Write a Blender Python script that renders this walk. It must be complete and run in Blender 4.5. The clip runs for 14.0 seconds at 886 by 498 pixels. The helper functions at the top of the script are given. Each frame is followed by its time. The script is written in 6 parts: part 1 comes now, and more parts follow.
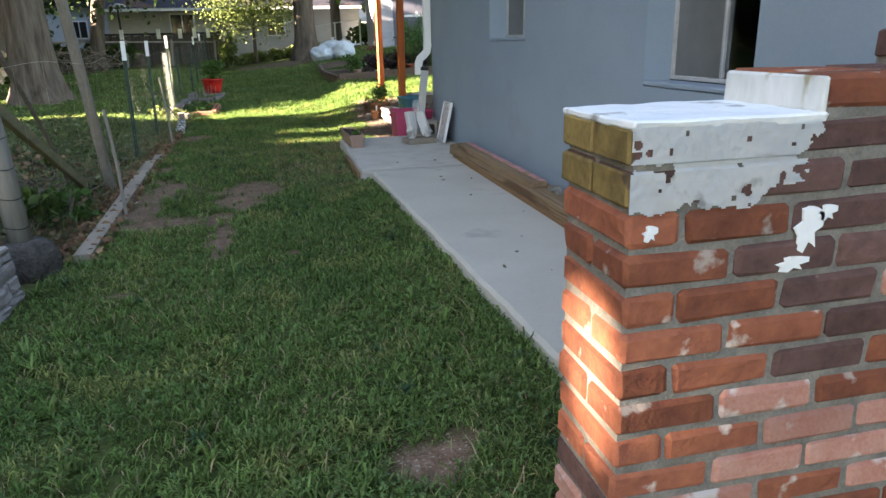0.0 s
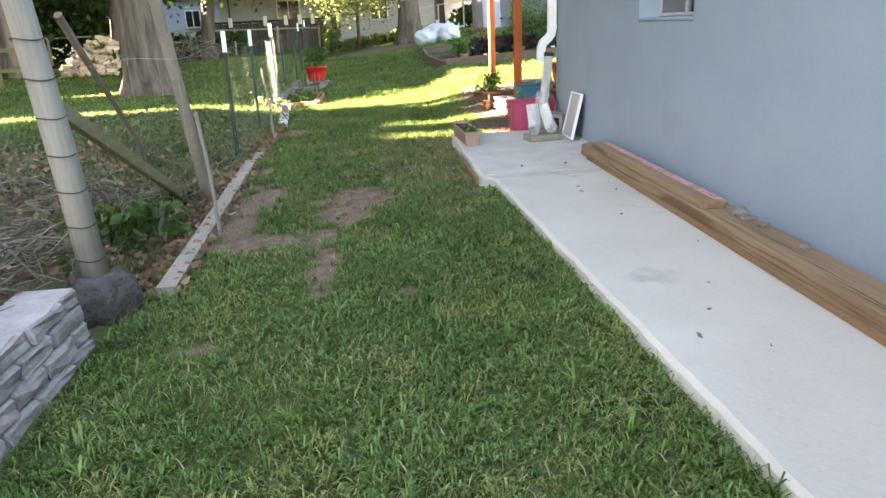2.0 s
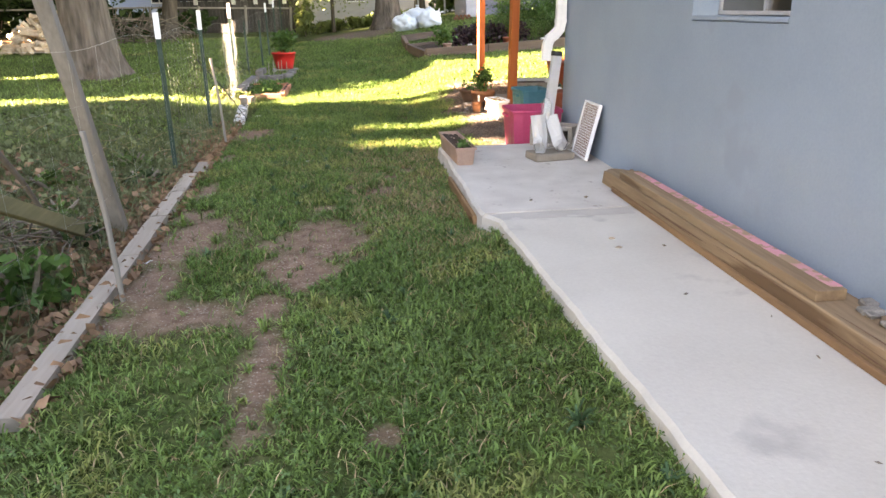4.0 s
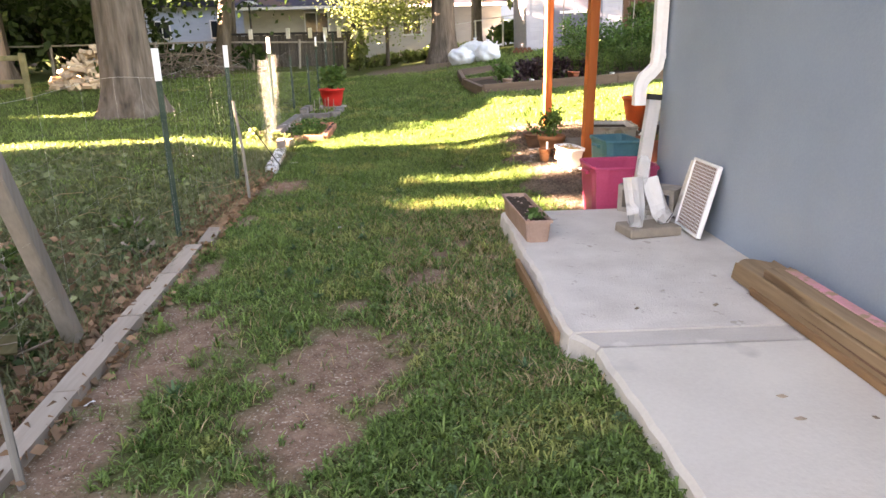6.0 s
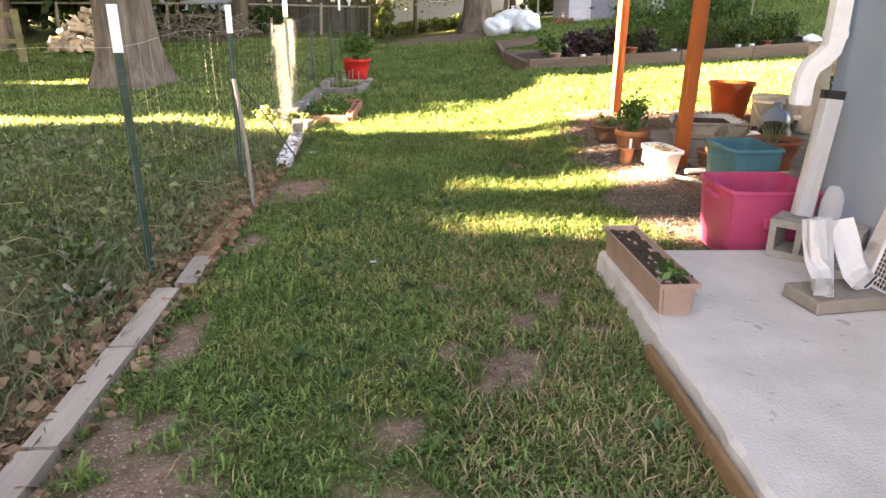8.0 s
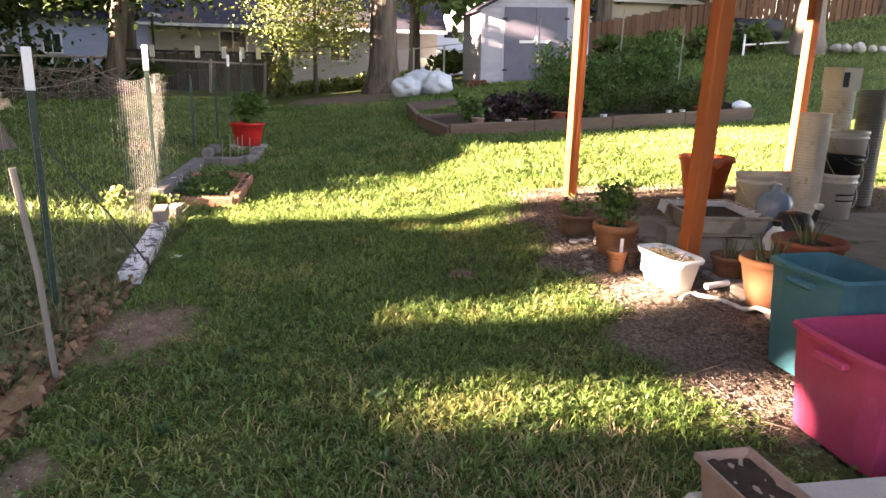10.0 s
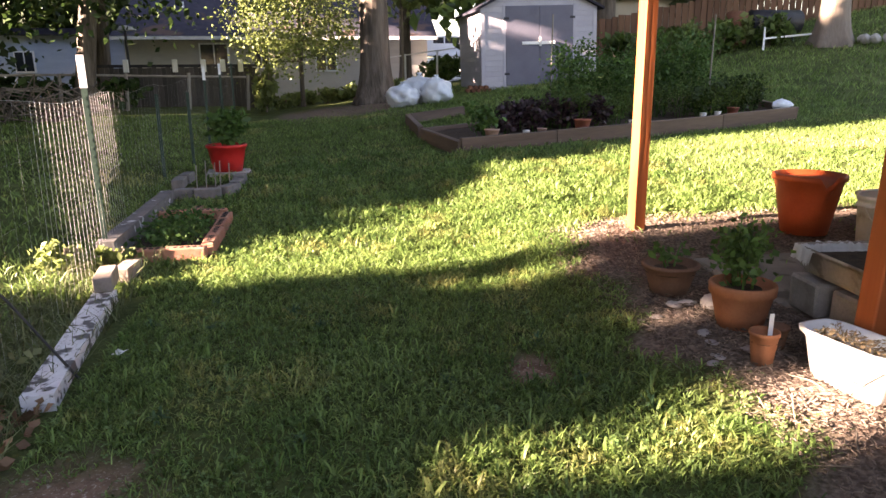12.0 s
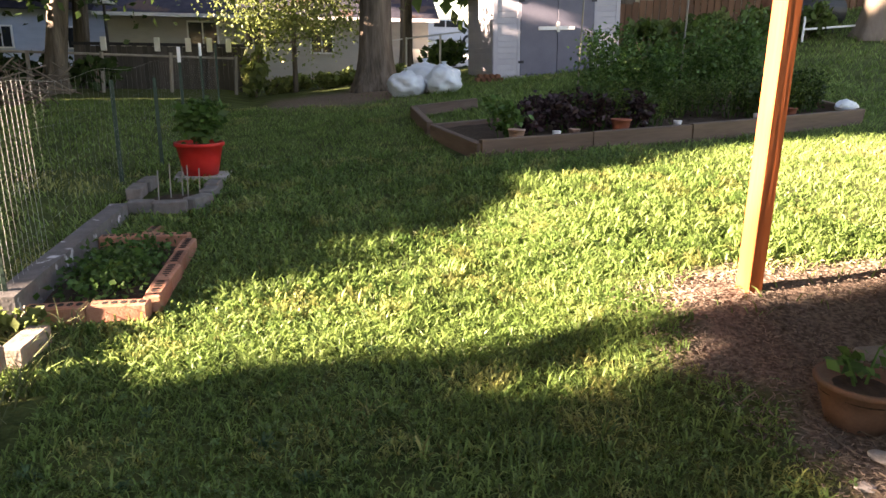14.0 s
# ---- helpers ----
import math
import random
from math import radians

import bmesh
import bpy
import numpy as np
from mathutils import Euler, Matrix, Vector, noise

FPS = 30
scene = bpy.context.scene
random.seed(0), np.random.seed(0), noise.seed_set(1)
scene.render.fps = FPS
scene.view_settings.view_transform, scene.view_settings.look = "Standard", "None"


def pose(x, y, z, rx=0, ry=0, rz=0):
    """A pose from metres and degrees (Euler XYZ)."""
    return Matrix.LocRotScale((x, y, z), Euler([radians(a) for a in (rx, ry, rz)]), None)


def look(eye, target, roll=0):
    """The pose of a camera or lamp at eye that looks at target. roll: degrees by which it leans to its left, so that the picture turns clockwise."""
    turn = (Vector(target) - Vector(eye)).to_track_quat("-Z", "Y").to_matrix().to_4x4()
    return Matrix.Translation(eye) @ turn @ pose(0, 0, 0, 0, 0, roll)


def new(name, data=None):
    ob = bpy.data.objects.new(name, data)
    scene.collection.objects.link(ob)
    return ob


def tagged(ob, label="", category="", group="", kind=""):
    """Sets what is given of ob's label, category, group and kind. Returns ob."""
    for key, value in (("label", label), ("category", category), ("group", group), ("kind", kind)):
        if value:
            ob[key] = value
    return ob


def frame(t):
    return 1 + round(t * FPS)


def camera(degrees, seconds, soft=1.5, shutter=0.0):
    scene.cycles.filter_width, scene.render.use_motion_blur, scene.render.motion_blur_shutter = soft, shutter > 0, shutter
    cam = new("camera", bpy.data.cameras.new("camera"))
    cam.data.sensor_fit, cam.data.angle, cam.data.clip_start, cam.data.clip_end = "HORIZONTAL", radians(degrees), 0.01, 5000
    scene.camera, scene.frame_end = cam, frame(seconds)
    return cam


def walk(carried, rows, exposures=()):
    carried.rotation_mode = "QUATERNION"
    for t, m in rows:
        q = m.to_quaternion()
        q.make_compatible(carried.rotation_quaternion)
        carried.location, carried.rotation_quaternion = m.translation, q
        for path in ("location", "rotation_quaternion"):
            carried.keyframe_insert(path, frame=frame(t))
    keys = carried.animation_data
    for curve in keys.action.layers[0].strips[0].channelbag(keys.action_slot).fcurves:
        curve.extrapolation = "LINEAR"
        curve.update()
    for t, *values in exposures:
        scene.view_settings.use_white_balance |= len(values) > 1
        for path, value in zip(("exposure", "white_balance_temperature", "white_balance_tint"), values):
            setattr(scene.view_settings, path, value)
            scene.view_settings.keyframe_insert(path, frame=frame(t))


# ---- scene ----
cam = camera(66.1, 14.0)

PATH = [
    (0, (0.748, -0.377, 1.243), (1.175, 1.486, 0.653), -1.4),
    (0.5, (0.728, -0.249, 1.228), (0.932, 1.644, 0.616), 0.3),
    (1, (0.737, 0.017, 1.251), (0.796, 1.921, 0.64), -0.5),
    (1.5, (0.739, 0.24, 1.25), (0.743, 2.139, 0.623), -0.5),
    (2, (0.68, 0.553, 1.269), (0.827, 2.446, 0.64), -2.9),
    (2.5, (0.653, 0.824, 1.268), (0.898, 2.71, 0.65), -1.9),
    (3, (0.701, 1.204, 1.272), (0.88, 3.084, 0.616), 0.5),
    (3.2, (0.67, 1.34, 1.278), (0.922, 3.212, 0.621), -0.3),
    (5.3, (0.815, 2.689, 1.333), (0.936, 4.561, 0.639), -0.9),
    (5.5, (0.816, 2.823, 1.324), (0.919, 4.702, 0.646), 1.4),
    (6, (0.799, 3.139, 1.307), (0.874, 5.05, 0.722), -1.3),
    (6.5, (0.765, 3.503, 1.298), (0.853, 5.414, 0.714), -0.3),
    (7, (0.74, 3.861, 1.301), (0.659, 5.767, 0.699), 2.4),
    (7.5, (0.652, 4.196, 1.282), (0.644, 6.104, 0.682), -0.3),
    (8, (0.556, 4.582, 1.285), (0.586, 6.468, 0.62), 0.2),
    (8.5, (0.519, 4.946, 1.236), (0.486, 6.841, 0.598), 1.6),
    (8.7, (0.538, 5.163, 1.222), (0.617, 7.09, 0.694), -0.3),
    (10.8, (0.428, 6.853, 1.245), (0.806, 8.751, 0.742), 0.6),
    (11, (0.428, 6.986, 1.228), (0.815, 8.881, 0.718), -1.0),
    (11.5, (0.439, 7.368, 1.252), (1.01, 9.229, 0.794), -1.9),
    (12, (0.4, 7.712, 1.233), (0.74, 9.622, 0.748), -0.6),
    (12.5, (0.351, 8.056, 1.233), (0.568, 9.967, 0.685), -2.1),
    (13, (0.42, 8.386, 1.256), (0.696, 10.291, 0.713), -1.5),
    (13.5, (0.428, 8.73, 1.276), (0.605, 10.661, 0.787), 0.2),
    (14, (0.421, 9.143, 1.279), (0.781, 11.038, 0.753), 0.7),
]
walk(cam, [(t, look(eye, target, roll)) for t, eye, target, roll in PATH],
     [(0, 4.45, 7600, 15), (1.5, 5.43, 8000, 17), (5.3, 5.57, 9300, 30), (8.7, 5.57, 9400, 32), (10.8, 4.33, 7800, 34), (11.6, 4.33, 7800, 34), (12.5, 4.15, 7800, 29), (13.5, 4.3, 8000, 28), (14, 4.2, 8200, 27)])

# ---- light ----
SUN_AZ, SUN_EL = radians(8.0), radians(15)
world = bpy.data.worlds.new("world")
scene.world = world
world.use_nodes = True
sky = world.node_tree.nodes.new("ShaderNodeTexSky")
sky.sky_type = "NISHITA"
sky.sun_disc = False
sky.sun_elevation = SUN_EL
sky.sun_rotation = radians(262)
world.node_tree.links.new(sky.outputs[0], world.node_tree.nodes["Background"].inputs[0])
world.node_tree.nodes["Background"].inputs[1].default_value = 0.05
sun = new("sun", bpy.data.lights.new("sun", "SUN"))
sun.data.energy, sun.data.angle, sun.data.color = 5.0, radians(0.5), (1.0, 0.91, 0.77)
sun_dir = Vector((math.cos(SUN_AZ) * math.cos(SUN_EL), math.sin(SUN_AZ) * math.cos(SUN_EL), -math.sin(SUN_EL)))
sun.matrix_world = look((-40, -5, 25), Vector((-40, -5, 25)) + sun_dir)


# ---- materials ----
def surf(name, c1, c2, scale=8.0, rough=0.8, bump=0.2, fine=60.0, metal=0.0, spots=None, spot_scale=3.0, spot_at=0.62,
         random=0.0, island=0.0, stretch=(1, 1, 1), trans=0.0, spec=0.3, deep=0.01):
    """Two colours mixed by coarse and fine noise, optional spots of a third, bump, and a change from piece to piece."""
    m = bpy.data.materials.new(name)
    m.use_nodes = True
    nt = m.node_tree
    n, ln = nt.nodes, nt.links
    p = n["Principled BSDF"]
    tc = n.new("ShaderNodeTexCoord")
    mp = n.new("ShaderNodeMapping")
    mp.inputs["Scale"].default_value = stretch
    ln.new(tc.outputs["Object"], mp.inputs[0])
    info = n.new("ShaderNodeObjectInfo")
    off = n.new("ShaderNodeVectorMath")
    off.operation = "SCALE"
    off.inputs[0].default_value = (17, 31, 23)
    ln.new(info.outputs["Random"], off.inputs["Scale"])
    ln.new(off.outputs[0], mp.inputs["Location"])
    a = n.new("ShaderNodeTexNoise")
    a.inputs["Scale"].default_value, a.inputs["Detail"].default_value = scale, 4
    b = n.new("ShaderNodeTexNoise")
    b.inputs["Scale"].default_value, b.inputs["Detail"].default_value = fine, 3
    ln.new(mp.outputs[0], a.inputs[0])
    ln.new(mp.outputs[0], b.inputs[0])
    add = n.new("ShaderNodeMath")
    add.operation = "MULTIPLY_ADD"
    ln.new(b.outputs["Fac"], add.inputs[0])
    add.inputs[1].default_value = 0.5
    ln.new(a.outputs["Fac"], add.inputs[2])
    ramp = n.new("ShaderNodeMapRange")
    ramp.inputs[1].default_value, ramp.inputs[2].default_value = 0.5, 1.0
    ln.new(add.outputs[0], ramp.inputs[0])
    mix = n.new("ShaderNodeMix")
    mix.data_type = "RGBA"
    mix.inputs[6].default_value, mix.inputs[7].default_value = (*c1, 1), (*c2, 1)
    ln.new(ramp.outputs[0], mix.inputs[0])
    col = mix.outputs[2]
    if spots:
        s = n.new("ShaderNodeTexNoise")
        s.inputs["Scale"].default_value, s.inputs["Detail"].default_value = spot_scale, 6
        ln.new(mp.outputs[0], s.inputs[0])
        sr = n.new("ShaderNodeMapRange")
        sr.inputs[1].default_value, sr.inputs[2].default_value = spot_at - 0.03, spot_at + 0.03
        ln.new(s.outputs["Fac"], sr.inputs[0])
        m2 = n.new("ShaderNodeMix")
        m2.data_type = "RGBA"
        m2.inputs[7].default_value = (*spots, 1)
        ln.new(sr.outputs[0], m2.inputs[0])
        ln.new(col, m2.inputs[6])
        col = m2.outputs[2]
    if random or island:
        hs = n.new("ShaderNodeHueSaturation")
        rv = n.new("ShaderNodeMapRange")
        amount = random or island
        rv.inputs[3].default_value, rv.inputs[4].default_value = 1 - amount, 1 + amount
        if random:
            ln.new(info.outputs["Random"], rv.inputs[0])
        else:
            ge = n.new("ShaderNodeNewGeometry")
            ln.new(ge.outputs["Random Per Island"], rv.inputs[0])
        ln.new(rv.outputs[0], hs.inputs["Value"])
        ln.new(col, hs.inputs["Color"])
        col = hs.outputs[0]
    ln.new(col, p.inputs["Base Color"])
    p.inputs["Roughness"].default_value, p.inputs["Metallic"].default_value = rough, metal
    p.inputs["Specular IOR Level"].default_value = spec
    if bump:
        bp = n.new("ShaderNodeBump")
        bp.inputs["Strength"].default_value, bp.inputs["Distance"].default_value = bump, deep
        ln.new(add.outputs[0], bp.inputs["Height"])
        ln.new(bp.outputs[0], p.inputs["Normal"])
    if trans:
        t = n.new("ShaderNodeBsdfTranslucent")
        ln.new(col, t.inputs[0])
        ms = n.new("ShaderNodeMixShader")
        ms.inputs[0].default_value = trans
        ln.new(p.outputs[0], ms.inputs[1])
        ln.new(t.outputs[0], ms.inputs[2])
        ln.new(ms.outputs[0], n["Material Output"].inputs[0])
    return m


def glass(name, tint, rough=0.02):
    m = bpy.data.materials.new(name)
    m.use_nodes = True
    p = m.node_tree.nodes["Principled BSDF"]
    p.inputs["Base Color"].default_value = (*tint, 1)
    p.inputs["Transmission Weight"].default_value = 1
    p.inputs["Roughness"].default_value = rough
    return m


M = {}
M["stucco"] = surf("stucco_blue_grey", (.222, .288, .362), (.262, .334, .41), 1.6, .85, .25, 90, spots=(.235, .295, .362), spot_scale=2.2, spot_at=.66)
M["concrete"] = surf("new_concrete", (.455, .425, .375), (.535, .505, .45), 2.0, .85, .25, 70, spots=(.39, .365, .33), spot_scale=1.8, spot_at=.64)
M["old_concrete"] = surf("weathered_concrete", (.46, .425, .385), (.57, .535, .49), 5, .9, .7, 110, spots=(.36, .325, .285), spot_scale=16, spot_at=.68)
M["joint"] = surf("trowelled_joint", (.40, .372, .333), (.49, .46, .418), 4, .85, .3, 90, spots=(.52, .49, .45), spot_scale=5, spot_at=.62)
M["brick"] = surf("red_brick", (.20, .065, .042), (.34, .115, .062), 16, .95, 1.0, 55, random=.4, spots=(.50, .40, .35), spot_scale=13, spot_at=.66)
M["dark_brick"] = surf("dark_brick", (.085, .048, .045), (.155, .085, .075), 16, .95, 1.0, 55, random=.3, spots=(.38, .34, .32), spot_scale=12, spot_at=.70)
M["dark_block"] = surf("dark_grey_block", (.11, .10, .095), (.18, .165, .155), 15, .95, .5, 140, random=.15)
M["collar"] = surf("dark_rough_concrete", (.055, .048, .043), (.12, .105, .095), 14, .95, 1.0, 60, deep=.03)
M["pale_brick"] = surf("pale_washed_brick", (.38, .15, .11), (.50, .28, .23), 10, .9, .5, 110, random=.2, spots=(.58, .52, .50), spot_scale=9, spot_at=.60)
M["bed_brick"] = surf("bed_brick", (.30, .12, .075), (.42, .21, .14), 10, .9, .4, 120, random=.2)
M["mustard"] = surf("mustard_painted_brick", (.15, .10, .04), (.30, .21, .075), 16, .85, .8, 70, random=.15, spots=(.10, .065, .04), spot_scale=11, spot_at=.60)
M["brick_paint"] = surf("flaking_white_paint", (.76, .79, .83), (.87, .88, .89), 9, .7, .6, 60, spots=(.42, .42, .42), spot_scale=9, spot_at=.66)
M["stained_paint"] = surf("stained_white_paint", (.52, .54, .52), (.72, .73, .72), 7, .75, .4, 60, stretch=(1, 1, .3), spots=(.33, .30, .20), spot_scale=12, spot_at=.60)
M["grey_opaque"] = surf("grey_opaque_pane", (.085, .095, .10), (.15, .16, .165), 1.5, .3, 0, 8, spec=.6)
M["frame_grey"] = surf("dull_window_frame", (.32, .34, .36), (.44, .46, .48), 8, .5, .1, 60)
M["mortar"] = surf("mortar", (.15, .142, .13), (.27, .25, .225), 20, .95, .7, 160)
M["hole"] = surf("core_shade", (.02, .016, .014), (.04, .03, .025), 20, .95, 0)
M["block"] = surf("split_face_block", (.25, .22, .21), (.38, .345, .33), 12, .95, .9, 70, random=.12, spots=(.28, .22, .21), spot_scale=10, spot_at=.62)
M["cmu"] = surf("grey_block", (.28, .27, .25), (.40, .38, .35), 15, .95, .5, 140, random=.1)
M["paver"] = surf("brown_paver", (.21, .175, .145), (.28, .24, .2), 15, .9, .4, 140)
M["timber"] = surf("raw_timber", (.175, .112, .066), (.345, .24, .148), 7, .85, .6, 45, stretch=(1, .07, 1), spots=(.14, .085, .048), spot_scale=7, spot_at=.60)
M["chalk"] = surf("pink_chalk", (.46, .25, .21), (.66, .27, .36), 5, .9, .1, 30, spots=(.33, .225, .15), spot_scale=16, spot_at=.54)
M["grey_wood"] = surf("weathered_wood", (.24, .195, .158), (.355, .298, .245), 6, .85, .5, 50, stretch=(1, .08, 1), random=.15)
M["grey_post"] = surf("weathered_post", (.20, .18, .155), (.34, .31, .275), 6, .85, .5, 60, stretch=(1, 1, .08))
M["pole_wood"] = surf("dull_pole_wood", (.15, .128, .105), (.27, .235, .195), 6, .85, .5, 60, stretch=(1, 1, .08))
M["brown_wood"] = surf("brown_wood", (.17, .095, .05), (.28, .165, .085), 6, .85, .4, 50, stretch=(1, .1, 1), random=.2)
M["mossy"] = surf("mossy_old_wood", (.13, .115, .055), (.24, .205, .105), 6, .9, .5, 50, stretch=(1, .1, 1))
M["dark_wood"] = surf("dark_weathered_wood", (.055, .05, .05), (.10, .09, .085), 3, .9, .3, 40, stretch=(1, 1, .1), random=.25)
M["fence_wood"] = surf("brown_fence_wood", (.10, .05, .032), (.16, .085, .05), 3, .9, .3, 40, stretch=(1, 1, .1), random=.25)
M["bed_wood"] = surf("bed_timber", (.10, .07, .055), (.17, .12, .095), 6, .85, .4, 50, stretch=(.1, 1, 1), random=.15)
M["stain"] = surf("orange_stained_post", (.31, .075, .022), (.41, .115, .036), 8, .55, .3, 50, stretch=(1, 1, .06), random=.06)
M["peeling"] = surf("peeling_white_beam", (.58, .58, .60), (.72, .72, .73), 10, .8, .5, 60, spots=(.12, .11, .11), spot_scale=16, spot_at=.53)
M["flaked"] = surf("dark_timber_white_flakes", (.10, .095, .095), (.17, .16, .155), 10, .85, .5, 60, spots=(.55, .56, .58), spot_scale=9, spot_at=.63)
M["metal_white"] = surf("white_enamelled_metal", (.72, .73, .74), (.82, .82, .83), 6, .35, .05, 40, spots=(.55, .55, .54), spot_scale=5, spot_at=.70, spec=.5)
# whiter copy of metal_white: its colour makes up for light missing at the elbows
M["bright_white"] = surf("brightened_white_metal", (.84, .84, .84), (.88, .88, .88), 6, .5, .05, 40, spec=.5)
M["white_plastic"] = surf("white_plastic", (.74, .74, .74), (.82, .82, .81), 8, .45, .05, 60, spots=(.55, .52, .48), spot_scale=8, spot_at=.70)
M["dirty_plastic"] = surf("dirty_white_plastic", (.48, .47, .45), (.62, .61, .59), 8, .5, .05, 60, spots=(.35, .32, .29), spot_scale=6, spot_at=.64)
M["grey_plastic"] = surf("grey_plastic", (.21, .21, .21), (.30, .30, .30), 8, .5, .05, 60, spots=(.22, .21, .2), spot_scale=6, spot_at=.66)
M["tray"] = surf("dirty_beige_plastic", (.25, .225, .195), (.35, .32, .28), 8, .65, .1, 60, spots=(.17, .15, .125), spot_scale=6, spot_at=.6)
# patio concrete: shade put into the darker base colour, spots are stains
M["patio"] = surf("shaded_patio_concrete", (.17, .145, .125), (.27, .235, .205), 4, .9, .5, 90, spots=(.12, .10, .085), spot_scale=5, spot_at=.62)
M["black_plastic"] = surf("black_plastic", (.018, .019, .022), (.035, .036, .04), 8, .45, .05, 60)
M["crimson"] = surf("crimson_plastic", (.40, .045, .11), (.48, .07, .15), 6, .42, .05, 60, spots=(.45, .12, .16), spot_scale=7, spot_at=.72)
M["teal"] = surf("teal_plastic", (.025, .115, .15), (.04, .155, .195), 6, .45, .05, 60, spots=(.09, .19, .2), spot_scale=7, spot_at=.72)
M["red_pot"] = surf("red_plastic", (.50, .02, .018), (.58, .032, .026), 6, .45, .05, 60)
M["orange_pot"] = surf("orange_plastic", (.32, .055, .02), (.40, .08, .028), 6, .5, .05, 60)
M["terracotta"] = surf("terracotta", (.26, .10, .05), (.36, .155, .08), 8, .85, .15, 90, spots=(.55, .40, .30), spot_scale=6, spot_at=.70)
M["clay_dark"] = surf("old_dark_clay", (.11, .06, .04), (.18, .10, .065), 8, .85, .15, 90)
M["clay_brown"] = surf("brown_clay", (.17, .075, .045), (.26, .12, .075), 8, .85, .15, 90)
M["sage_leaf"] = surf("sage_leaf", (.09, .13, .05), (.18, .21, .10), 5, .6, 0, 20, island=.4, trans=.2)
M["old_block"] = surf("old_grey_block", (.20, .18, .16), (.33, .30, .27), 12, .95, .5, 120, random=.15)
M["clay_red"] = surf("red_clay", (.23, .075, .05), (.31, .105, .068), 8, .8, .15, 90)
M["bank_leaf"] = surf("bank_leaf", (.085, .11, .045), (.17, .185, .085), 3, .55, 0, 20, island=.45, trans=.25)
M["tan_plastic"] = surf("tan_plastic", (.31, .20, .16), (.41, .275, .225), 8, .6, .1, 60)
M["tan_brick"] = surf("greyish_tan_brick", (.2, .16, .135), (.29, .24, .205), 12, .9, .4, 90)
M["soil"] = surf("potting_soil", (.03, .02, .014), (.07, .045, .03), 25, .98, 1.0, 130)
M["leaf"] = surf("tree_leaf", (.045, .085, .018), (.09, .14, .034), 3, .55, 0, 20, island=.45, trans=.35)
M["dark_leaf"] = surf("shade_leaf", (.02, .045, .012), (.045, .08, .02), 3, .55, 0, 20, island=.45, trans=.25)
M["lime_leaf"] = surf("lime_leaf", (.12, .165, .05), (.23, .275, .095), 3, .5, 0, 20, island=.4, trans=.5)
M["weed_leaf"] = surf("weed_leaf", (.04, .10, .022), (.08, .16, .04), 3, .5, 0, 20, island=.45, trans=.35)
M["purple_leaf"] = surf("purple_leaf", (.022, .012, .016), (.05, .025, .03), 3, .5, 0, 20, island=.4, trans=.15)
M["straw"] = surf("dry_straw", (.28, .2, .11), (.42, .32, .19), 5, .85, 0, 20, island=.4, trans=.15)
M["dead_leaf"] = surf("dry_leaf", (.15, .085, .05), (.29, .17, .10), 5, .8, 0, 20, island=.45)
M["twig"] = surf("dead_twig", (.11, .085, .065), (.22, .18, .14), 5, .9, .2, 40, island=.45)
M["chip"] = surf("bark_chip", (.10, .074, .06), (.25, .195, .155), 5, .9, .2, 40, island=.5)
M["bark"] = surf("grey_bark", (.05, .04, .032), (.17, .14, .115), 7, .95, 1.0, 24, stretch=(1, 1, .14), deep=.05)
M["pale_bark"] = surf("smooth_pale_bark", (.13, .105, .085), (.22, .18, .145), 3, .9, .8, 26, stretch=(1, 1, .2), deep=.03)
M["tpost"] = surf("green_steel_post", (.02, .045, .035), (.04, .07, .055), 10, .5, .1, 50, metal=.2)
M["wire"] = surf("galvanised_wire", (.50, .50, .48), (.62, .62, .60), 10, .4, 0, 50, metal=.25)
M["black_wire"] = surf("black_wire", (.02, .02, .02), (.04, .04, .04), 10, .5, 0, 50)
M["siding"] = surf("grey_white_siding", (.50, .50, .52), (.58, .58, .60), 2, .65, .1, 40)
M["shed_siding"] = surf("lavender_grey_siding", (.33, .325, .37), (.40, .395, .44), 3, .6, .1, 40, random=.05)
M["shed_door"] = surf("grey_painted_door", (.105, .105, .14), (.135, .135, .175), 3, .6, .1, 40)
M["shingle"] = surf("dark_shingle", (.022, .022, .032), (.042, .040, .052), 4, .95, .4, 30, spots=(.085, .055, .045), spot_scale=.8, spot_at=.60, spec=.1)
M["tan_siding"] = surf("tan_siding", (.42, .395, .355), (.48, .455, .41), 2, .7, .1, 40)
M["blue_siding"] = surf("pale_blue_siding", (.36, .43, .54), (.43, .50, .61), 2, .7, .1, 40)
M["roof_pale"] = surf("pale_metal_roof", (.62, .62, .60), (.75, .75, .72), 2, .5, .1, 40)
M["bag"] = surf("white_bin_bag", (.66, .72, .79), (.78, .83, .88), 8, .3, .3, 30, trans=.2, spec=.5)
M["rust"] = surf("rusty_steel", (.13, .05, .03), (.22, .10, .06), 8, .8, .3, 50, metal=.3)
M["black_steel"] = surf("black_steel", (.015, .015, .02), (.03, .03, .036), 8, .5, .1, 50)
M["asphalt"] = surf("pale_driveway", (.50, .49, .47), (.60, .59, .57), 3, .9, .2, 40)
M["car_paint"] = surf("white_car_paint", (.75, .76, .78), (.78, .79, .81), 2, .2, 0, 20, spec=.6)
M["log"] = surf("split_log", (.42, .30, .19), (.58, .45, .32), 10, .9, .4, 60, random=.25)
M["pane"] = glass("window_glass", (.85, .9, .92))
M["dark_pane"] = surf("dark_far_glass", (.02, .022, .026), (.03, .033, .038), 2, .08, 0, 10, spec=.6)
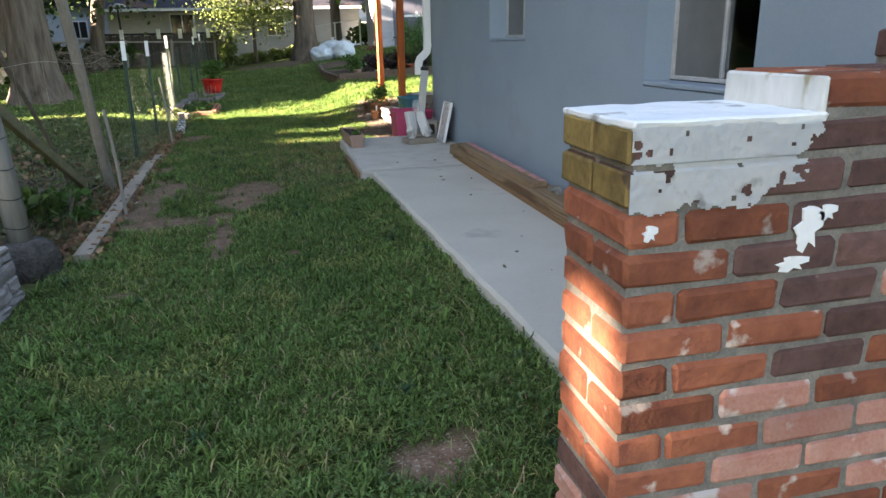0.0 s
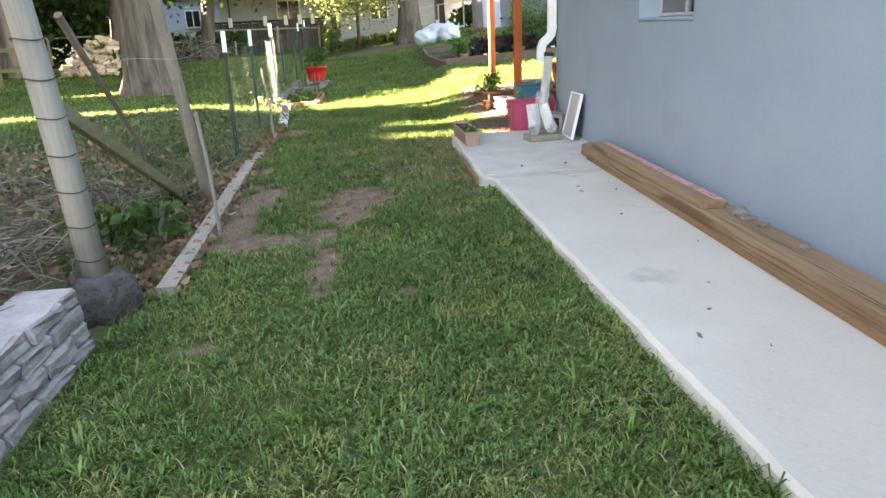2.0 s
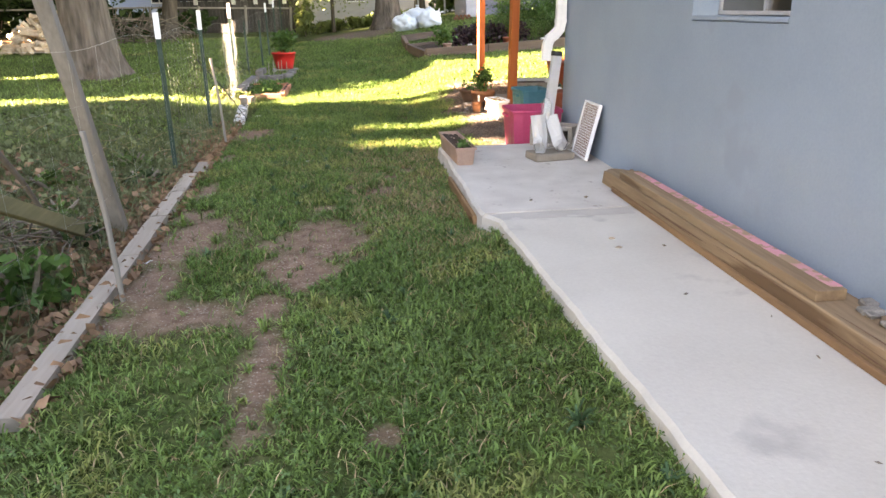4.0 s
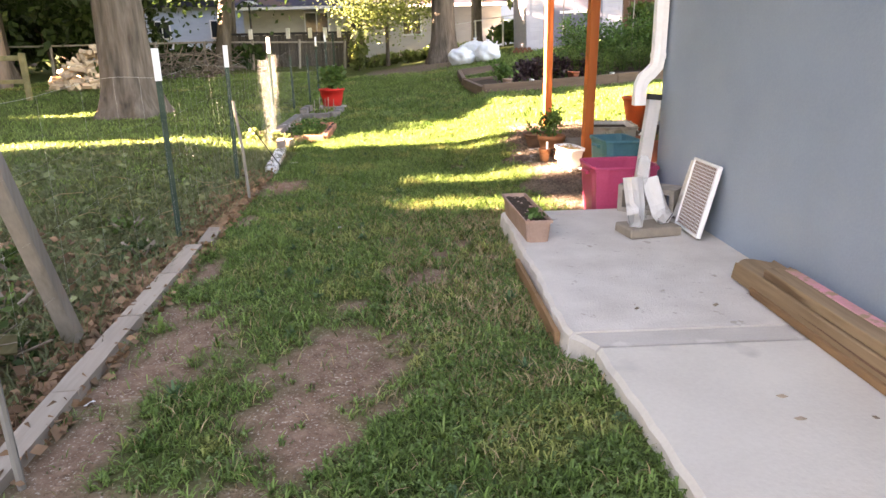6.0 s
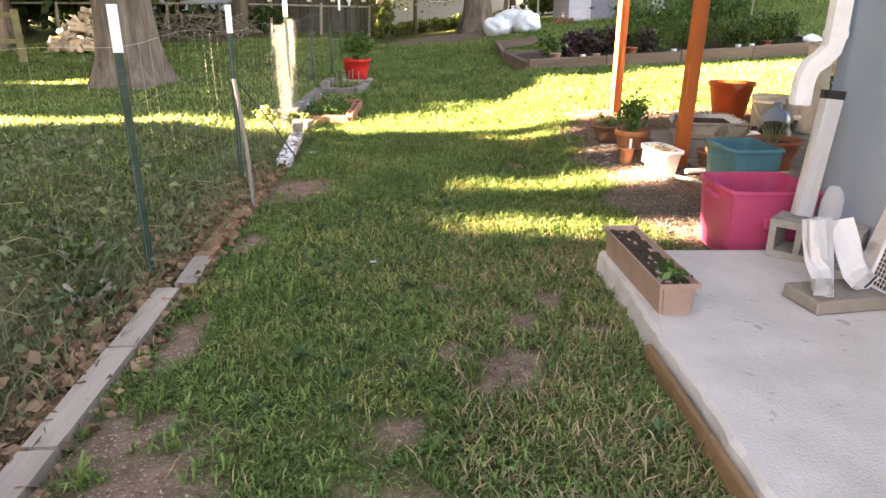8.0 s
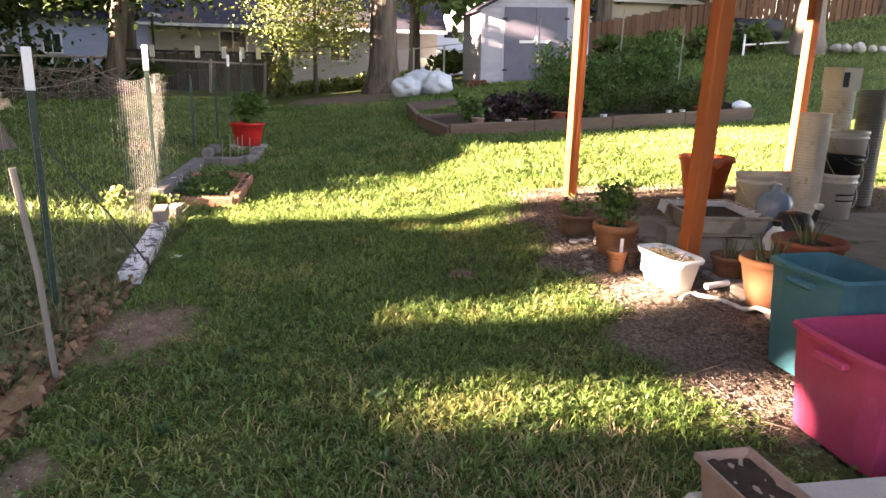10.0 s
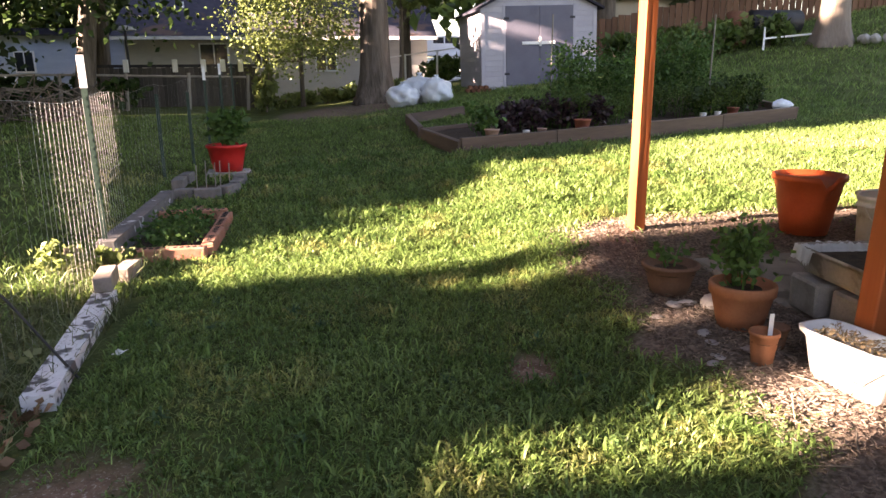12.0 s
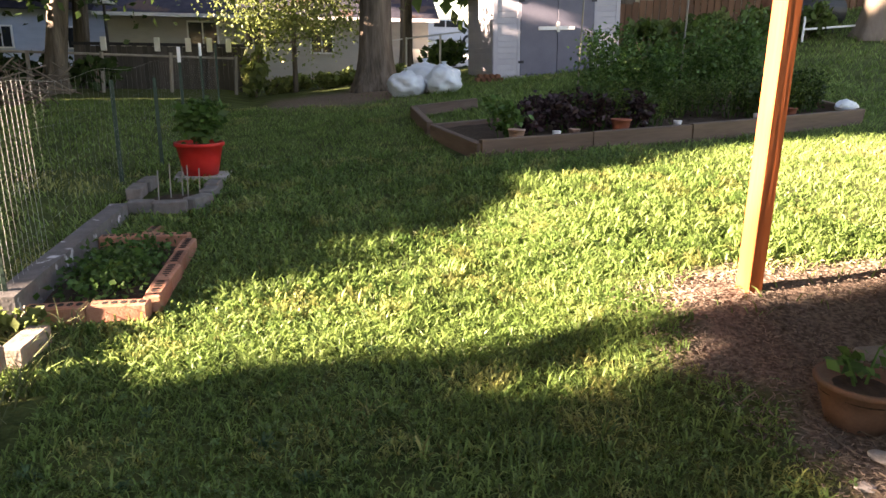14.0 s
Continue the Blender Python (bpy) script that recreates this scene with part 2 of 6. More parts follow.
M["blue_bottle"] = surf("blue_bottle_plastic", (.15, .24, .38), (.24, .34, .48), 4, .22, .05, 40, trans=.3, spec=.6)
M["clear_plastic"] = surf("milky_clear_plastic", (.72, .74, .76), (.82, .84, .86), 5, .25, .1, 30, spec=.5)
M["clear_plastic"].node_tree.nodes["Principled BSDF"].inputs["Alpha"].default_value = .2
M["lamp_room"] = surf("inner_wall", (.35, .34, .32), (.42, .41, .39), 3, .9, 0)


# ---- shape helpers ----
def link_mesh(name, me, material, parent=None, label=""):
    for m in (material if isinstance(material, (list, tuple)) else [material]):
        me.materials.append(m)
    ob = new(name, me)
    if parent:
        ob.parent = parent
    return tagged(ob, label)


def part(name, bm, material, parent=None, label="", smooth=False):
    me = bpy.data.meshes.new(name)
    bm.normal_update()
    bm.to_mesh(me)
    bm.free()
    if smooth:
        for p in me.polygons:
            p.use_smooth = True
    return link_mesh(name, me, material, parent, label)


def thing(name, x, y, z, label, category, group="", rz=0, kind=""):
    ob = new(name)
    ob.matrix_basis = pose(x, y, z, 0, 0, rz)
    return tagged(ob, label, category, group, kind)


def add_box(bm, x0, x1, y0, y1, z0, z1, bevel=0.0, jitter=0.0, m=None):
    made = bmesh.ops.create_cube(bm, size=1)["verts"]
    for v in made:
        v.co = Vector((x0 + (v.co.x + .5) * (x1 - x0), y0 + (v.co.y + .5) * (y1 - y0), z0 + (v.co.z + .5) * (z1 - z0)))
    if bevel:
        edges = list({e for v in made for e in v.link_edges})
        made = bmesh.ops.bevel(bm, geom=edges, offset=bevel, segments=1, affect="EDGES", clamp_overlap=True)["verts"]
    for v in made:
        if jitter:
            v.co += Vector((random.uniform(-jitter, jitter), random.uniform(-jitter, jitter), random.uniform(-jitter, jitter)))
        if m is not None:
            v.co = m @ v.co
    return bm


def box(x0, x1, y0, y1, z0, z1, bevel=0.0, jitter=0.0, m=None):
    return add_box(bmesh.new(), x0, x1, y0, y1, z0, z1, bevel, jitter, m)


def lathe(profile, seg=28, wobble=0.0, bm=None, centre=(0, 0)):
    """A turned shape from (radius, height) pairs."""
    bm = bm or bmesh.new()
    rings = []
    for r, z in profile:
        ring = []
        for i in range(seg):
            a = 2 * math.pi * i / seg
            k = r * (1 + wobble * noise.noise((math.cos(a) * 2, math.sin(a) * 2, z * 3 + r)))
            ring.append(bm.verts.new((centre[0] + k * math.cos(a), centre[1] + k * math.sin(a), z)))
        rings.append(ring)
    for a, b in zip(rings, rings[1:]):
        for i in range(seg):
            bm.faces.new((a[i], a[(i + 1) % seg], b[(i + 1) % seg], b[i]))
    bm.faces.new(rings[0][::-1])
    bm.faces.new(rings[-1])
    return bm


def tube(bm, points, radii, seg=8):
    """A round bar along points; radii one number or one for each point."""
    pts = [Vector(p) for p in points]
    if not isinstance(radii, (list, tuple)):
        radii = [radii] * len(pts)
    rings = []
    for i, (p, r) in enumerate(zip(pts, radii)):
        d = (pts[min(i + 1, len(pts) - 1)] - pts[max(i - 1, 0)]).normalized()
        side = d.cross(Vector((0.31, 0.17, 0.93)) if abs(d.z) < .95 else Vector((1, 0, 0))).normalized()
        up = side.cross(d)
        rings.append([bm.verts.new(p + r * (math.cos(2 * math.pi * k / seg) * side + math.sin(2 * math.pi * k / seg) * up)) for k in range(seg)])
    for a, b in zip(rings, rings[1:]):
        for k in range(seg):
            bm.faces.new((a[k], a[(k + 1) % seg], b[(k + 1) % seg], b[k]))
    bm.faces.new(rings[0][::-1])
    bm.faces.new(rings[-1])
    return bm


def poly_mesh(name, verts, counts, loops):
    """A mesh from number arrays: corners, sides of each face, and corner numbers."""
    me = bpy.data.meshes.new(name)
    loops, counts = np.asarray(loops, np.int32).ravel(), np.asarray(counts, np.int32)
    me.vertices.add(len(verts))
    me.vertices.foreach_set("co", np.asarray(verts, np.float32).ravel())
    me.loops.add(len(loops))
    me.loops.foreach_set("vertex_index", loops)
    me.polygons.add(len(counts))
    me.polygons.foreach_set("loop_start", np.concatenate(([0], np.cumsum(counts)[:-1])).astype(np.int32))
    me.update(calc_edges=True)
    return me


def leaf_cloud(name, centres, size, material, parent=None, label="", seed=1, flat=0.0, long=1.6, spread=.5):
    """Many small pointed leaves, each folded along its middle, at the centres given."""
    rng = np.random.default_rng(seed)
    c = np.asarray(centres, float)
    n = len(c)
    d = rng.normal(size=(n, 3))
    d[:, 2] *= 1 - flat
    d /= np.linalg.norm(d, axis=1)[:, None]
    u = rng.normal(size=(n, 3))
    u[:, 2] *= 1 - flat
    s = np.cross(d, u)
    s /= np.linalg.norm(s, axis=1)[:, None] + 1e-9
    up = np.cross(s, d)
    k = (np.asarray(size) * rng.uniform(1 - spread, 1 + spread, n))[:, None]
    v = np.stack([c - d * k * long / 2, c + s * k / 2 + up * k * .12, c + d * k * long / 2, c - s * k / 2 + up * k * .12], 1).reshape(-1, 3)
    q = np.arange(n)[:, None] * 4
    loops = np.concatenate([q, q + 1, q + 2, q, q + 2, q + 3], 1)
    me = poly_mesh(name, v, np.full(2 * n, 3), loops)
    return link_mesh(name, me, material, parent, label)


# ---- lie of the land ----
def ss(a, b, x):
    k = np.clip((np.asarray(x, float) - a) / (b - a), 0, 1)
    return k * k * (3 - 2 * k)


def land(x, y):
    """Height of the ground: level by the house, rising to the far lawn and to the east, banked up west of the fence."""
    x, y = np.asarray(x, float), np.asarray(y, float)
    far = ss(11, 25, y) * (0.5 + 0.12 * np.clip(x, -1, 16)) + 0.07 * np.clip(x - 6, 0, 14) * ss(17, 26, y)
    far = far + 1.0 * ss(34, 56, y) * ss(1, 4, x)
    right = (0.115 + .07 * ss(11.45, 12.1, y)) * ss(1.3, 2.3, x) * ss(8, 10.5, y) * (1 - ss(14, 18, y))
    bank = ss(3.4, 5.0, y)
    left = (1 - bank) * .27 * ss(-.76, -.88, x) + bank * .25 * ss(-.9, -2.2, x) * (1 - .5 * ss(8, 14, y))
    verge = .06 * ss(1.05, 1.4, x) * (1 - ss(5.3, 5.9, y)) * ss(.3, 1.2, y)
    return far + right + left + verge


def gz(x, y):
    return float(land(x, y))


PATCHES = [(.45, 5.76, .26, .34), (.34, 5.32, .18, .3), (.28, 4.25, .075, .40), (.22, 4.75, .1, .2), (-.28, 6.05, .21, .34), (-.42, 5.7, .12, .24),
           (-.15, 4.78, .30, .17), (-.36, 5.15, .12, .3), (.75, 3.72, .05, .04), (.8, 6.73, .08, .07), (.47, 6.47, .08, .07), (.85, 6.88, .11, .16),
           (.58, 7.65, .05, .05), (-.42, 6.46, .13, .13), (1.24, 7.18, .08, .05), (-.45, 9.6, .19, .31), (1.27, 10.35, .11, .11), (1.12, 1.4, .11, .09),
           (-.16, 3.25, .07, .04), (1.1, 7.5, .07, .09), (.95, 7.3, .06, .1), (.62, 7.0, .05, .08), (-.46, 7.1, .06, .2), (-.5, 8.3, .07, .16)]


def bare(x, y):
    """How far the turf is worn away, 0 to 1."""
    x, y = np.asarray(x, float), np.asarray(y, float)
    w = .5 * np.sin(9 * x + 3.1 * np.sin(4 * y)) * np.sin(7.3 * y + 2 * np.sin(5 * x)) + .35 * np.sin(23 * x + 5) * np.sin(19 * y)
    out = np.zeros_like(x)
    for px, py, rx, ry in PATCHES:
        d = np.hypot((x - px) / rx, (y - py) / ry)
        out = np.maximum(out, np.clip(1.72 - d + .6 * w, 0, 1))
    return out


def mulched(x, y):
    """The bark-covered bed beside the patio, and the ring about the tree on the far lawn."""
    x, y = np.asarray(x, float), np.asarray(y, float)
    wob = .12 * np.sin(5 * y) + .08 * np.sin(11 * y + 1)
    a = ss(1.75, 2.0, x + wob - .22 * ss(10.6, 12, y)) * ss(8.0, 8.4, y) * (1 - ss(12.1, 12.5, y + .6 * wob)) * (1 - ss(7.5, 8, x))
    b = 1 - ss(.75, 1.1, np.hypot((x - 1.1) / 1.7, (y - 23.2) / 1.7) + .1 * np.sin(4 * x))
    return np.clip(a + b, 0, 1)


# ---- ground ----
def ground_material():
    m = bpy.data.materials.new("lawn_soil")
    m.use_nodes = True
    nt = m.node_tree
    n, ln = nt.nodes, nt.links
    p = n["Principled BSDF"]
    geo = n.new("ShaderNodeNewGeometry")

    def tex(scale, detail=5):
        t = n.new("ShaderNodeTexNoise")
        t.inputs["Scale"].default_value, t.inputs["Detail"].default_value = scale, detail
        ln.new(geo.outputs["Position"], t.inputs[0])
        return t.outputs["Fac"]

    def mix(f, a, b):
        x = n.new("ShaderNodeMix")
        x.data_type = "RGBA"
        ln.new(f, x.inputs[0])
        for slot, c in ((6, a), (7, b)):
            if isinstance(c, tuple):
                x.inputs[slot].default_value = (*c, 1)
            else:
                ln.new(c, x.inputs[slot])
        return x.outputs[2]

    def steep(f, lo, hi):
        r = n.new("ShaderNodeMapRange")
        r.inputs[1].default_value, r.inputs[2].default_value = lo, hi
        ln.new(f, r.inputs[0])
        return r.outputs[0]

    def layer(name):
        a = n.new("ShaderNodeAttribute")
        a.attribute_name = name
        return a.outputs["Fac"]

    turf = mix(steep(tex(38), .35, .65), (.028, .042, .013), (.07, .09, .028))
    turf = mix(steep(tex(2.2), .40, .72), turf, (.10, .125, .042))
    dirt = mix(steep(tex(14), .35, .7), (.145, .088, .06), (.245, .16, .115))
    dirt = mix(steep(tex(90), .58, .68), dirt, (.40, .34, .285))
    bark = mix(steep(tex(45), .35, .65), (.088, .063, .048), (.23, .175, .14))
    col = mix(layer("bare"), turf, dirt)
    col = mix(layer("mulch"), col, bark)
    ln.new(col, p.inputs["Base Color"])
    p.inputs["Roughness"].default_value = .95
    p.inputs["Specular IOR Level"].default_value = .1
    b = n.new("ShaderNodeBump")
    b.inputs["Strength"].default_value, b.inputs["Distance"].default_value = .8, .02
    ln.new(tex(55), b.inputs["Height"])
    ln.new(b.outputs[0], p.inputs["Normal"])
    return m


def axis(lo, fine_lo, fine_hi, hi, step):
    """Grid lines: even and close in the middle, wider and wider outwards."""
    mid = list(np.arange(fine_lo, fine_hi, step))
    out, s, v = [], step, fine_hi
    while v < hi:
        out.append(v)
        s *= 1.16
        v += s
    inn, s, v = [], step, fine_lo
    while v > lo:
        s *= 1.16
        v -= s
        inn.append(v)
    return np.array(inn[::-1] + mid + out)


gx, gy = axis(-400, -1.4, 3.0, 400, .07), axis(-300, -.8, 13.0, 500, .07)
X, Y = np.meshgrid(gx, gy)
Z = land(X, Y) + .008 * np.sin(7 * X + 2 * np.sin(3 * Y)) * np.sin(6 * Y)
nx, ny = len(gx), len(gy)
i = (np.arange(ny - 1)[:, None] * nx + np.arange(nx - 1)[None]).ravel()
me = poly_mesh("ground", np.stack([X, Y, Z], -1).reshape(-1, 3), np.full(len(i), 4), np.stack([i, i + 1, i + nx + 1, i + nx], 1))
bank_bare = ss(-.55, -.9, X) * ss(-5.5, -3.5, X) * (1 - ss(6.5, 9, Y)) * ss(-6, -3, Y)
for key, val in (("bare", np.maximum(bare(X, Y), .45 * bank_bare)), ("mulch", mulched(X, Y))):
    me.attributes.new(key, "FLOAT", "POINT").data.foreach_set("value", val.astype(np.float32).ravel())
for p in me.polygons:
    p.use_smooth = True
ground = tagged(link_mesh("ground", me, ground_material()), "patchy green lawn with worn brown soil spots", "ground", kind="structure")

# ---- house beside the path ----
WX, WALL_N = 2.62, 8.15        # west face of the house and its far corner


def wall_piece(bm, y0, y1, z0, z1):
    return add_box(bm, WX, WX + .22, y0, y1, z0, z1)


WINDOWS = [(2.10, 2.97, .98, 2.05), (4.80, 5.72, 1.21, 2.05)]
bm = bmesh.new()
y = -6.0
for a, b, sill, head in WINDOWS:
    wall_piece(bm, y, a, -.05, 2.7)
    wall_piece(bm, a, b, -.05, sill)
    wall_piece(bm, a, b, head, 2.7)
    y = b
wall_piece(bm, y, WALL_N, -.05, 2.7)
tagged(part("wall_west", bm, M["stucco"]), "smooth blue-grey painted stucco house wall", "wall", kind="structure")
tagged(part("wall_north", box(WX + .22, 11, WALL_N - .22, WALL_N, -.05, 2.7), M["stucco"]), "blue-grey stucco back wall of the house", "wall", kind="structure")
tagged(part("wall_east", box(10.78, 11, -6, WALL_N - .22, -.05, 2.7), M["stucco"]), "blue-grey stucco far side wall", "wall", kind="structure")
tagged(part("wall_south", box(WX + .22, 10.78, -6, -5.78, -.05, 2.7), M["stucco"]), "blue-grey stucco front wall", "wall", kind="structure")
tagged(part("ceiling", box(WX + .22, 10.78, -5.78, WALL_N - .22, 2.45, 2.5), M["lamp_room"]), "plain pale ceiling inside the house", "ceiling", kind="structure")
tagged(part("floor", box(WX + .22, 10.78, -5.78, WALL_N - .22, .02, .08), M["lamp_room"]), "plain floor inside the house", "floor", kind="structure")
bm = bmesh.new()
ridge = [bm.verts.new(c) for c in ((2.2, -6.4, 2.702), (2.2, 8.5, 2.702), (6.8, 8.5, 4.4), (6.8, -6.4, 4.4), (11.4, 8.5, 2.702), (11.4, -6.4, 2.702))]
bm.faces.new(ridge[:4])
bm.faces.new((ridge[3], ridge[2], ridge[4], ridge[5]))
bm.faces.new((ridge[0], ridge[5], ridge[4], ridge[1]))
bm.faces.new((ridge[1], ridge[4], ridge[2]))
bm.faces.new((ridge[0], ridge[3], ridge[5]))
tagged(part("roof", bm, M["shingle"]), "dark shingled house roof", "roof", kind="structure")

for k, (a, b, sill, head) in enumerate(WINDOWS):
    w = thing("window_%d" % (k + 1), WX, 0, 0, "recessed white-framed window with a deep painted sill", "window", kind="structure")
    w.matrix_basis = Matrix.Identity(4)
    xg = WX + .15
    part("window_sill", box(WX - .003, xg, a + .002, b - .002, sill + .003, sill + .028, .006), M["stucco"], w)
    f = bmesh.new()
    add_box(f, xg, xg + .045, a + .002, b - .002, sill + .03, sill + .052, .003)
    add_box(f, xg, xg + .045, a + .002, b - .002, head - .045, head - .002, .004)
    for yy in (a + .002, b - .022, (a + b) / 2 - .01):
        add_box(f, xg + .001, xg + .044, yy, yy + .02, sill + .052, head - .045, .003)
    part("window_frame", f, M["frame_grey"], w, "dull white window frame")
    for y0, y1, mt in ((a + .022, (a + b) / 2 - .01, M["pane"]), ((a + b) / 2 + .01, b - .022, M["grey_opaque"])):
        pane = part("pane", box(xg + .018, xg + .024, y0, y1, sill + .052, head - .045), mt, w, "clear dark pane" if mt is M["pane"] else "dull grey opaque pane")
        pane.visible_shadow = False

# ---- concrete walk ----
def slab(name, rows, x1, z0, z1, material, label):
    """A cast strip whose west edge follows rows of (x, y), with a rounded arris."""
    bm = bmesh.new()
    rings = []
    for x, y in rows:
        rings.append([bm.verts.new(c) for c in ((x - .01, y, z0), (x, y, z1 - .018), (x + .018, y, z1), (x1, y, z1), (x1, y, z0))])
    for a, b in zip(rings, rings[1:]):
        for k in range(4):
            bm.faces.new((a[k], a[k + 1], b[k + 1], b[k]))
    bm.faces.new(rings[0])
    bm.faces.new(rings[-1][::-1])
    bmesh.ops.recalc_face_normals(bm, faces=bm.faces)
    return tagged(part(name, bm, material), label, "pavement", kind="structure")


edge = [(1.612 - .039 * (y - 2.54) + .003 * math.sin(9 * y) + .003 * math.sin(31 * y), y) for y in np.arange(.95, 5.62, .07)]
slab("pavement", edge, WX - .003, -.02, .13, M["concrete"], "pale new concrete walk beside the house")
edge = [(1.415 + .006 * math.sin(7 * y) + .006 * math.sin(31 * y), y) for y in np.arange(5.74, 7.9, .07)]
slab("pavement", edge, WX - .003, -.02, .127, M["old_concrete"], "rougher older concrete landing at the house corner")
slab("pavement", [(1.50, 5.605), (1.47, 5.67), (1.425, 5.735)], WX - .003, -.02, .121, M["joint"], "smooth darker concrete strip between two slabs")
slab("pavement", [(2.63 + .01 * math.sin(5 * y), y) for y in np.arange(8.16, 11.5, .1)], 9.5, -.02, .135, M["patio"], "stained concrete patio slab, darkened for shade, under the posts")
t = thing("form_board", 1.39, 6.2, .045, "reddish brown wooden form board along the slab", "board", rz=.8)
for a, b in ((-.36, .12), (.13, .70)):
    part("board", box(-.012, .012, a, b, -.05, .038, .003, .002), M["brown_wood"], t)

# small dark twigs and leaf scraps on the slab
rng = np.random.default_rng(5)
pts = np.stack([rng.uniform(1.75, 2.35, 18), rng.uniform(1.6, 6.6, 18), np.full(18, .136)], 1)
tagged(leaf_cloud("slab_litter", pts, .013, M["twig"], seed=3, flat=.9, long=2.4), "scattered dry leaf scraps on the concrete", "litter", kind="stuff")


# ---- stepped brick pier ----
brick_cache = {}


def brick_mesh(dx, dy, dz, material, variant):
    key = (round(dx, 3), round(dy, 3), round(dz, 3), material.name, variant)
    if key not in brick_cache:
        bm = box(-dx / 2, dx / 2, -dy / 2, dy / 2, -dz / 2, dz / 2, .009, .003)
        me = bpy.data.meshes.new("brick")
        bm.to_mesh(me)
        bm.free()
        me.materials.append(material)
        brick_cache[key] = me
    return brick_cache[key]


def lay(parent, x0, x1, y0, y1, z0, z1, material, name="brick"):
    ob = new(name, brick_mesh(x1 - x0, y1 - y0, z1 - z0, material, random.randrange(3)))
    ob.parent = parent
    ob.matrix_basis = pose((x0 + x1) / 2 + random.uniform(-.003, .003), (y0 + y1) / 2 + random.uniform(-.003, .003), (z0 + z1) / 2,
                           random.uniform(-.5, .5), random.uniform(-.5, .5), random.uniform(-.5, .5))
    return ob


PX, PY, PD, COURSE, JOINT = 1.275, .61, .27, .0716, .011
pier = thing("brick_pier", .013, 0, .010, "stepped red brick pier with flaking white paint on top", "pier")
part("mortar", box(PX + .008, 3.4, PY + .008, PY + PD - .008, -.02, 1.088), M["mortar"], pier, "grey sandy mortar")
part("mortar", box(1.638, 3.4, PY + .008, PY + PD - .008, 1.0885, 1.158), M["mortar"], pier)
part("mortar", box(1.975, 3.4, PY + .008, PY + PD - .008, 1.1585, 1.228), M["mortar"], pier)
for c in range(17):
    z1 = 1.09 - c * COURSE if c < 15 else 1.09 + (c - 14) * COURSE
    z0 = z1 - COURSE + JOINT
    start = PX if c < 15 else (1.63, 1.967)[c - 15]
    stretcher_end = c % 2 == 0
    x = start
    first = True
    while x < 3.3:
        length = (.098 if stretcher_end else .203) if first else .203
        if c < 2:
            mt = M["dark_brick"]
        elif c >= 15:
            mt = M["brick"] if c == 15 and first else M["dark_brick"]
        elif c > 9 or (c > 6 and x > 1.45):
            mt = random.choice([M["pale_brick"], M["pale_brick"], M["brick"], M["dark_brick"]])
        elif c < 6 and x > 1.5:
            mt = random.choice([M["dark_brick"], M["dark_brick"], M["brick"], M["pale_brick"]])
        else:
            mt = random.choice([M["brick"], M["brick"], M["brick"], M["dark_brick"]]) if x > PX + .25 or c > 7 else M["brick"]
            if c in (2, 3) and x > PX + .12:
                mt = M["dark_brick"]
        y1 = PY + PD if first and stretcher_end else PY + PD / 2 - JOINT / 2
        if first and stretcher_end and c < 15:
            y1 = PY + PD
        lay(pier, x, x + length, PY, y1, z0, z1, mt)
        if not (first and stretcher_end):
            lay(pier, x, x + length, PY + PD / 2 + JOINT / 2, PY + PD, z0, z1, mt)
        x += length + JOINT
        first = False
def paint_skin():
    """A thin coat of paint that spans two courses, dips into their joint and breaks off in flakes."""
    bm = bmesh.new()
    nx, nz, cell = 124, 50, .003
    grid = {}
    for i in range(nx + 1):
        for j in range(nz + 1):
            x, z = PX - .003 + i * cell, 1.092 - j * cell
            drop = 1.09 - z
            n1, n2 = noise.noise((x * 16, z * 16, 3)), noise.noise((x * 60, z * 70, 9))
            joint = abs(drop - COURSE + JOINT / 2) < JOINT * .6
            lim = PX + .36 - 1.0 * max(drop - .015, 0) + .03 * n1 + .012 * n2
            far_flake = abs(x - PX - .30) < .035 + .01 * n2 and abs(drop - .085) < .022 + .012 * n1 and n1 + n2 > -.25
            hole = n1 * .75 + n2 * .6 > (.24 if joint else .45 - .6 * max(0, x - PX - .2)) or drop > .142 + .012 * n2 + .02 * n1
            if (x < lim and not hole) or far_flake:
                grid[i, j] = bm.verts.new((x, PY - .0055 + (.006 if joint else 0) - .0015 * n2, z))
    for i in range(nx):
        for j in range(nz):
            c = [grid.get(k) for k in ((i, j), (i, j + 1), (i + 1, j + 1), (i + 1, j))]
            if all(c):
                bm.faces.new(c)
    bmesh.ops.solidify(bm, geom=bm.faces[:], thickness=.002)
    return bm


# mustard paint on the narrow end of the two top courses
for c in range(2):
    z1 = 1.09 - c * COURSE
    ends = [(PY + .002, PY + PD / 2 - .004), (PY + PD / 2 + .004, PY + PD - .002)]
    for a, b in ends:
        part("paint_patch", box(PX - .005, PX + .004, a, b, z1 - COURSE + JOINT + .002, z1 - .002, .003, .0012), M["mustard"], pier, "mustard yellow paint skin")
bm = bmesh.new()
add_box(bm, PX - .006, 1.632, PY - .008, PY + PD + .004, 1.086, 1.102, .005, .002)
bmesh.ops.subdivide_edges(bm, edges=[e for e in bm.edges if e.calc_length() > .1], cuts=14, use_grid_fill=True)
for v in bm.verts:
    v.co += Vector((.004, .004, .003)) * noise.noise(v.co * 22)
part("coping", bm, M["brick_paint"], pier, "thick white paint over the top")
part("paint_patch", box(1.620, 1.629, PY - .002, PY + PD - .003, 1.10, 1.158, .003, .002), M["stained_paint"], pier, "stained white paint on the riser")
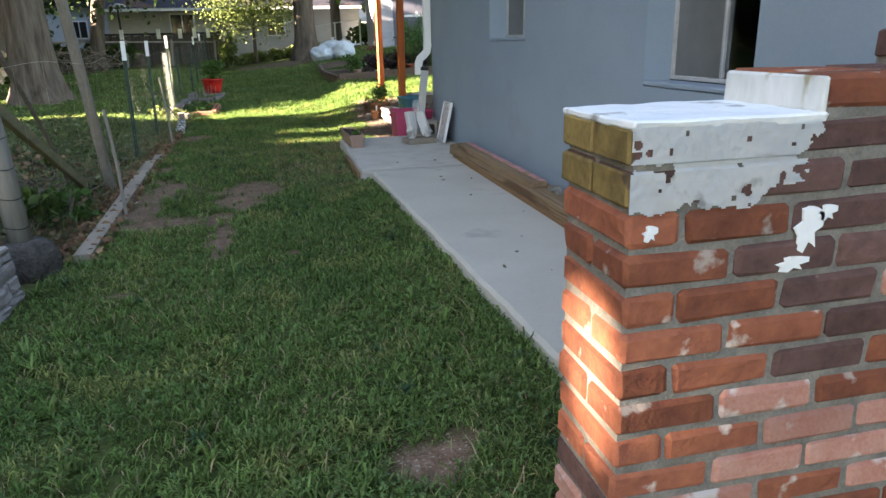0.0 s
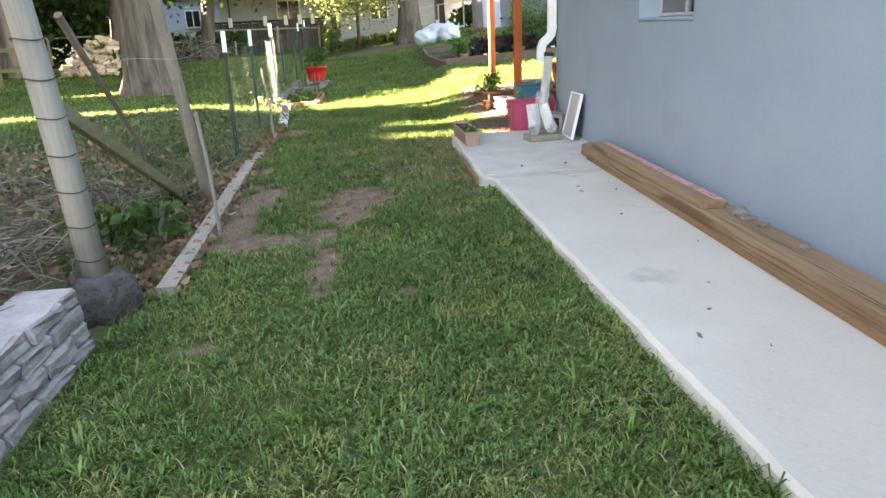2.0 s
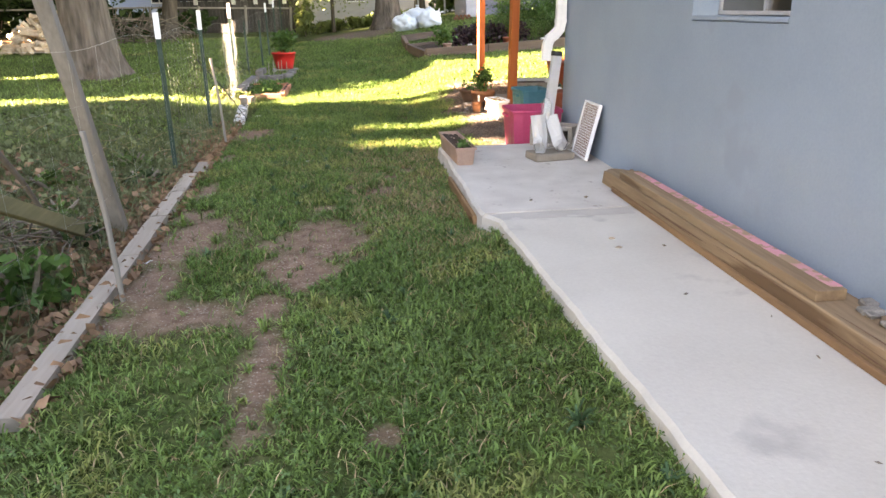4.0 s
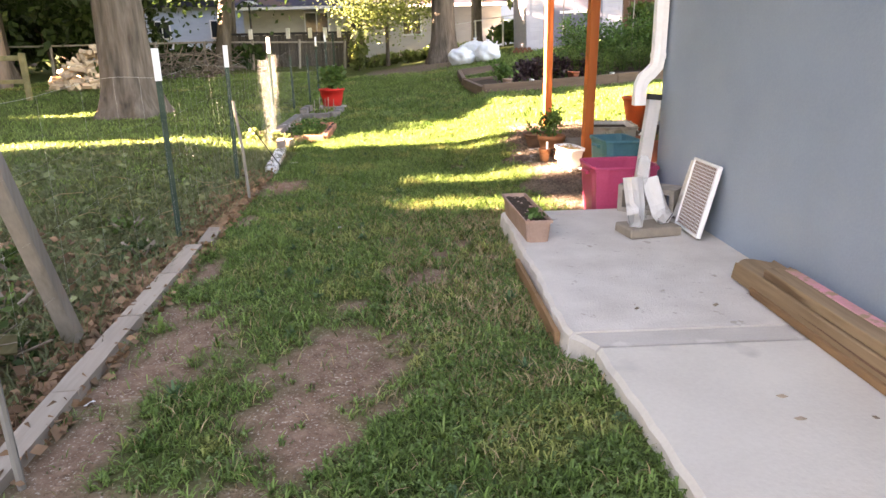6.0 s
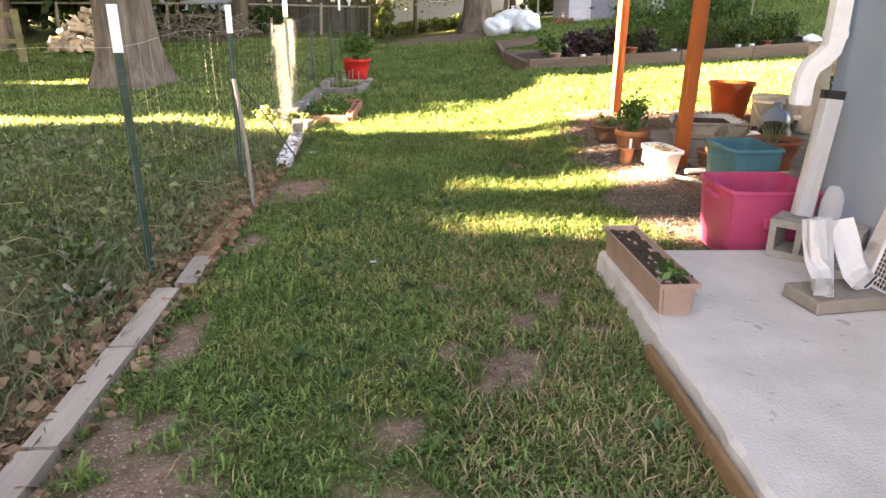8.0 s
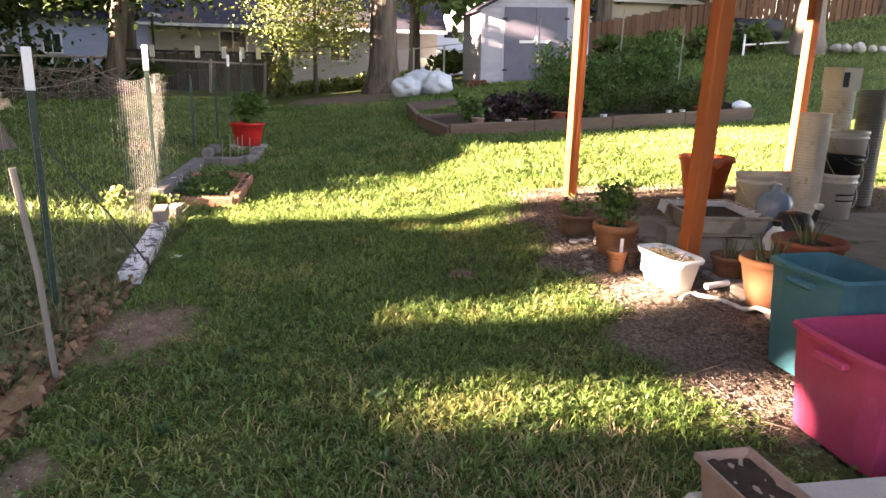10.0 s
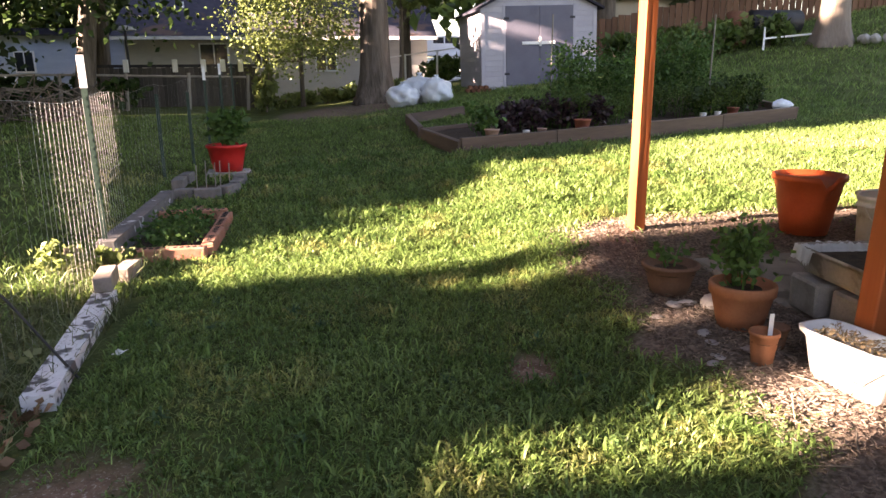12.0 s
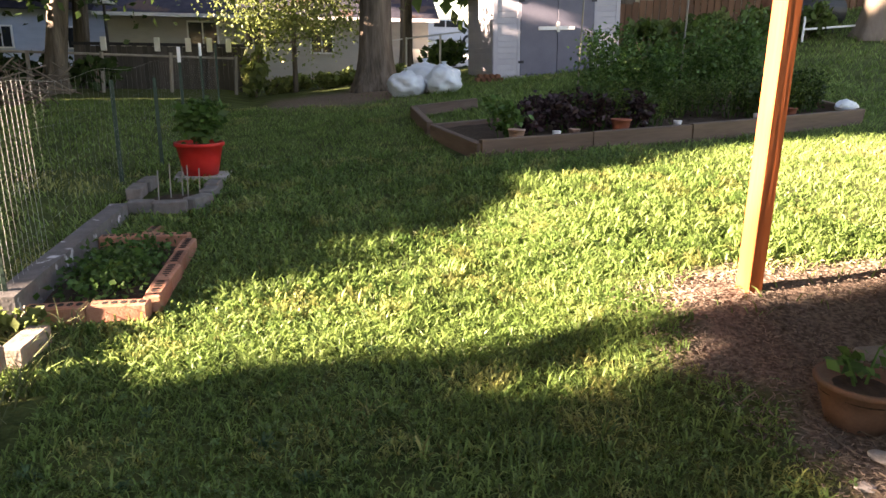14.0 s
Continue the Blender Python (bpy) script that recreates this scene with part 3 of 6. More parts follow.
part("paint_patch", paint_skin(), M["brick_paint"], pier, "flaking white paint over two courses")
for k, (px, pz, w, h) in enumerate(((1.625, .90, .05, .085), (1.60, .835, .06, .03), (1.66, .925, .035, .03), (1.315, .915, .024, .028))):
    bm = lathe([(.5, 0), (.46, .004)], 14, .7)
    for v in bm.verts:
        v.co = Vector((px + v.co.x * w, PY - .0005 - v.co.z, pz + v.co.y * h))
    part("paint_patch", bm, M["brick_paint"], pier, "splash of white paint")

# ---- block retaining wall at the bank ----
rwall = thing("retaining_wall", 0, 0, 0, "low retaining wall of pale split-face blocks", "retaining wall")
for c in range(4):
    z0, off = c * .079 - .02, .14 if c % 2 else 0
    xf = -.632 - .006 * c
    y1 = 3.36 + random.uniform(-.03, .03)
    y = y1
    while y > -2.8:
        l = random.uniform(.24, .29) if y < y1 or not off else .15
        bm = box(xf - .24, xf + random.uniform(-.008, .008), y - l + .010, y, z0, z0 + .077, .012)
        bmesh.ops.subdivide_edges(bm, edges=bm.edges, cuts=1, use_grid_fill=True)
        for v in bm.verts:
            if v.co.x > xf - .03:
                v.co.x += .018 * noise.noise(v.co * 14) + random.uniform(-.007, .007)
        part("block", bm, M["block"], rwall)
        y -= l

# ---- boundary boards along the fence ----
def ground_board(x0, y0, x1, y1, w, h, material, label, name="edging_board", z=0.0):
    l = math.hypot(x1 - x0, y1 - y0)
    t = thing(name, (x0 + x1) / 2, (y0 + y1) / 2, gz((x0 + x1) / 2, (y0 + y1) / 2) + z, label, "board", "boards along the fence", rz=-math.degrees(math.atan2(x1 - x0, y1 - y0)))
    bm = bmesh.new()
    made = bmesh.ops.create_grid(bm, x_segments=3, y_segments=14, size=.5)["verts"]
    for v in made:
        v.co = Vector((v.co.x * w, v.co.y * l, h + .004 * noise.noise((v.co.x * 3, v.co.y * 6, x0 + y0))))
    bmesh.ops.solidify(bm, geom=bm.faces[:], thickness=h + .02)
    part("plank", bm, material, t)
    return t


ground_board(-.50, 3.95, -.58, 5.56, .10, .046, M["grey_wood"], "grey weathered edging board on the soil")
ground_board(-.575, 5.55, -.62, 6.3, .105, .05, M["grey_wood"], "grey weathered edging board on the soil")
ground_board(-.62, 6.32, -.65, 6.95, .105, .05, M["grey_wood"], "grey weathered edging board on the soil")
ground_board(-.65, 6.97, -.685, 7.55, .105, .048, M["grey_wood"], "grey weathered edging board on the soil")
ground_board(-.63, 7.62, -.66, 8.0, .10, .045, M["grey_wood"], "short grey edging board end")
ground_board(-.68, 8.05, -.72, 9.05, .10, .03, M["brown_wood"], "sunken brown edging board under leaves")
ground_board(-.72, 10.35, -.86, 11.75, .12, .07, M["peeling"], "edging beam with flaking white paint")
b = thing("loose_brick", -.87, 11.82, .075, "single tan brick lying on the painted beam", "brick", rz=8)
part("brick_body", box(-.05, .05, -.14, .14, 0, .09, .006, .002), M["tan_brick"], b)
b = thing("loose_brick", -.84, 12.16, .03, "single tan brick lying beside the bed", "brick", rz=-4)
part("brick_body", box(-.05, .05, -.14, .14, 0, .09, .006, .002), M["tan_brick"], b)
ground_board(-1.06, 12.5, -1.10, 14.75, .12, .15, M["flaked"], "thick dark timber with white flakes", "edging_timber")
# dry leaves along the boards
rng = np.random.default_rng(8)
yy = rng.uniform(3.9, 10.4, 2600)
xx = -.50 - (yy - 4) * .042 - .06 - np.abs(rng.normal(0, .13, 2600)) + .16 * (rng.uniform(size=2600) < .3)
pts = np.stack([xx, yy, land(xx, yy) + rng.uniform(.005, .045, 2600)], 1)
tagged(leaf_cloud("leaf_litter", pts, .035, M["dead_leaf"], seed=9, flat=.6), "brown dry leaves along the boards", "leaf litter", kind="stuff")


# ---- fence ----
def tpost(x, y, top, white, lean=(0, 0)):
    base = gz(x, y)
    t = thing("fence_post", x, y, base, "green steel T-post with a white-painted tip" if white else "dark green steel T-post in the grass", "fence post", "steel posts of the wire fence")
    h = top - base
    sh = Matrix.Identity(4)
    sh[0][2], sh[1][2] = lean[0] / h, lean[1] / h
    bm = bmesh.new()
    hh = h - .2 if white else h
    add_box(bm, -.019, .019, -.003, .003, -.25, hh, 0, 0, sh)
    add_box(bm, -.003, .003, .003, .032, -.25, hh, 0, 0, sh)
    for k in range(int(hh / .054)):
        add_box(bm, -.008, .008, -.009, -.003, .03 + k * .054, .045 + k * .054, 0, 0, sh)
    part("shaft", bm, M["tpost"], t)
    if white:
        bm = bmesh.new()
        add_box(bm, -.022, .022, -.004, .004, h - .2, h, .001, 0, sh)
        add_box(bm, -.004, .004, .004, .034, h - .2, h, 0, 0, sh)
        part("tip", bm, M["metal_white"], t, "white-painted tip")
    return t


tpost(-.86, 7.8, 1.30, True, (.05, -.12))
tpost(-.97, 9.93, 1.31, True, (.03, -.04))
tpost(-1.09, 12.62, 1.40, True, (.05, -.18))
tpost(-1.36, 15.9, 1.10, False)
tpost(-1.22, 17.0, 1.10, False)
tpost(-1.3, 19.0, 1.45, True)
tpost(-1.35, 21.2, 1.55, True)
tpost(-1.4, 23.5, 1.6, False)

FENCE = [(-.79, 3.85), (-.74, 5.6), (-.83, 7.72), (-.94, 9.9), (-1.06, 12.55), (-1.33, 15.86), (-1.26, 17.0), (-1.3, 19), (-1.35, 21.2), (-1.4, 23.5)]
wire = thing("wire_fence", 0, 0, 0, "thin galvanised wire mesh fence between posts", "wire fence")
verts, loops = [], []


def thin_wire(a, b, r):
    a, b = np.array(a, float), np.array(b, float)
    d = (b - a) / np.linalg.norm(b - a)
    s = np.cross(d, [.3, .8, .52])
    s /= np.linalg.norm(s)
    u = np.cross(s, d)
    n0 = len(verts)
    for p in (a, b):
        for k in range(3):
            ang = 2.094 * k
            verts.append(p + r * (math.cos(ang) * s + math.sin(ang) * u))
    for k in range(3):
        j = (k + 1) % 3
        loops.append((n0 + k, n0 + j, n0 + 3 + j, n0 + 3 + k))


for (x0, y0), (x1, y1) in zip(FENCE, FENCE[1:]):
    n_ = max(2, int(math.hypot(x1 - x0, y1 - y0) / (.04 if y0 > 7 else .11)))
    prev = None
    for k in range(n_ + 1):
        f = k / n_
        x, y = x0 + (x1 - x0) * f, y0 + (y1 - y0) * f
        g, top = gz(x, y), 1.14 + .02 * math.sin(3 * y) + (.25 * float(ss(12, 24, y)))
        off = .02 * math.sin(1.3 * y)
        here = [(x + off * (.3 + h), y, g + .03 + (top - g - .03) * h) for h in np.linspace(0, 1, 9)]
        # sunlight put into the shape: wires thicker and closer where the sun shows them
        rw = .00034 if y < 11.4 or y > 13.4 else .0008
        if k % (2 if 11.4 < y < 13.4 else 4) == 0:
            thin_wire(here[0], here[4], rw)
            thin_wire(here[4], here[8], rw)
        if prev:
            for h in range(0, 9, 2):
                thin_wire(prev[h], here[h], .00025 if h < 8 else .0006)
        prev = here
me = poly_mesh("wire_mesh", np.array(verts), np.full(len(loops), 4), np.array(loops))
tagged(link_mesh("wire_mesh", me, M["wire"], wire), kind="stuff")

# round gate post in its concrete collar, wound with wire
g = thing("gate_post", -.73, 3.74, 0, "round weathered wooden gate post in a concrete collar", "gate post")
bm = tube(bmesh.new(), [(0, 0, .05), (-.03, -.01, .8), (-.07, -.03, 1.5), (-.10, -.05, 2.1)], [.062, .06, .058, .056], 18)
for v in bm.verts:
    v.co += .003 * noise.noise_vector(v.co * 9)
part("shaft", bm, M["grey_post"], g, smooth=True)
part("collar", lathe([(.145, -.05), (.152, .05), (.145, .12), (.125, .18), (.09, .215), (.05, .22)], 22, .35), M["collar"], g, "rough dark concrete collar", smooth=True)
for k in range(9):
    z = .30 + k * .165
    bm = bmesh.new()
    tube(bm, [(.0655 * math.cos(a) - .05 * (z - .1), .0655 * math.sin(a) - .022 * (z - .1), z + .006 * math.sin(a * 2)) for a in np.linspace(0, 6.28, 20)], .0028, 5)
    part("wire_ring", bm, M["black_wire"], g, "black wire wound round the post")
# diagonal brace and leaning pole
b = thing("fence_brace", 0, 0, 0, "mossy diagonal brace plank on the gate post", "brace")
bm = bmesh.new()
d = Vector((-.92, 5.85, .12)) - Vector((-.83, 3.9, 1.0))
add_box(bm, -.02, .02, 0, d.length, -.042, .042, .004, .002, Matrix.Translation((-.83, 3.9, 1.0)) @ d.to_track_quat("Y", "Z").to_matrix().to_4x4())
part("plank", bm, M["mossy"], b)
l = thing("leaning_pole", 0, 0, 0, "tall grey weathered square pole leaning in the fence", "pole")
bm = bmesh.new()
d = Vector((-.74, 5.22, 2.1)) - Vector((-.77, 6.05, .05))
add_box(bm, -.035, .035, -.035, .035, 0, d.length, .006, .002, Matrix.Translation((-.77, 6.05, .05)) @ d.to_track_quat("Z", "Y").to_matrix().to_4x4())
part("shaft", bm, M["pole_wood"], l)
for x, y, dx, h, lab in ((-.45, 5.0, -.03, .82, "slim wooden stake tied with white string"), (-.655, 9.06, -.05, .86, "slim grey garden stake"), (-.62, 10.62, -.55, .75, "thin dark bent garden stake")):
    s = thing("garden_stake", x, y, 0, lab, "stake", "stakes along the fence")
    part("shaft", tube(bmesh.new(), [(0, 0, -.05), (dx * .5 + .01, .0, h * .5), (dx, -.02, h)], .013 if h != .75 else .006, 7), M["grey_post"] if h != .75 else M["black_wire"], s)
s = thing("bare_stem", -1.0, 5.75, .1, "bare leaning dead stem beside the gate post", "stem")
part("shaft", tube(bmesh.new(), [(0, 0, 0), (0, -.28, .40), (0, -.58, .72), (0, -.78, .91), (.0, -1.02, 1.14), (0, -1.19, 1.31)], [.014, .014, .016, .018, .022, .024], 7), M["twig"], s)


# ---- things on the concrete walk ----
def ragged(x0, x1, y0, y1, h, bevel, cuts, wob, torn):
    """A sawn timber along y, a little uneven, with its far end broken off in splinters."""
    bm = box(x0, x1, y0, y1, 0, h, bevel)
    bmesh.ops.subdivide_edges(bm, edges=[e for e in bm.edges if e.calc_length() > 1.5], cuts=cuts)
    bmesh.ops.subdivide_edges(bm, edges=[e for e in bm.edges if abs(e.verts[0].co.x - e.verts[1].co.x) > .05], cuts=5)
    for v in bm.verts:
        v.co += wob * noise.noise_vector(v.co * 3.1)
        if torn and v.co.y > y1 - .01:
            v.co.y += torn * noise.noise((v.co.x * 38, 0, v.co.z * 22)) - torn * .4
    return bm


t = thing("timber_beam", 0, 0, .131, "long raw yellow-brown timber beam lying by the wall", "timber beam")
part("beam", ragged(2.375, 2.575, .95, 6.34, .098, .005, 26, .003, .10), M["timber"], t)
part("splinter", ragged(2.352, 2.3735, 1.0, 6.12, .03, .003, 22, .002, .06), M["brown_wood"], t, "dark split edge at the bottom")
for k in range(22):
    ya, zc = random.uniform(1.0, 5.6), random.choice([.045, .06, .08]) + random.uniform(-.01, .01)
    bm = tube(bmesh.new(), [(2.3748, ya, zc), (2.3745, ya + .2, zc + random.uniform(-.006, .006)), (2.3748, ya + random.uniform(.35, .8), zc)], [.0008, .003, .0006], 5)
    part("crack", bm, M["clay_dark"], t, "dark drying crack")
for k in range(9):
    ya, xc = .95 + k * .33 + random.uniform(-.1, .1), 2.40 + .02 * (k % 4)
    bm = tube(bmesh.new(), [(xc, ya, .0985), (xc + .004, ya + .2, .0988), (xc, ya + random.uniform(.35, .7), .0985)], [.0008, .0026, .0006], 5)
    part("crack", bm, M["clay_dark"], t, "dark drying crack")
t = thing("timber_plank", 0, 0, .231, "raw timber plank with pink chalk lying on the beam", "plank")
part("board", ragged(2.388, 2.515, 4.02, 6.04, .044, .003, 18, .0015, .012), M["timber"], t)
part("chalk_line", box(2.465, 2.517, 4.05, 6.0, .030, .0462, .002, .001), M["chalk"], t, "pink chalk edge")
t = thing("mortar_crumb", 2.53, 3.86, .228, "pale crumbs of old mortar on the beam", "rubble")
bm = bmesh.new()
for k in range(9):
    s_ = random.uniform(.012, .03)
    x_, y_ = random.uniform(-.03, .03), random.uniform(-.22, .12) * (3 if k > 5 else 1)
    add_box(bm, x_ - s_, x_ + s_, y_ - s_, y_ + s_, 0, s_, .006, .004)
tagged(part("lump", bm, M["mortar"], t), kind="stuff")

# window box planter
def planter():
    t = thing("window_box", 1.51, 7.43, .128, "tan plastic window box with soil and seedlings", "planter", rz=3)
    bm = bmesh.new()
    l, w, h = .78, .155, .14
    rings = []
    for sx, z in ((.82, 0), (.97, h - .02), (1.08, h - .02), (1.08, h), (.98, h), (.93, h - .025)):
        rings.append([bm.verts.new((sx * w / 2 * a, (l / 2 - (1.08 - sx) * w / 2) * b, z)) for a, b in ((-1, -1), (1, -1), (1, 1), (-1, 1))])
    for a, b in zip(rings, rings[1:]):
        for k in range(4):
            bm.faces.new((a[k], a[(k + 1) % 4], b[(k + 1) % 4], b[k]))
    bm.faces.new(rings[0][::-1])
    bm.faces.new(rings[-1])
    bmesh.ops.bevel(bm, geom=[e for e in bm.edges if abs(e.verts[0].co.z - e.verts[1].co.z) > .05], offset=.012, segments=2, affect="EDGES")
    part("trough", bm, M["tan_plastic"], t)
    bm = bmesh.new()
    bmesh.ops.create_grid(bm, x_segments=8, y_segments=30, size=.5)
    for v in bm.verts:
        v.co = Vector((v.co.x * w * .88, v.co.y * (l - .03), h - .022 + .012 * noise.noise(v.co * 14)))
    part("soil", bm, M["soil"], t, "dark soil", True)
    rng = np.random.default_rng(4)
    c = np.stack([rng.normal(.01, .025, 60), rng.normal(-.27, .05, 60), rng.uniform(h - .015, h + .03, 60)], 1)
    tagged(leaf_cloud("seedling", c, .022, M["weed_leaf"], t, "small green seedlings", 5, .3), kind="stuff")


planter()

# paver, block and loose gutter parts at the corner
t = thing("paver", 2.24, 7.18, .128, "rectangular brown concrete paver on the slab", "paver", rz=10)
part("slab", box(-.17, .17, -.11, .11, 0, .06, .008, .002), M["paver"], t)
t = thing("concrete_block", 2.43, 7.70, .128, "grey hollow concrete block under the downspout", "concrete block", rz=-42)
bm = bmesh.new()
xs, zs = (-.2, -.168, -.078, -.05, .05, .078, .168, .2), (.003, .036, .156, .193)
for i in range(7):
    for j in range(3):
        if not (j == 1 and i in (1, 3, 5)):
            add_box(bm, xs[i], xs[i + 1], -.095, .095, zs[j], zs[j + 1])
bmesh.ops.remove_doubles(bm, verts=bm.verts, dist=.0005)
seen_faces = {}
for f in bm.faces:
    seen_faces.setdefault(tuple(round(c, 4) for c in f.calc_center_median()), []).append(f)
bmesh.ops.delete(bm, geom=[f for group in seen_faces.values() if len(group) > 1 for f in group], context="FACES")
part("body", bm, M["old_block"], t)


def gutter_tube(bm, pts, w=.075, d=.055):
    """A rectangular pipe along points."""
    P = [Vector(p) for p in pts]
    rings = []
    for i, p in enumerate(P):
        t_ = (P[min(i + 1, len(P) - 1)] - P[max(i - 1, 0)]).normalized()
        s_ = t_.cross(Vector((0, 1, .02))).normalized()
        u_ = s_.cross(t_)
        ring = []
        for a in range(16):
            ang = 2 * math.pi * a / 16
            cx, cy = math.cos(ang), math.sin(ang)
            k = 1 / max(abs(cx), abs(cy)) ** .75
            rib = 1 - .05 * (a % 2)
            ring.append(bm.verts.new(p + s_ * cx * k * w / 2 * rib + u_ * cy * k * d / 2 * rib))
        rings.append(ring)
    for a, b in zip(rings, rings[1:]):
        for k in range(16):
            bm.faces.new((a[k], a[(k + 1) % 16], b[(k + 1) % 16], b[k]))
    return bm


t = thing("downspout", 0, 0, 0, "white metal downspout at the house corner", "downspout")
bm = gutter_tube(bmesh.new(), [(2.555, 8.09, 2.7), (2.555, 8.09, 1.16), (2.545, 8.09, 1.10), (2.50, 8.09, 1.05), (2.46, 8.09, 1.02), (2.44, 8.09, .97), (2.435, 8.09, .92), (2.435, 8.09, .83)], .092, .07)
part("pipe", bm, M["metal_white"], t)
part("elbow", gutter_tube(bmesh.new(), [(2.555, 8.09, 1.19), (2.554, 8.09, 1.155)], .1, .078), M["metal_white"], t)
t = thing("loose_downspout", 0, 0, 0, "length of white downspout pipe leaning on the wall", "downspout pipe")
bm = gutter_tube(bmesh.new(), [(2.385, 7.80, .325), (2.425, 7.83, .62), (2.465, 7.86, .90)], .088, .066)
bmesh.ops.solidify(bm, geom=bm.faces[:], thickness=.002)
part("pipe", bm, M["metal_white"], t)
# black band round the pipe end paints the shade of its opening
part("collar", gutter_tube(bmesh.new(), [(2.463, 7.858, .885), (2.467, 7.861, .925)], .094, .072), M["black_plastic"], t, "dark band for the shade in the open pipe mouth")
for k, (x, y, rz) in enumerate(((2.16, 7.20, 25), (2.33, 7.24, -20))):
    t = thing("gutter_elbow", x, y, .19, "loose white gutter elbow standing on the paver", "gutter elbow", "loose gutter elbows", rz=rz)
    way = [(.02, .06, .28), (.018, .045, .2), (.005, .01, .11), (-.03, -.04, .062), (-.08, -.085, .042)] if k == 0 else [(-.07, .06, .26), (-.045, .035, .18), (-.012, 0, .095), (.012, -.04, .055), (.035, -.085, .04)]
    bm = gutter_tube(bmesh.new(), way, .10, .078)
    for v in bm.verts:
        v.co += Vector((.008, .008, .0)) * noise.noise(v.co * 34) + Vector((.004 * math.sin(v.co.z * 130), 0, 0))
        v.co.z = max(v.co.z, .002)
    bmesh.ops.solidify(bm, geom=bm.faces[:], thickness=.003)
    part("pipe", bm, M["bright_white"], t)
    # black sleeve just inside the end, drawn for the shade in the elbow
    foot, before = Vector(way[-1]), Vector(way[-2])
    part("mouth", gutter_tube(bmesh.new(), [foot + (before - foot) * .12, foot + (before - foot) * .3], .095, .073), M["black_plastic"], t, "dark inner sleeve for the shade in the open mouth")
t = thing("clear_bottle", 2.24, 7.33, .19, "clear plastic sleeve standing behind the elbows", "plastic sleeve")
bm = lathe([(.04, 0), (.043, .02), (.043, .36), (.02, .40)], 16)
part("sleeve", bm, M["clear_plastic"], t)


def grate():
    """A white egg-crate vent grille leaning on the wall."""
    a, b, c = Vector((2.49, 7.36, .135)), Vector((2.60, 7.38, .56)), Vector((2.455, 6.93, .135))
    uz = (b - a)
    uy = (c - a)
    m = Matrix((((uy.normalized()).x, uz.normalized().x, 0, a.x), (uy.normalized().y, uz.normalized().y, 0, a.y), (uy.normalized().z, uz.normalized().z, 0, a.z), (0, 0, 0, 1)))
    nrm = uy.normalized().cross(uz.normalized())
    for r in range(3):
        m[r][2] = nrm[r]
    L, H = .40, uz.length
    t = thing("vent_grille", 0, 0, 0, "white egg-crate vent grille leaning on the wall", "vent grille")
    t.matrix_basis = m
    f = bmesh.new()
    for x0, x1, y0, y1 in ((0, L, 0, .016), (0, L, H - .016, H), (0, .016, .016, H - .016), (L - .016, L, .016, H - .016)):
        add_box(f, x0, x1, y0, y1, -.015, .014, .003)
    part("frame", f, M["metal_white"], t)
    for k in range(1, 20):
        part("slat", box(.017, L - .017, .016 + k * (H - .032) / 20 - .0014, .016 + k * (H - .032) / 20 + .0014, .004, .0065), M["metal_white"], t)
    for k in range(1, 16):
        part("slat", box(.016 + k * (L - .032) / 16 - .0014, .016 + k * (L - .032) / 16 + .0014, .017, H - .017, .0045, .006), M["metal_white"], t)
    part("backing", box(.012, L - .012, .012, H - .012, -.004, .003), M["rust"], t, "rusty brown back")
    t2 = thing("panel_sheet", 0, 0, 0, "plain grey-white sheet leaning behind the grille", "panel")
    t2.matrix_basis = m @ pose(-.14, .02, -.012, 0, 0, 2)
    part("sheet", box(0, .17, 0, H - .01, -.006, .004, .002), M["dirty_plastic"], t2)


grate()


def tub(name, x, y, z, l, w, h, material, label, rz=0):
    """A tapering plastic storage tub with a rolled rim and handles."""
    t = thing(name, x, y, z, label, "storage tub", rz=rz)
    bm = bmesh.new()
    rings = []

    def ring(k, zz):
        pts = []
        for a in range(24):
            ang = 2 * math.pi * a / 24
            cx, cy = math.cos(ang), math.sin(ang)
            s_ = 1 / (abs(cx) ** 11 + abs(cy) ** 11) ** (1 / 11)
            pts.append(bm.verts.new((cx * s_ * (l / 2 - k), cy * s_ * (w / 2 - k), zz)))
        return pts
    for k, zz in ((.036, 0), (.022, h * .45), (.018, h * .55), (.010, h - .03), (.0, h - .03), (-.004, h - .012), (.004, h), (.016, h - .004), (.02, h - .03), (.045, .012)):
        rings.append(ring(k, zz))
    for a, b in zip(rings, rings[1:]):
        for k in range(24):
            bm.faces.new((a[k], a[(k + 1) % 24], b[(k + 1) % 24], b[k]))
    bm.faces.new(rings[0][::-1])
    bm.faces.new(rings[-1])
    part("shell", bm, material, t)
    for s_ in (-1, 1):
        part("handle", box(s_ * (l / 2 + .002) - .016, s_ * (l / 2 + .002) + .016, -.07, .07, h - .075, h - .05, .006), material, t)
    part("grip", box(-.06, .06, -w / 2 - .008, -w / 2 + .03, h * .48, h * .62, .008), material, t)


tub("storage_tub", 2.335, 8.18, .015, .50, .47, .39, M["crimson"], "crimson red open plastic storage tub on the soil", 1)
tub("storage_tub", 2.44, 8.645, .06, .31, .42, .465, M["teal"], "dark teal open plastic tub behind the red one", 4)


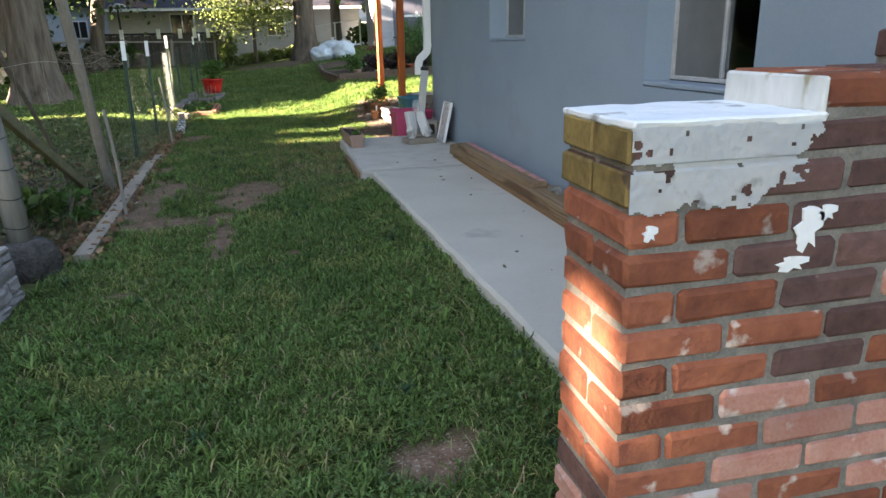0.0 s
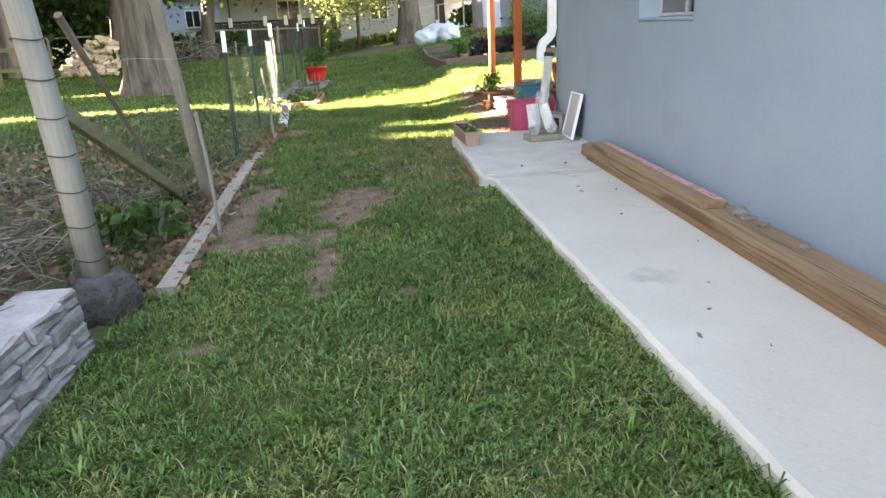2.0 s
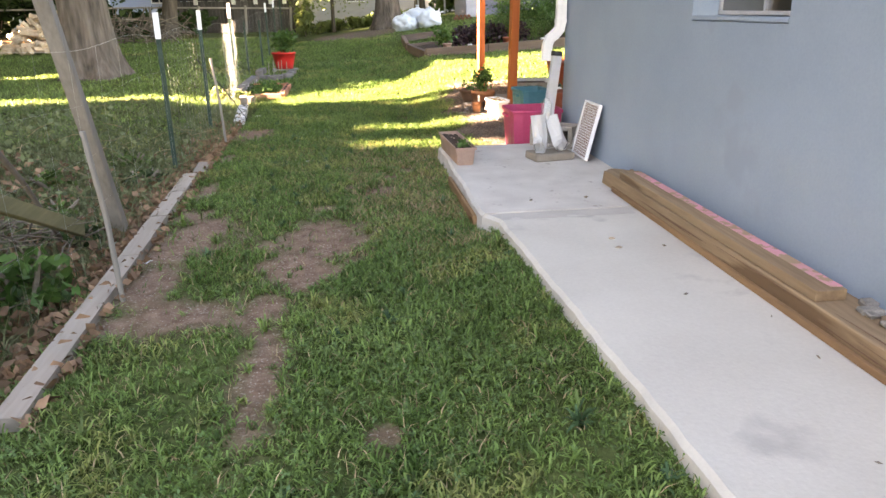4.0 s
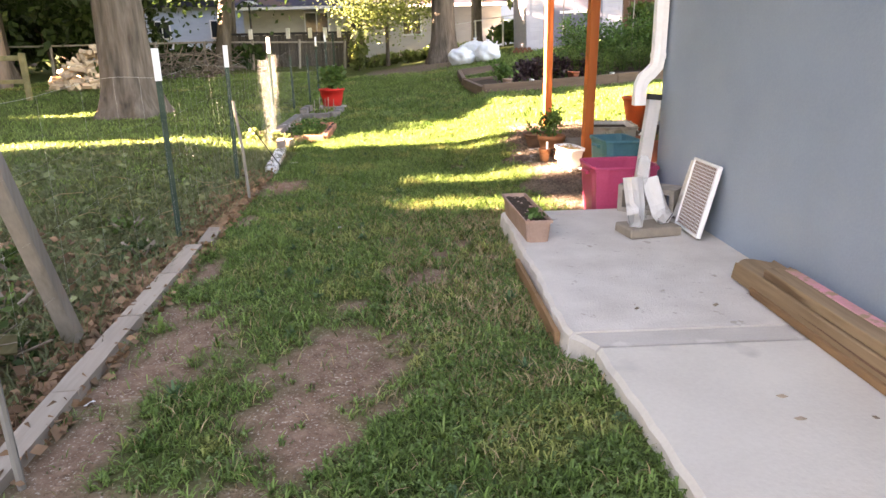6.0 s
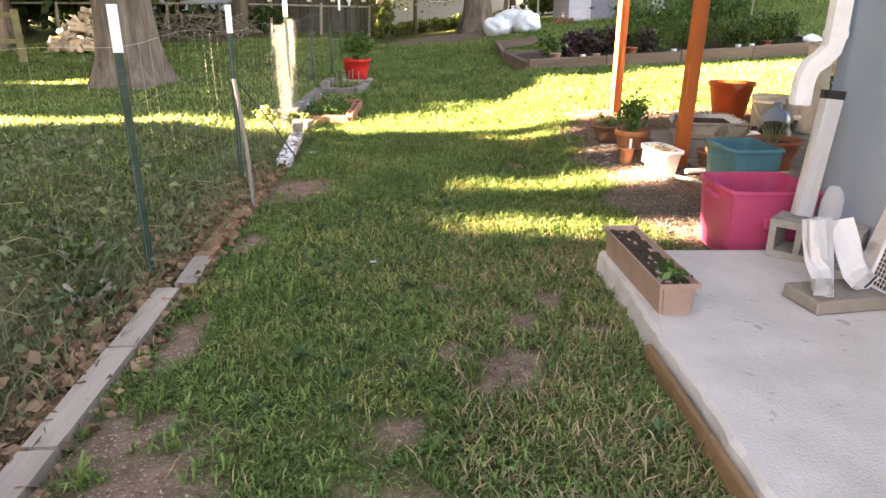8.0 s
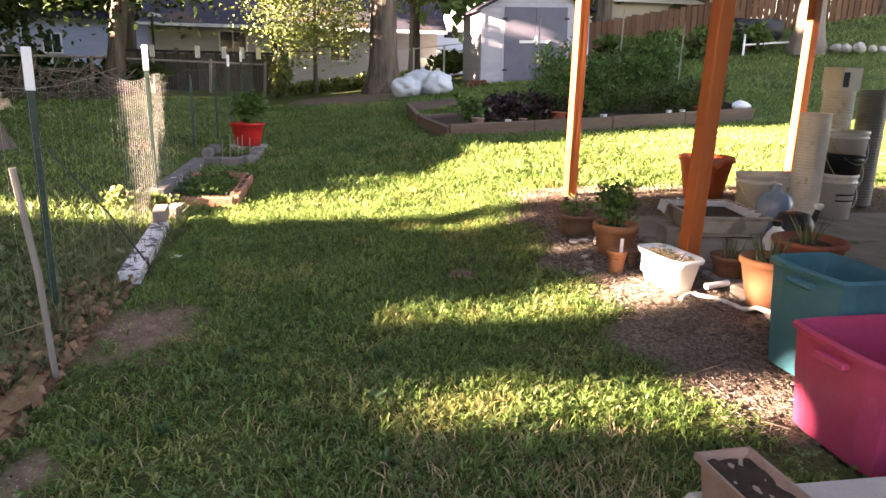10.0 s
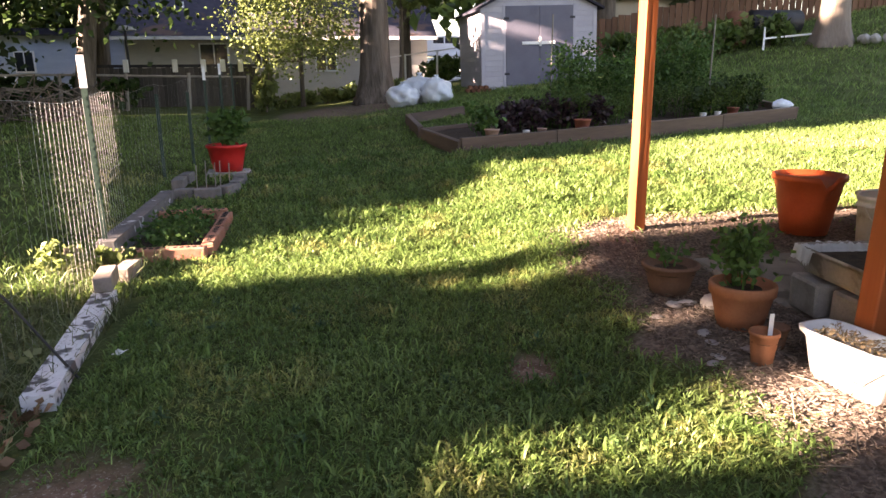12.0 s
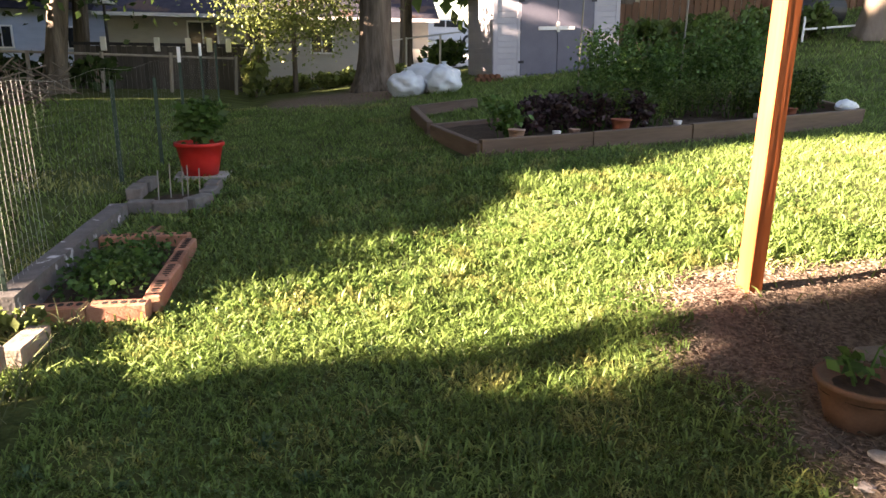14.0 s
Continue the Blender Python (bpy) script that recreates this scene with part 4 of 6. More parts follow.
# ---- pots and buckets by the patio ----
def pot(name, x, y, r, h, material, label, category="flower pot", rim=.12, taper=.68, soil=True, z=None, rz=0, group=""):
    t = thing(name, x, y, (gz(x, y) if z is None else z) - .004, label, category, group, rz=rz)
    rh = h * rim
    prof = [(r * taper, 0), (r * (taper + (.93 - taper) * .5), (h - rh) * .5), (r * .93, h - rh), (r, h - rh * .95), (r * 1.01, h - .008), (r * .985, h), (r * .9, h), (r * .88, h - .03)]
    part("vessel", lathe(prof, 32, .01), material, t, smooth=True)
    if soil:
        bm = lathe([(r * .885, h - .045), (r * .6, h - .03), (r * .2, h - .026)], 24, .1)
        part("soil", bm, M["soil"], t, "dark soil", True)
    return t


def stalky(t, r, h, z0, n, size, material, seed, label, stems=7):
    """Leafy stems rising from a pot or bed."""
    rng = np.random.default_rng(seed)
    bm = bmesh.new()
    pts = []
    for k in range(stems):
        a, lean = rng.uniform(0, 6.28), rng.uniform(.1, 1.0) * r
        top = h * rng.uniform(.65, 1)
        base = Vector((math.cos(a) * r * .25, math.sin(a) * r * .25, z0))
        tip = Vector((math.cos(a) * lean, math.sin(a) * lean, z0 + top))
        mid = (base + tip) / 2 + Vector((0, 0, top * .08))
        tube(bm, [base, mid, tip], [.006, .005, .003], 5)
        for f in rng.uniform(.25, 1, n // stems):
            p = base.lerp(mid, f * 2) if f < .5 else mid.lerp(tip, f * 2 - 1)
            pts.append(np.array(p) + rng.normal(0, .3 * r * (1.2 - f * .5), 3) * (1, 1, .6))
    part("stem", bm, M["weed_leaf"], t)
    leaf_cloud("foliage", pts, size, material, t, label, seed + 1, .3)


def spiky(t, r, h, z0, n, material, seed, label):
    """Narrow upright leaves fanning out of a pot."""
    rng = np.random.default_rng(seed)
    bm = bmesh.new()
    for k in range(n):
        a, l = rng.uniform(0, 6.28), h * rng.uniform(.45, 1)
        c = Vector((math.cos(a), math.sin(a), 0))
        base = c * r * rng.uniform(.1, .9) + Vector((0, 0, z0))
        tip = base + c * l * rng.uniform(.15, .6) + Vector((0, 0, l))
        tube(bm, [base, base.lerp(tip, .5) + Vector((0, 0, l * .06)), tip], [.0045, .004, .001], 4)
    part("foliage", bm, material, t, label)


p = pot("flower_pot", 2.275, 10.41, .147, .205, M["terracotta"], "terracotta pot with a bushy green plant", rim=.24)
stalky(p, .16, .34, .18, 520, .024, M["weed_leaf"], 11, "bushy green leaves")
p = pot("flower_pot", 2.205, 10.94, .15, .165, M["clay_dark"], "dark clay bowl with a small seedling", taper=.62)
stalky(p, .1, .14, .135, 40, .03, M["weed_leaf"], 12, "drooping seedling", 3)
p = pot("flower_pot", 2.13, 10.03, .06, .14, M["terracotta"], "small clay pot with a white plant tag", soil=True)
part("tag", box(.015, .036, -.002, .002, .09, .21, .001), M["white_plastic"], p, "white plant tag")
p = pot("flower_pot", 2.27, 10.14, .05, .10, M["clay_dark"], "small dark pot beside the white planter")
p = pot("flower_pot", 2.65, 9.345, .147, .25, M["terracotta"], "orange clay pot with spiky dry plants on the patio edge", z=.12, rim=.14, taper=.6)
spiky(p, .07, .15, .22, 26, M["sage_leaf"], 13, "spiky grey-green leaves")
p = pot("flower_pot", 2.73, 9.80, .115, .13, M["clay_brown"], "low red-brown clay bowl with tufts", z=.13, taper=.72, rim=.2)
spiky(p, .05, .14, .10, 14, M["sage_leaf"], 14, "sparse green tufts")
p = pot("flower_pot", 3.17, 9.74, .205, .23, M["clay_red"], "wide red clay pot standing on the patio", z=.13)
spiky(p, .06, .17, .2, 18, M["sage_leaf"], 15, "upright leaves")
p = pot("flower_pot", 3.70, 11.85, .235, .41, M["orange_pot"], "large orange plastic pot with a broken rim", soil=False, rim=.10, taper=.64)
rimless = p.children[0].data
# notch in the big pot's rim
for v in rimless.vertices:
    if v.co.z > .33 and abs(v.co.x + .03) < .06 and v.co.y < 0:
        v.co.z -= .09 * (1 - abs(v.co.x + .03) / .06)

# white square planter
def square_planter():
    t = thing("square_planter", 2.325, 9.765, gz(2.325, 9.765) - .004, "white square plastic planter with withered stalks", "planter", rz=-80)
    bm = bmesh.new()
    rings = []
    for k, z in ((.10, 0), (.128, .17), (.142, .175), (.146, .20), (.136, .20), (.125, .165)):
        ring = []
        for a in range(20):
            ang = 2 * math.pi * a / 20
            s_ = 1 / (abs(math.cos(ang)) ** 5 + abs(math.sin(ang)) ** 5) ** .2
            ring.append(bm.verts.new((math.cos(ang) * s_ * k * 1.45, math.sin(ang) * s_ * k * .72, z)))
        rings.append(ring)
    for a, b in zip(rings, rings[1:]):
        for k in range(20):
            bm.faces.new((a[k], a[(k + 1) % 20], b[(k + 1) % 20], b[k]))
    bm.faces.new(rings[0][::-1])
    bm.faces.new(rings[-1])
    part("vessel", bm, M["white_plastic"], t, smooth=True)
    rng = np.random.default_rng(21)
    c = np.stack([rng.uniform(-.15, .15, 320), rng.uniform(-.075, .075, 320), rng.uniform(.16, .20, 320)], 1)
    leaf_cloud("stalk", c, .008, M["straw"], t, "withered straw stalks", 22, .4, 4)
    b = bmesh.new()
    tube(b, [(-.17, -.06, .17), (-.10, -.106, .08), (.10, -.106, .07), (.19, -.05, .17)], .004, 6)
    part("handle", b, M["white_plastic"], t)


square_planter()
t = thing("plastic_tube", 2.47, 9.6, .115, "short white plastic tube lying on the soil", "tube", rz=15)
part("shaft", tube(bmesh.new(), [(0, 0, .018), (.16, 0, .022)], .018, 10), M["white_plastic"], t)


# soaking tray on grey blocks
def tray():
    t = thing("mixing_tray", 2.865, 10.275, .135 + .168, "dirty grey tray of soil with a crumpled white liner", "tray", rz=-7)
    bm = bmesh.new()
    rings = []
    for k, z in ((.03, 0), (0, .095), (-.015, .098), (-.015, .112), (0, .112), (.012, .02)):
        rings.append([bm.verts.new((a * (.225 - k), b * (.29 - k), z * 1.2)) for a, b in ((-1, -1), (1, -1), (1, 1), (-1, 1))])
    for a, b in zip(rings, rings[1:]):
        for k in range(4):
            bm.faces.new((a[k], a[(k + 1) % 4], b[(k + 1) % 4], b[k]))
    bm.faces.new(rings[0][::-1])
    bm.faces.new(rings[-1])
    bmesh.ops.bevel(bm, geom=bm.edges[:], offset=.006, segments=1, affect="EDGES")
    part("basin", bm, M["tray"], t)
    part("soil", box(-.2, .2, -.265, .265, .05, .095, .01, .004), M["soil"], t, "dark wet soil")
    for n_, (x0, y0, x1, y1) in enumerate(((-.23, .29, .23, .30), (.225, -.2, .235, .29), (-.235, .12, -.225, .29))):
        bm = bmesh.new()
        rows = []
        for k in range(25):
            f = k / 24
            x, y = x0 + (x1 - x0) * f, y0 + (y1 - y0) * f
            out = Vector((0, 1, 0)) if n_ == 0 else Vector((1 if n_ == 1 else -1, 0, 0))
            w = [noise.noise((k * .9, j * 2.1, n_ * 7)) for j in range(4)]
            rows.append([bm.verts.new(Vector((x, y, 0)) + out * o + Vector((0, 0, z))) for o, z in ((-.06, .08 + .01 * w[0]), (-.02, .125 + .02 * w[1]), (.02 + .012 * w[2], .13 + .02 * w[3]), (.032 + .015 * w[0], .07 + .025 * w[2]))])
        for a, b in zip(rows, rows[1:]):
            for k in range(3):
                bm.faces.new((a[k], a[k + 1], b[k + 1], b[k]))
        bmesh.ops.solidify(bm, geom=bm.faces[:], thickness=.003)
        part("liner", bm, M["white_plastic"], t, "crumpled white plastic liner")
    for k, (x, y, r) in enumerate(((2.74, 10.44, -7), (2.735, 10.16, -5), (3.01, 10.12, -4), (3.02, 10.41, -7))):
        b = thing("grey_block", x, y, .131, "grey concrete block holding up the tray", "concrete block", "blocks under the tray", rz=r)
        part("body", box(-.12, .12, -.11, .11, 0, .166, .012, .004), M["old_block"], b)


tray()


def bucket(x, y, z, label, material=None, r=.15, h=.37):
    t = thing("bucket", x, y, z, label, "bucket", "stacked buckets on the patio")
    prof = [(r * .86, 0), (r * .97, h * .8), (r * 1.04, h * .8), (r * 1.04, h * .84), (r * .98, h * .84), (r * .99, h * .92), (r * 1.04, h * .92), (r * 1.05, h), (r, h), (r * .97, h - .02)]
    part("shell", lathe(prof, 28), material or M["dirty_plastic"], t, smooth=True)
    b = bmesh.new()
    tube(b, [(r * 1.05 * math.cos(a), -r * 1.06 * abs(math.sin(a)) - .006, h * .86 - .22 * abs(math.sin(a))) for a in np.linspace(0, math.pi, 12)], .003, 5)
    part("handle", b, M["wire"], t, "thin wire handle")
    return t


b = bucket(4.58, 11.33, .135, "dirty white bucket with two dark label lines", M["white_plastic"])
for z in (.20, .15):
    bm = bmesh.new()
    for k in range(9):
        a0, a1 = radians(-125 + k * 8), radians(-117 + k * 8)
        rr = .15 * (.865 + .11 * z / .30) + .0025
        bm.faces.new([bm.verts.new((rr * math.cos(a), rr * math.sin(a), zz)) for a, zz in ((a0, z), (a1, z), (a1, z + .012), (a0, z + .012))])
    bmesh.ops.solidify(bm, geom=bm.faces[:], thickness=.001)
    part("label_bar", bm, M["black_plastic"], b, "dark printed label bar")
bucket(4.61, 11.34, .39, "black bucket nested in the stack", M["black_plastic"], .152, .28)
bucket(4.63, 11.345, .55, "dirty white bucket on top of the stack", M["white_plastic"], .15, .30)
bucket(3.88, 11.38, .135, "dirty white bucket with a green band behind the tray", M["dirty_plastic"], .15, .36)
tub("storage_tub", 4.42, 11.82, gz(4.42, 11.82), .50, .34, .26, M["dirty_plastic"], "low pale grey plastic tub behind the jug", 6)

def pot_stack(x, y, z, r, n, step, material, label):
    t = thing("pot_stack", x, y, z, label, "stacked pots", "stacks of nursery pots")
    prof = [(r * .8, 0)]
    for k in range(n):
        prof += [(r * .965, .02 + k * step), (r, .022 + k * step), (r, .022 + k * step + step * .55), (r * .965, .024 + k * step + step * .58)]
    part("pot_column", lathe(prof, 26), material, t)
    return t


pot_stack(4.28, 11.30, .135, .115, 35, .024, M["dirty_plastic"], "tall stack of nested pale nursery pots")
pot_stack(4.74, 11.66, gz(4.74, 11.66), .125, 42, .024, M["dirty_plastic"], "tall stack of nested pale pots with torn labels")
pot_stack(5.13, 11.72, gz(5.13, 11.72), .115, 42, .024, M["grey_plastic"], "tall stack of nested brown-grey nursery pots")
t = thing("seed_box", 4.74, 11.66, gz(4.74, 11.66) + 1.02, "pale cardboard box with a dark picture on it", "box", rz=10)
part("carton", box(-.11, .11, -.1, .1, 0, .19, .004), M["dirty_plastic"], t)
part("label_panel", box(-.095, -.03, -.1025, -.1005, .03, .15), M["dark_pane"], t, "dark green printed panel")
t = thing("water_jug", 3.74, 10.90, .135, "blue five-gallon water jug on the patio", "water jug")
part("bottle", lathe([(.11, 0), (.128, .02), (.128, .08), (.12, .10), (.128, .12), (.128, .22), (.10, .27), (.035, .30), (.03, .34), (.034, .35)], 26), M["blue_bottle"], t, smooth=True)
t = thing("milk_jug", 3.12, 9.98, .135, "white plastic jug with a dark mouth", "jug", rz=30)
bm = lathe([(.06, 0), (.07, .02), (.072, .15), (.05, .20), (.025, .235), (.024, .26)], 18)
part("bottle", bm, M["white_plastic"], t, smooth=True)
part("grip", tube(bmesh.new(), [(.04, 0, .22), (.085, 0, .20), (.09, 0, .13), (.068, 0, .10)], .012, 8), M["white_plastic"], t)
part("mouth", lathe([(.028, .245), (.029, .275), (.02, .278)], 14), M["black_plastic"], t, "dark cap")
t = thing("watering_can", 3.40, 10.21, .135, "dark plastic watering can with a pale rose", "watering can", rz=10)
part("tank", lathe([(.11, 0), (.125, .02), (.13, .2), (.09, .27), (.05, .28)], 22), M["black_plastic"], t, smooth=True)
part("spout", tube(bmesh.new(), [(.1, 0, .10), (.16, 0, .2), (.19, 0, .29)], [.03, .022, .016], 10), M["black_plastic"], t)
part("rose", lathe([(.016, .285), (.032, .31), (.028, .325)], 14, 0, None, (.192, 0)), M["white_plastic"], t, "pale sprinkler rose")
t = thing("garden_hose", 0, 0, 0, "dirty white garden hose lying across the soil", "hose")
pts = [(2.28, 9.52), (2.38, 9.6), (2.5, 9.52), (2.58, 9.3), (2.60, 9.0), (2.68, 8.75), (2.9, 8.55)]
bm = bmesh.new()
fine = []
for (x0, y0), (x1, y1) in zip(pts, pts[1:]):
    for k in range(6):
        f = k / 6
        x, y = x0 + (x1 - x0) * f, y0 + (y1 - y0) * f
        fine.append((x, y, max(gz(x, y), .135 * float(ss(2.5, 2.62, x))) + .014))
tube(bm, fine, .013, 8)
part("tubing", bm, M["dirty_plastic"], t, smooth=True)

# ---- patio cover on stained posts ----
def post(x, y, lean=0, lab="orange-brown stained square wooden post"):
    z = gz(x, y) - .05
    t = thing("wooden_post", x, y, z, lab, "post", "posts of the patio cover")
    t.matrix_basis = pose(x, y, z, lean, 0, 7)
    part("shaft", box(-.046, .046, -.046, .046, 0, 2.497 - z, .006), M["stain"], t)


post(2.545, 12.06)
post(2.54, 9.95, 2.2)
post(5.12, 12.66)
cover = thing("patio_cover", 0, 0, 0, "plain stained beams and dark boards over the patio", "patio cover")
part("beam", box(2.47, 2.61, 8.16, 13.1, 2.501, 2.64, .005), M["stain"], cover)
part("beam", box(2.615, 8.0, 12.6, 12.74, 2.501, 2.64, .005), M["stain"], cover)
for k in range(14):
    part("roof_board", box(2.5, 8.2, 8.52 + k * .34, 8.85 + k * .34, 2.645, 2.67), M["dark_wood"], cover)


# ---- brick bed, block bed and red pot by the fence ----
def holed_brick(parent, x, y, z, rz):
    l, w, h = .285, .092, .092
    b = new("brick", brick_mesh(l, w, h, M["bed_brick"], random.randrange(3)))
    b.parent = parent
    b.matrix_basis = pose(x, y, z + h / 2, 0, 0, rz)
    for k in range(6):
        hm = new("core_hole", hole_mesh)
        hm.parent = b
        hm.matrix_basis = pose(-l / 2 + .035 + k * .043, 0, h / 2 + .0012)


# flat dark disc laid on a brick: shade of a core hole as colour
bm = lathe([(.016, -.001), (.015, .0005)], 10)
hole_mesh = bpy.data.meshes.new("core_hole")
for v in bm.verts:
    v.co.y *= 1.5
bm.to_mesh(hole_mesh)
bm.free()
hole_mesh.materials.append(M["hole"])
bed = thing("brick_bed", 0, 0, 0, "small garden bed edged with cored red bricks", "garden bed")
for k, x in enumerate((-.86, -.57)):
    holed_brick(bed, x, 12.60, .015, random.uniform(-1, 1))
for k in range(4):
    holed_brick(bed, -.43, 12.80 + k * .292, .02 + k * .005, 90 + random.uniform(-1.5, 1.5))
for x in (-.88, -.585):
    holed_brick(bed, x, 13.93, .04, random.uniform(-1, 1))
holed_brick(bed, -.75, 14.2, .01, 84)
bm = bmesh.new()
bmesh.ops.create_grid(bm, x_segments=10, y_segments=16, size=.5)
for v in bm.verts:
    v.co = Vector((-.74 + v.co.x * .53, 13.27 + v.co.y * 1.2, .055 + .02 * noise.noise(v.co * 9)))
part("soil", bm, M["soil"], bed, "dark garden soil", True)
rng = np.random.default_rng(31)
c = np.stack([rng.normal(-.74, .13, 1900), rng.normal(13.3, .28, 1900), np.abs(rng.normal(.06, .045, 1900)) + .04], 1)
c = c[(np.abs(c[:, 0] + .74) < .26) & (np.abs(c[:, 1] - 13.27) < .6)]
leaf_cloud("foliage", c, .026, M["weed_leaf"], bed, "low bright green leaves", 32, .5)

bed = thing("block_bed", 0, 0, 0, "small garden bed edged with grey concrete blocks", "garden bed")
for x, y, rz, l in ((-.98, 14.92, 0, .20), (-.74, 14.86, 4, .26), (-.55, 15.02, 62, .26), (-.50, 15.30, 84, .26), (-1.08, 15.25, 92, .30), (-1.06, 15.58, 88, .3), (-.50, 15.6, 88, .28)):
    b = new("block", brick_mesh(l, .12, .10, M["dark_block"], random.randrange(3)))
    b.parent = bed
    b.matrix_basis = pose(x, y, gz(x, y) + .055 + (.05 if x < -1 else 0), 0, 0, rz)
bm = lathe([(.30, .08), (.2, .12), (.05, .125)], 20, .2, None, (-.78, 15.3))
part("soil", bm, M["soil"], bed, "dark garden soil")
for k in range(5):
    bm = bmesh.new()
    x, y = -.9 + k * .08, 15.2 + .1 * (k % 3)
    tube(bm, [(x, y, .1), (x + .01, y, .38 + .04 * (k % 2))], .006, 5)
    part("stake", bm, M["grey_post"], bed, "thin pale stake")

z = gz(-.70, 16.25)
for x, rz in ((-.82, 5), (-.56, -4)):
    t = thing("stepping_paver", x, 16.25, z, "flat pale paver under the red pot", "paver", rz=rz)
    part("slab", box(-.125, .125, -.2, .2, 0, .05, .006, .002), M["cmu"], t)
p = pot("flower_pot", -.70, 16.25, .24, .32, M["red_pot"], "bright red plastic pot with a green pepper plant", z=z + .054, rim=.12, taper=.68)
stalky(p, .22, .50, .28, 420, .06, M["weed_leaf"], 41, "dense green leaves", 12)

# ---- raised timber bed on the lawn ----
bed = thing("raised_bed", 0, 0, 0, "long low raised bed of dark timber with plants", "raised bed")
A, B = Vector((2.14, 16.12)), Vector((7.42, 17.0))


def bed_wall(p, q, h, w=.09):
    n_ = max(1, round((q - p).length / 1.3))
    for k in range(n_):
        a, b = p.lerp(q, k / n_), p.lerp(q, (k + 1) / n_)
        m_ = (a + b) / 2
        z_ = min(gz(a.x, a.y), gz(b.x, b.y)) - .05
        top = gz(m_.x, m_.y) + h
        l_ = (b - a).length
        o = part("timber", box(-l_ / 2, l_ / 2 - .004, -w / 2, w / 2, 0, top - z_, .008, .003), M["bed_wood"], bed)
        o.matrix_basis = pose(m_.x, m_.y, z_, 0, -math.degrees(math.atan2(gz(b.x, b.y) - gz(a.x, a.y), l_)) * .9, math.degrees(math.atan2(b.y - a.y, b.x - a.x)))


C, D = Vector((1.93, 17.9)), Vector((7.2, 18.8))
bed_wall(A, B, .20)
bed_wall(A, C, .18)
bed_wall(B, D, .2)
bed_wall(C, D, .16)
bed_wall(C + Vector((-.02, .1)), Vector((1.92, 19.6)), .17)
bed_wall(Vector((1.92, 19.6)), Vector((3.0, 19.9)), .16)
bed_wall(Vector((1.95, 18.0)) , Vector((2.7, 18.1)), .15)
bm = bmesh.new()
bmesh.ops.create_grid(bm, x_segments=40, y_segments=14, size=.5)
for v in bm.verts:
    f, g_ = v.co.x + .5, v.co.y + .5
    q = A.lerp(B, f).lerp(C.lerp(D, f), g_)
    v.co = Vector((q.x, q.y, gz(q.x, q.y) + .11 + .03 * noise.noise((q.x * 4, q.y * 4, 0))))
part("soil", bm, M["soil"], bed, "dark garden soil", True)


def bed_plant(x, y, r, h, n, size, material, seed, label, name="garden_plant"):
    z = gz(x, y) + .10
    t = thing(name, x, y, z, label, "plant", "plants in the raised bed")
    stalky(t, r, h, 0, n, size, material, seed, "foliage", max(6, int(14 * r / .4)))


rng = np.random.default_rng(50)
bed_plant(2.55, 16.75, .22, .50, 380, .045, M["weed_leaf"], 51, "leafy green pepper plant in the bed")
for k in range(7):
    bed_plant(2.95 + k * .22 + rng.uniform(-.05, .05), 17.0 + .3 * (k % 2), .22, .46, 380, .045, M["purple_leaf"], 60 + k, "dark purple-leaved plant in the bed")
for k in range(12):
    x = 3.7 + k * .30
    bed_plant(x, 17.0 + .09 * (x - 3) + rng.uniform(-.1, .5), .33, rng.uniform(.4, .65), 900, .02, M["leaf"], 80 + k, "feathery green plant in the bed")
for k in range(7):
    x = 4.2 + k * .38
    bed_plant(x, 18.1 + rng.uniform(-.2, .2), .42, rng.uniform(.9, 1.3), 1300, .032, M["weed_leaf"], 100 + k, "tall bushy tomato plant in the bed")
bed_plant(3.9, 17.6, .12, .7, 80, .05, M["weed_leaf"], 120, "tall single green stem in the bed")
for k in range(5):
    bed_plant(6.0 + k * .26, 17.25 + .05 * k, .2, .55, 340, .042, M["dark_leaf"], 130 + k, "dark green plant near the bed's end")
for k, (x, y, r) in enumerate(((2.62, 16.35, .10), (3.95, 16.58, .12), (3.35, 16.5, .07), (6.5, 17.05, .09))):
    p = pot("flower_pot", x, y + .1, r, r * 1.5, M["tan_plastic"] if k % 2 == 0 else M["clay_red"], "small pot standing in the raised bed", z=gz(x, y) + .11, group="pots in the raised bed")
for k, (x, y) in enumerate(((3.1, 16.42), (4.75, 16.75), (5.95, 16.95), (6.2, 16.98))):
    t = thing("nursery_label", x, y + .08, gz(x, y) + .12, "small white nursery cup in the soil", "plant cup", "white cups in the bed")
    part("cup", lathe([(.04, 0), (.05, .09), (.046, .09)], 12), M["white_plastic"], t)
t = thing("plastic_bag", 7.3, 17.12, gz(7.3, 17.1) + .17, "small crumpled white bag on the bed's corner", "bag")
bm = bmesh.new()
bmesh.ops.create_icosphere(bm, subdivisions=3, radius=.5)
for v in bm.verts:
    v.co = Vector((v.co.x * .34, v.co.y * .2, max(0, v.co.z * .16 + .04) * (1 + .5 * noise.noise(v.co * 5))))
part("film", bm, M["bag"], t)
for x, y, h in ((4.1, 18.5, 1.6), (5.6, 18.4, 1.7), (6.35, 17.6, 1.5)):
    t = thing("plant_stake", x, y, gz(x, y) + .05, "thin pale stake in the raised bed", "stake", "stakes in the bed")
    part("shaft", tube(bmesh.new(), [(0, 0, 0), (.02, 0, h)], .012, 6), M["grey_post"], t)


# ---- trees ----
TAN_EL = math.tan(SUN_EL)


